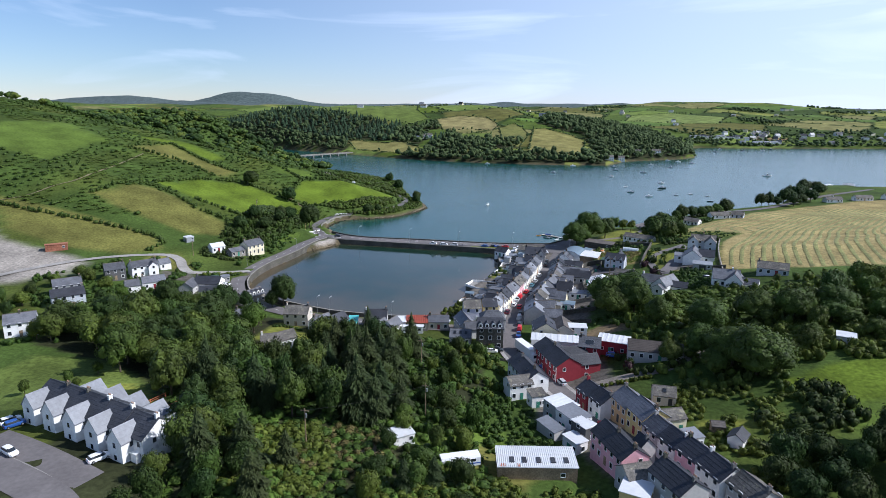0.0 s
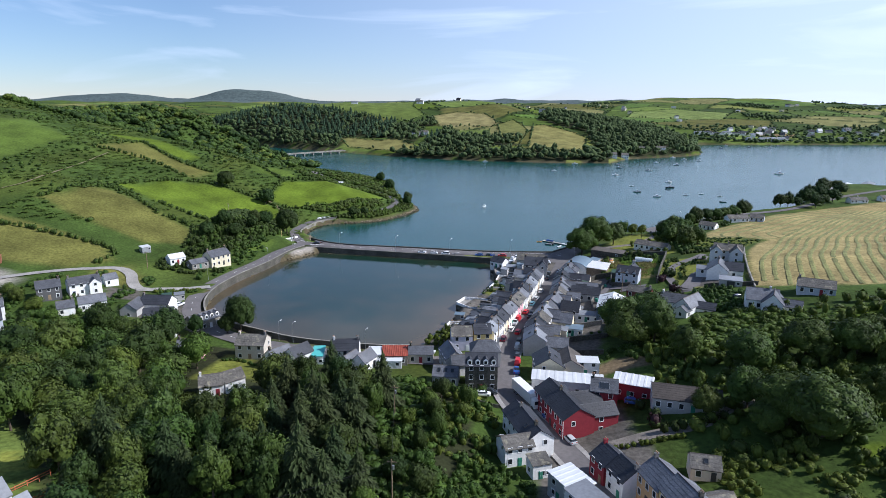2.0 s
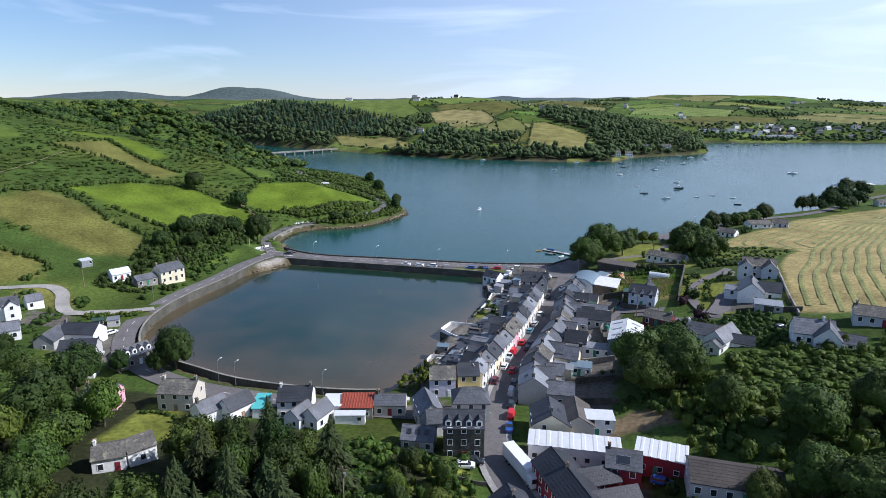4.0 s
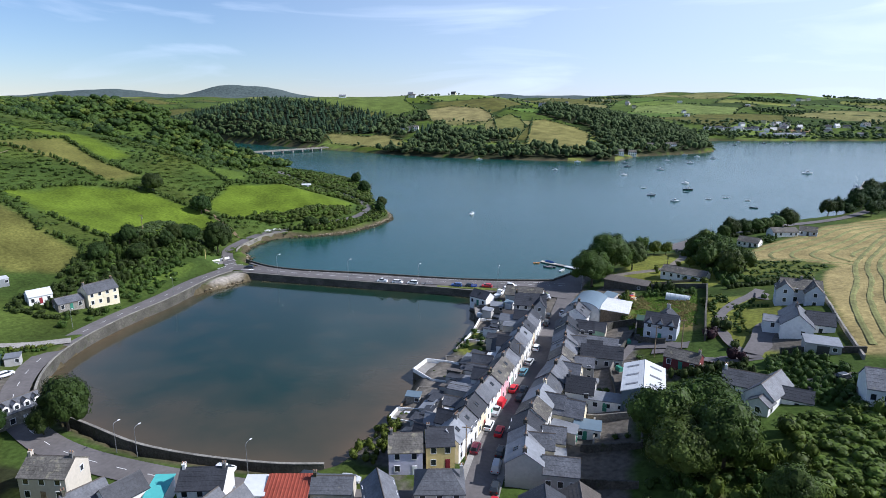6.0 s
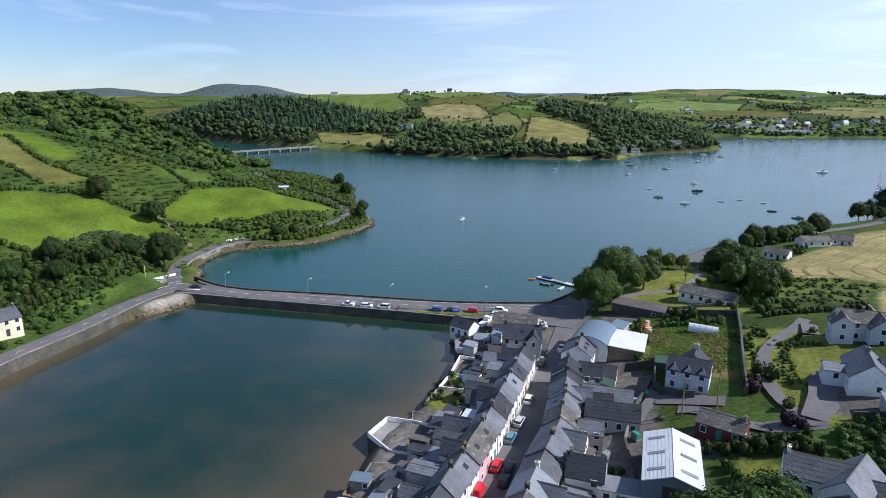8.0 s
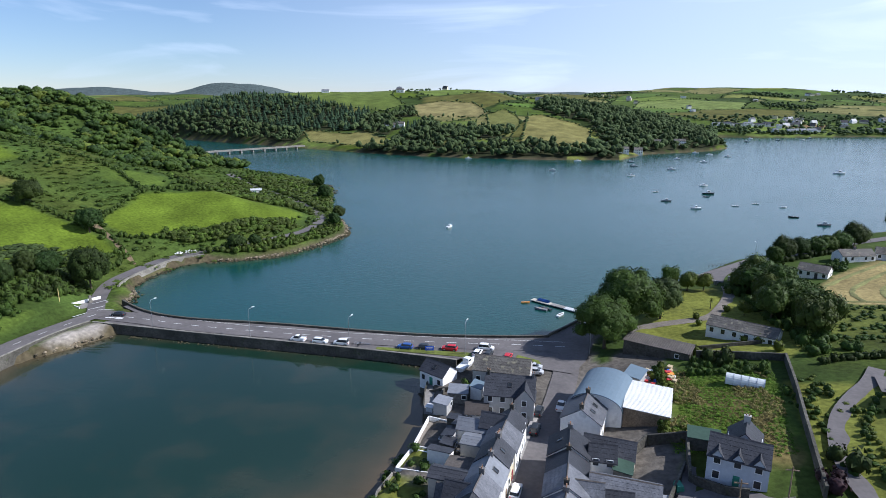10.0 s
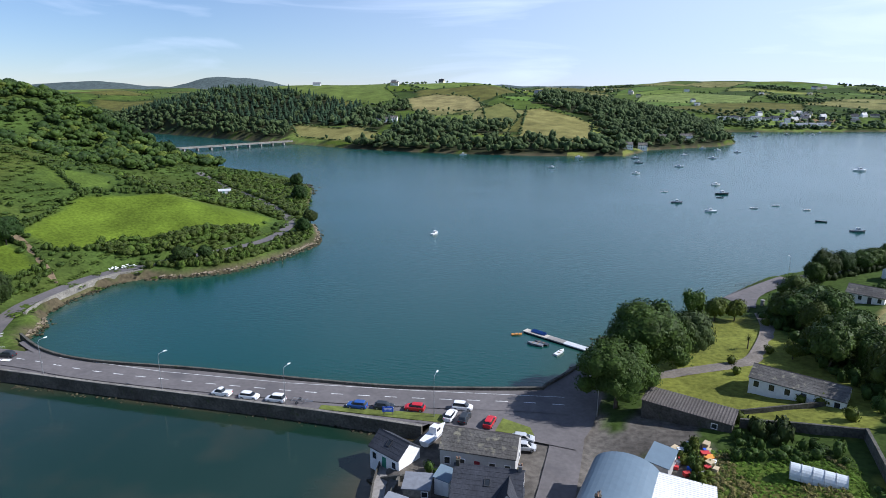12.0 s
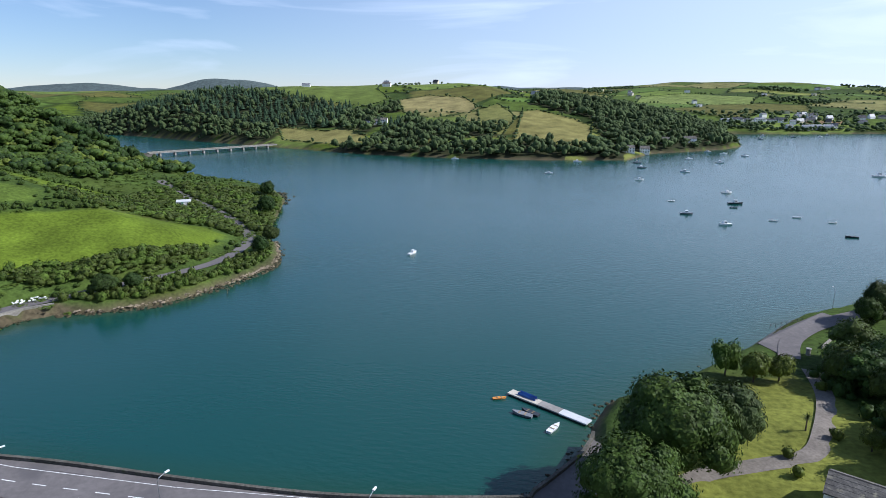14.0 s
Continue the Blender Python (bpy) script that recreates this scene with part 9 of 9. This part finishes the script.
# ---- quay, gate and lawn by the harbour road ----
q = Vector((60, 432.6, 0))
fence = thing("quay_railing", Matrix.Translation((58, 431.5, 3.0)) @ spin(32), "dark iron railing with lobster gear on the quay edge", "railing")
for k in range(7):
    part("post", Build().box(2.0 * k - 0.04, -0.04, -0.4, 2.0 * k + 0.04, 0.04, 1.05), fence, FRAME_DARK)
for zz in (0.45, 0.95):
    part("rail", Build().tube((0, 0.07, zz), (12, 0.07, zz), 0.03, sides=6), fence, FRAME_DARK)
quay = [(51.5, 419.5), (62.5, 436.5), (75, 443.2), (79, 437.5), (66, 428), (59, 417), (56.5, 409.5)]
n = len(quay)
tagged(new("quay_apron", Build().add([(x, y, height(x, y) + 0.2) for x, y in quay] + [(x, y, -2) for x, y in quay], [tuple(range(n - 1, -1, -1))] + [((i + 1) % n, n + (i + 1) % n, n + i, i) for i in range(n)]).mesh("quay_apron", TARMAC)), "grey tarmac quay apron beside the water", "quay", kind="structure")
for x, y in ((61.2, 414.1), (55.2, 407.6)):
    g_ = thing("gate_pier", Matrix.Translation((x, y, height(x, y))), "pale round stone gate pier with capstone", "gate pier", "gate piers")
    part("shaft", Build().tube((0, 0, -0.3), (0, 0, 1.5), 0.55, 0.5, 12), g_, STONE_PALE)
    part("capstone", Build().tube((0, 0, 1.503), (0, 0, 1.7), 0.68, 0.6, 12), g_, CONCRETE)
palm = thing("cordyline", Matrix.Translation((45.3, 371.4, height(45.3, 371.4))), "slim cabbage palm with a spiky head", "palm")
part("trunk", Build().tube((0, 0, -0.2), (0, 0, 2.6), 0.16, 0.10, 8), palm, BARK)
b = Build()
for k in range(70):
    a1, e1 = rk.uniform(0, 6.28), rk.uniform(-0.4, 1.4)
    d = Vector((math.cos(a1) * math.cos(e1), math.sin(a1) * math.cos(e1), math.sin(e1)))
    w = d.cross(Vector((0, 0, 1))).normalized() * 0.07
    b.add([Vector((0, 0, 2.6)) + w, Vector((0, 0, 2.6)) - w, Vector((0, 0, 2.6 - 0.15)) + d * 1.3], [(0, 1, 2)])
part("leaves", b, palm, LEAF_MID)
drive([(-300, 272), (-290, 284.5), (-286, 298.5), (-280.5, 314), (-287, 341.5), (-294, 375), (-297, 393)], 0.9, material("path_earth", (0.19, 0.16, 0.09), 0.95, grain=0.3, scale=0.8, tint=0, bump=0.4), "narrow worn path up the bracken hillside")
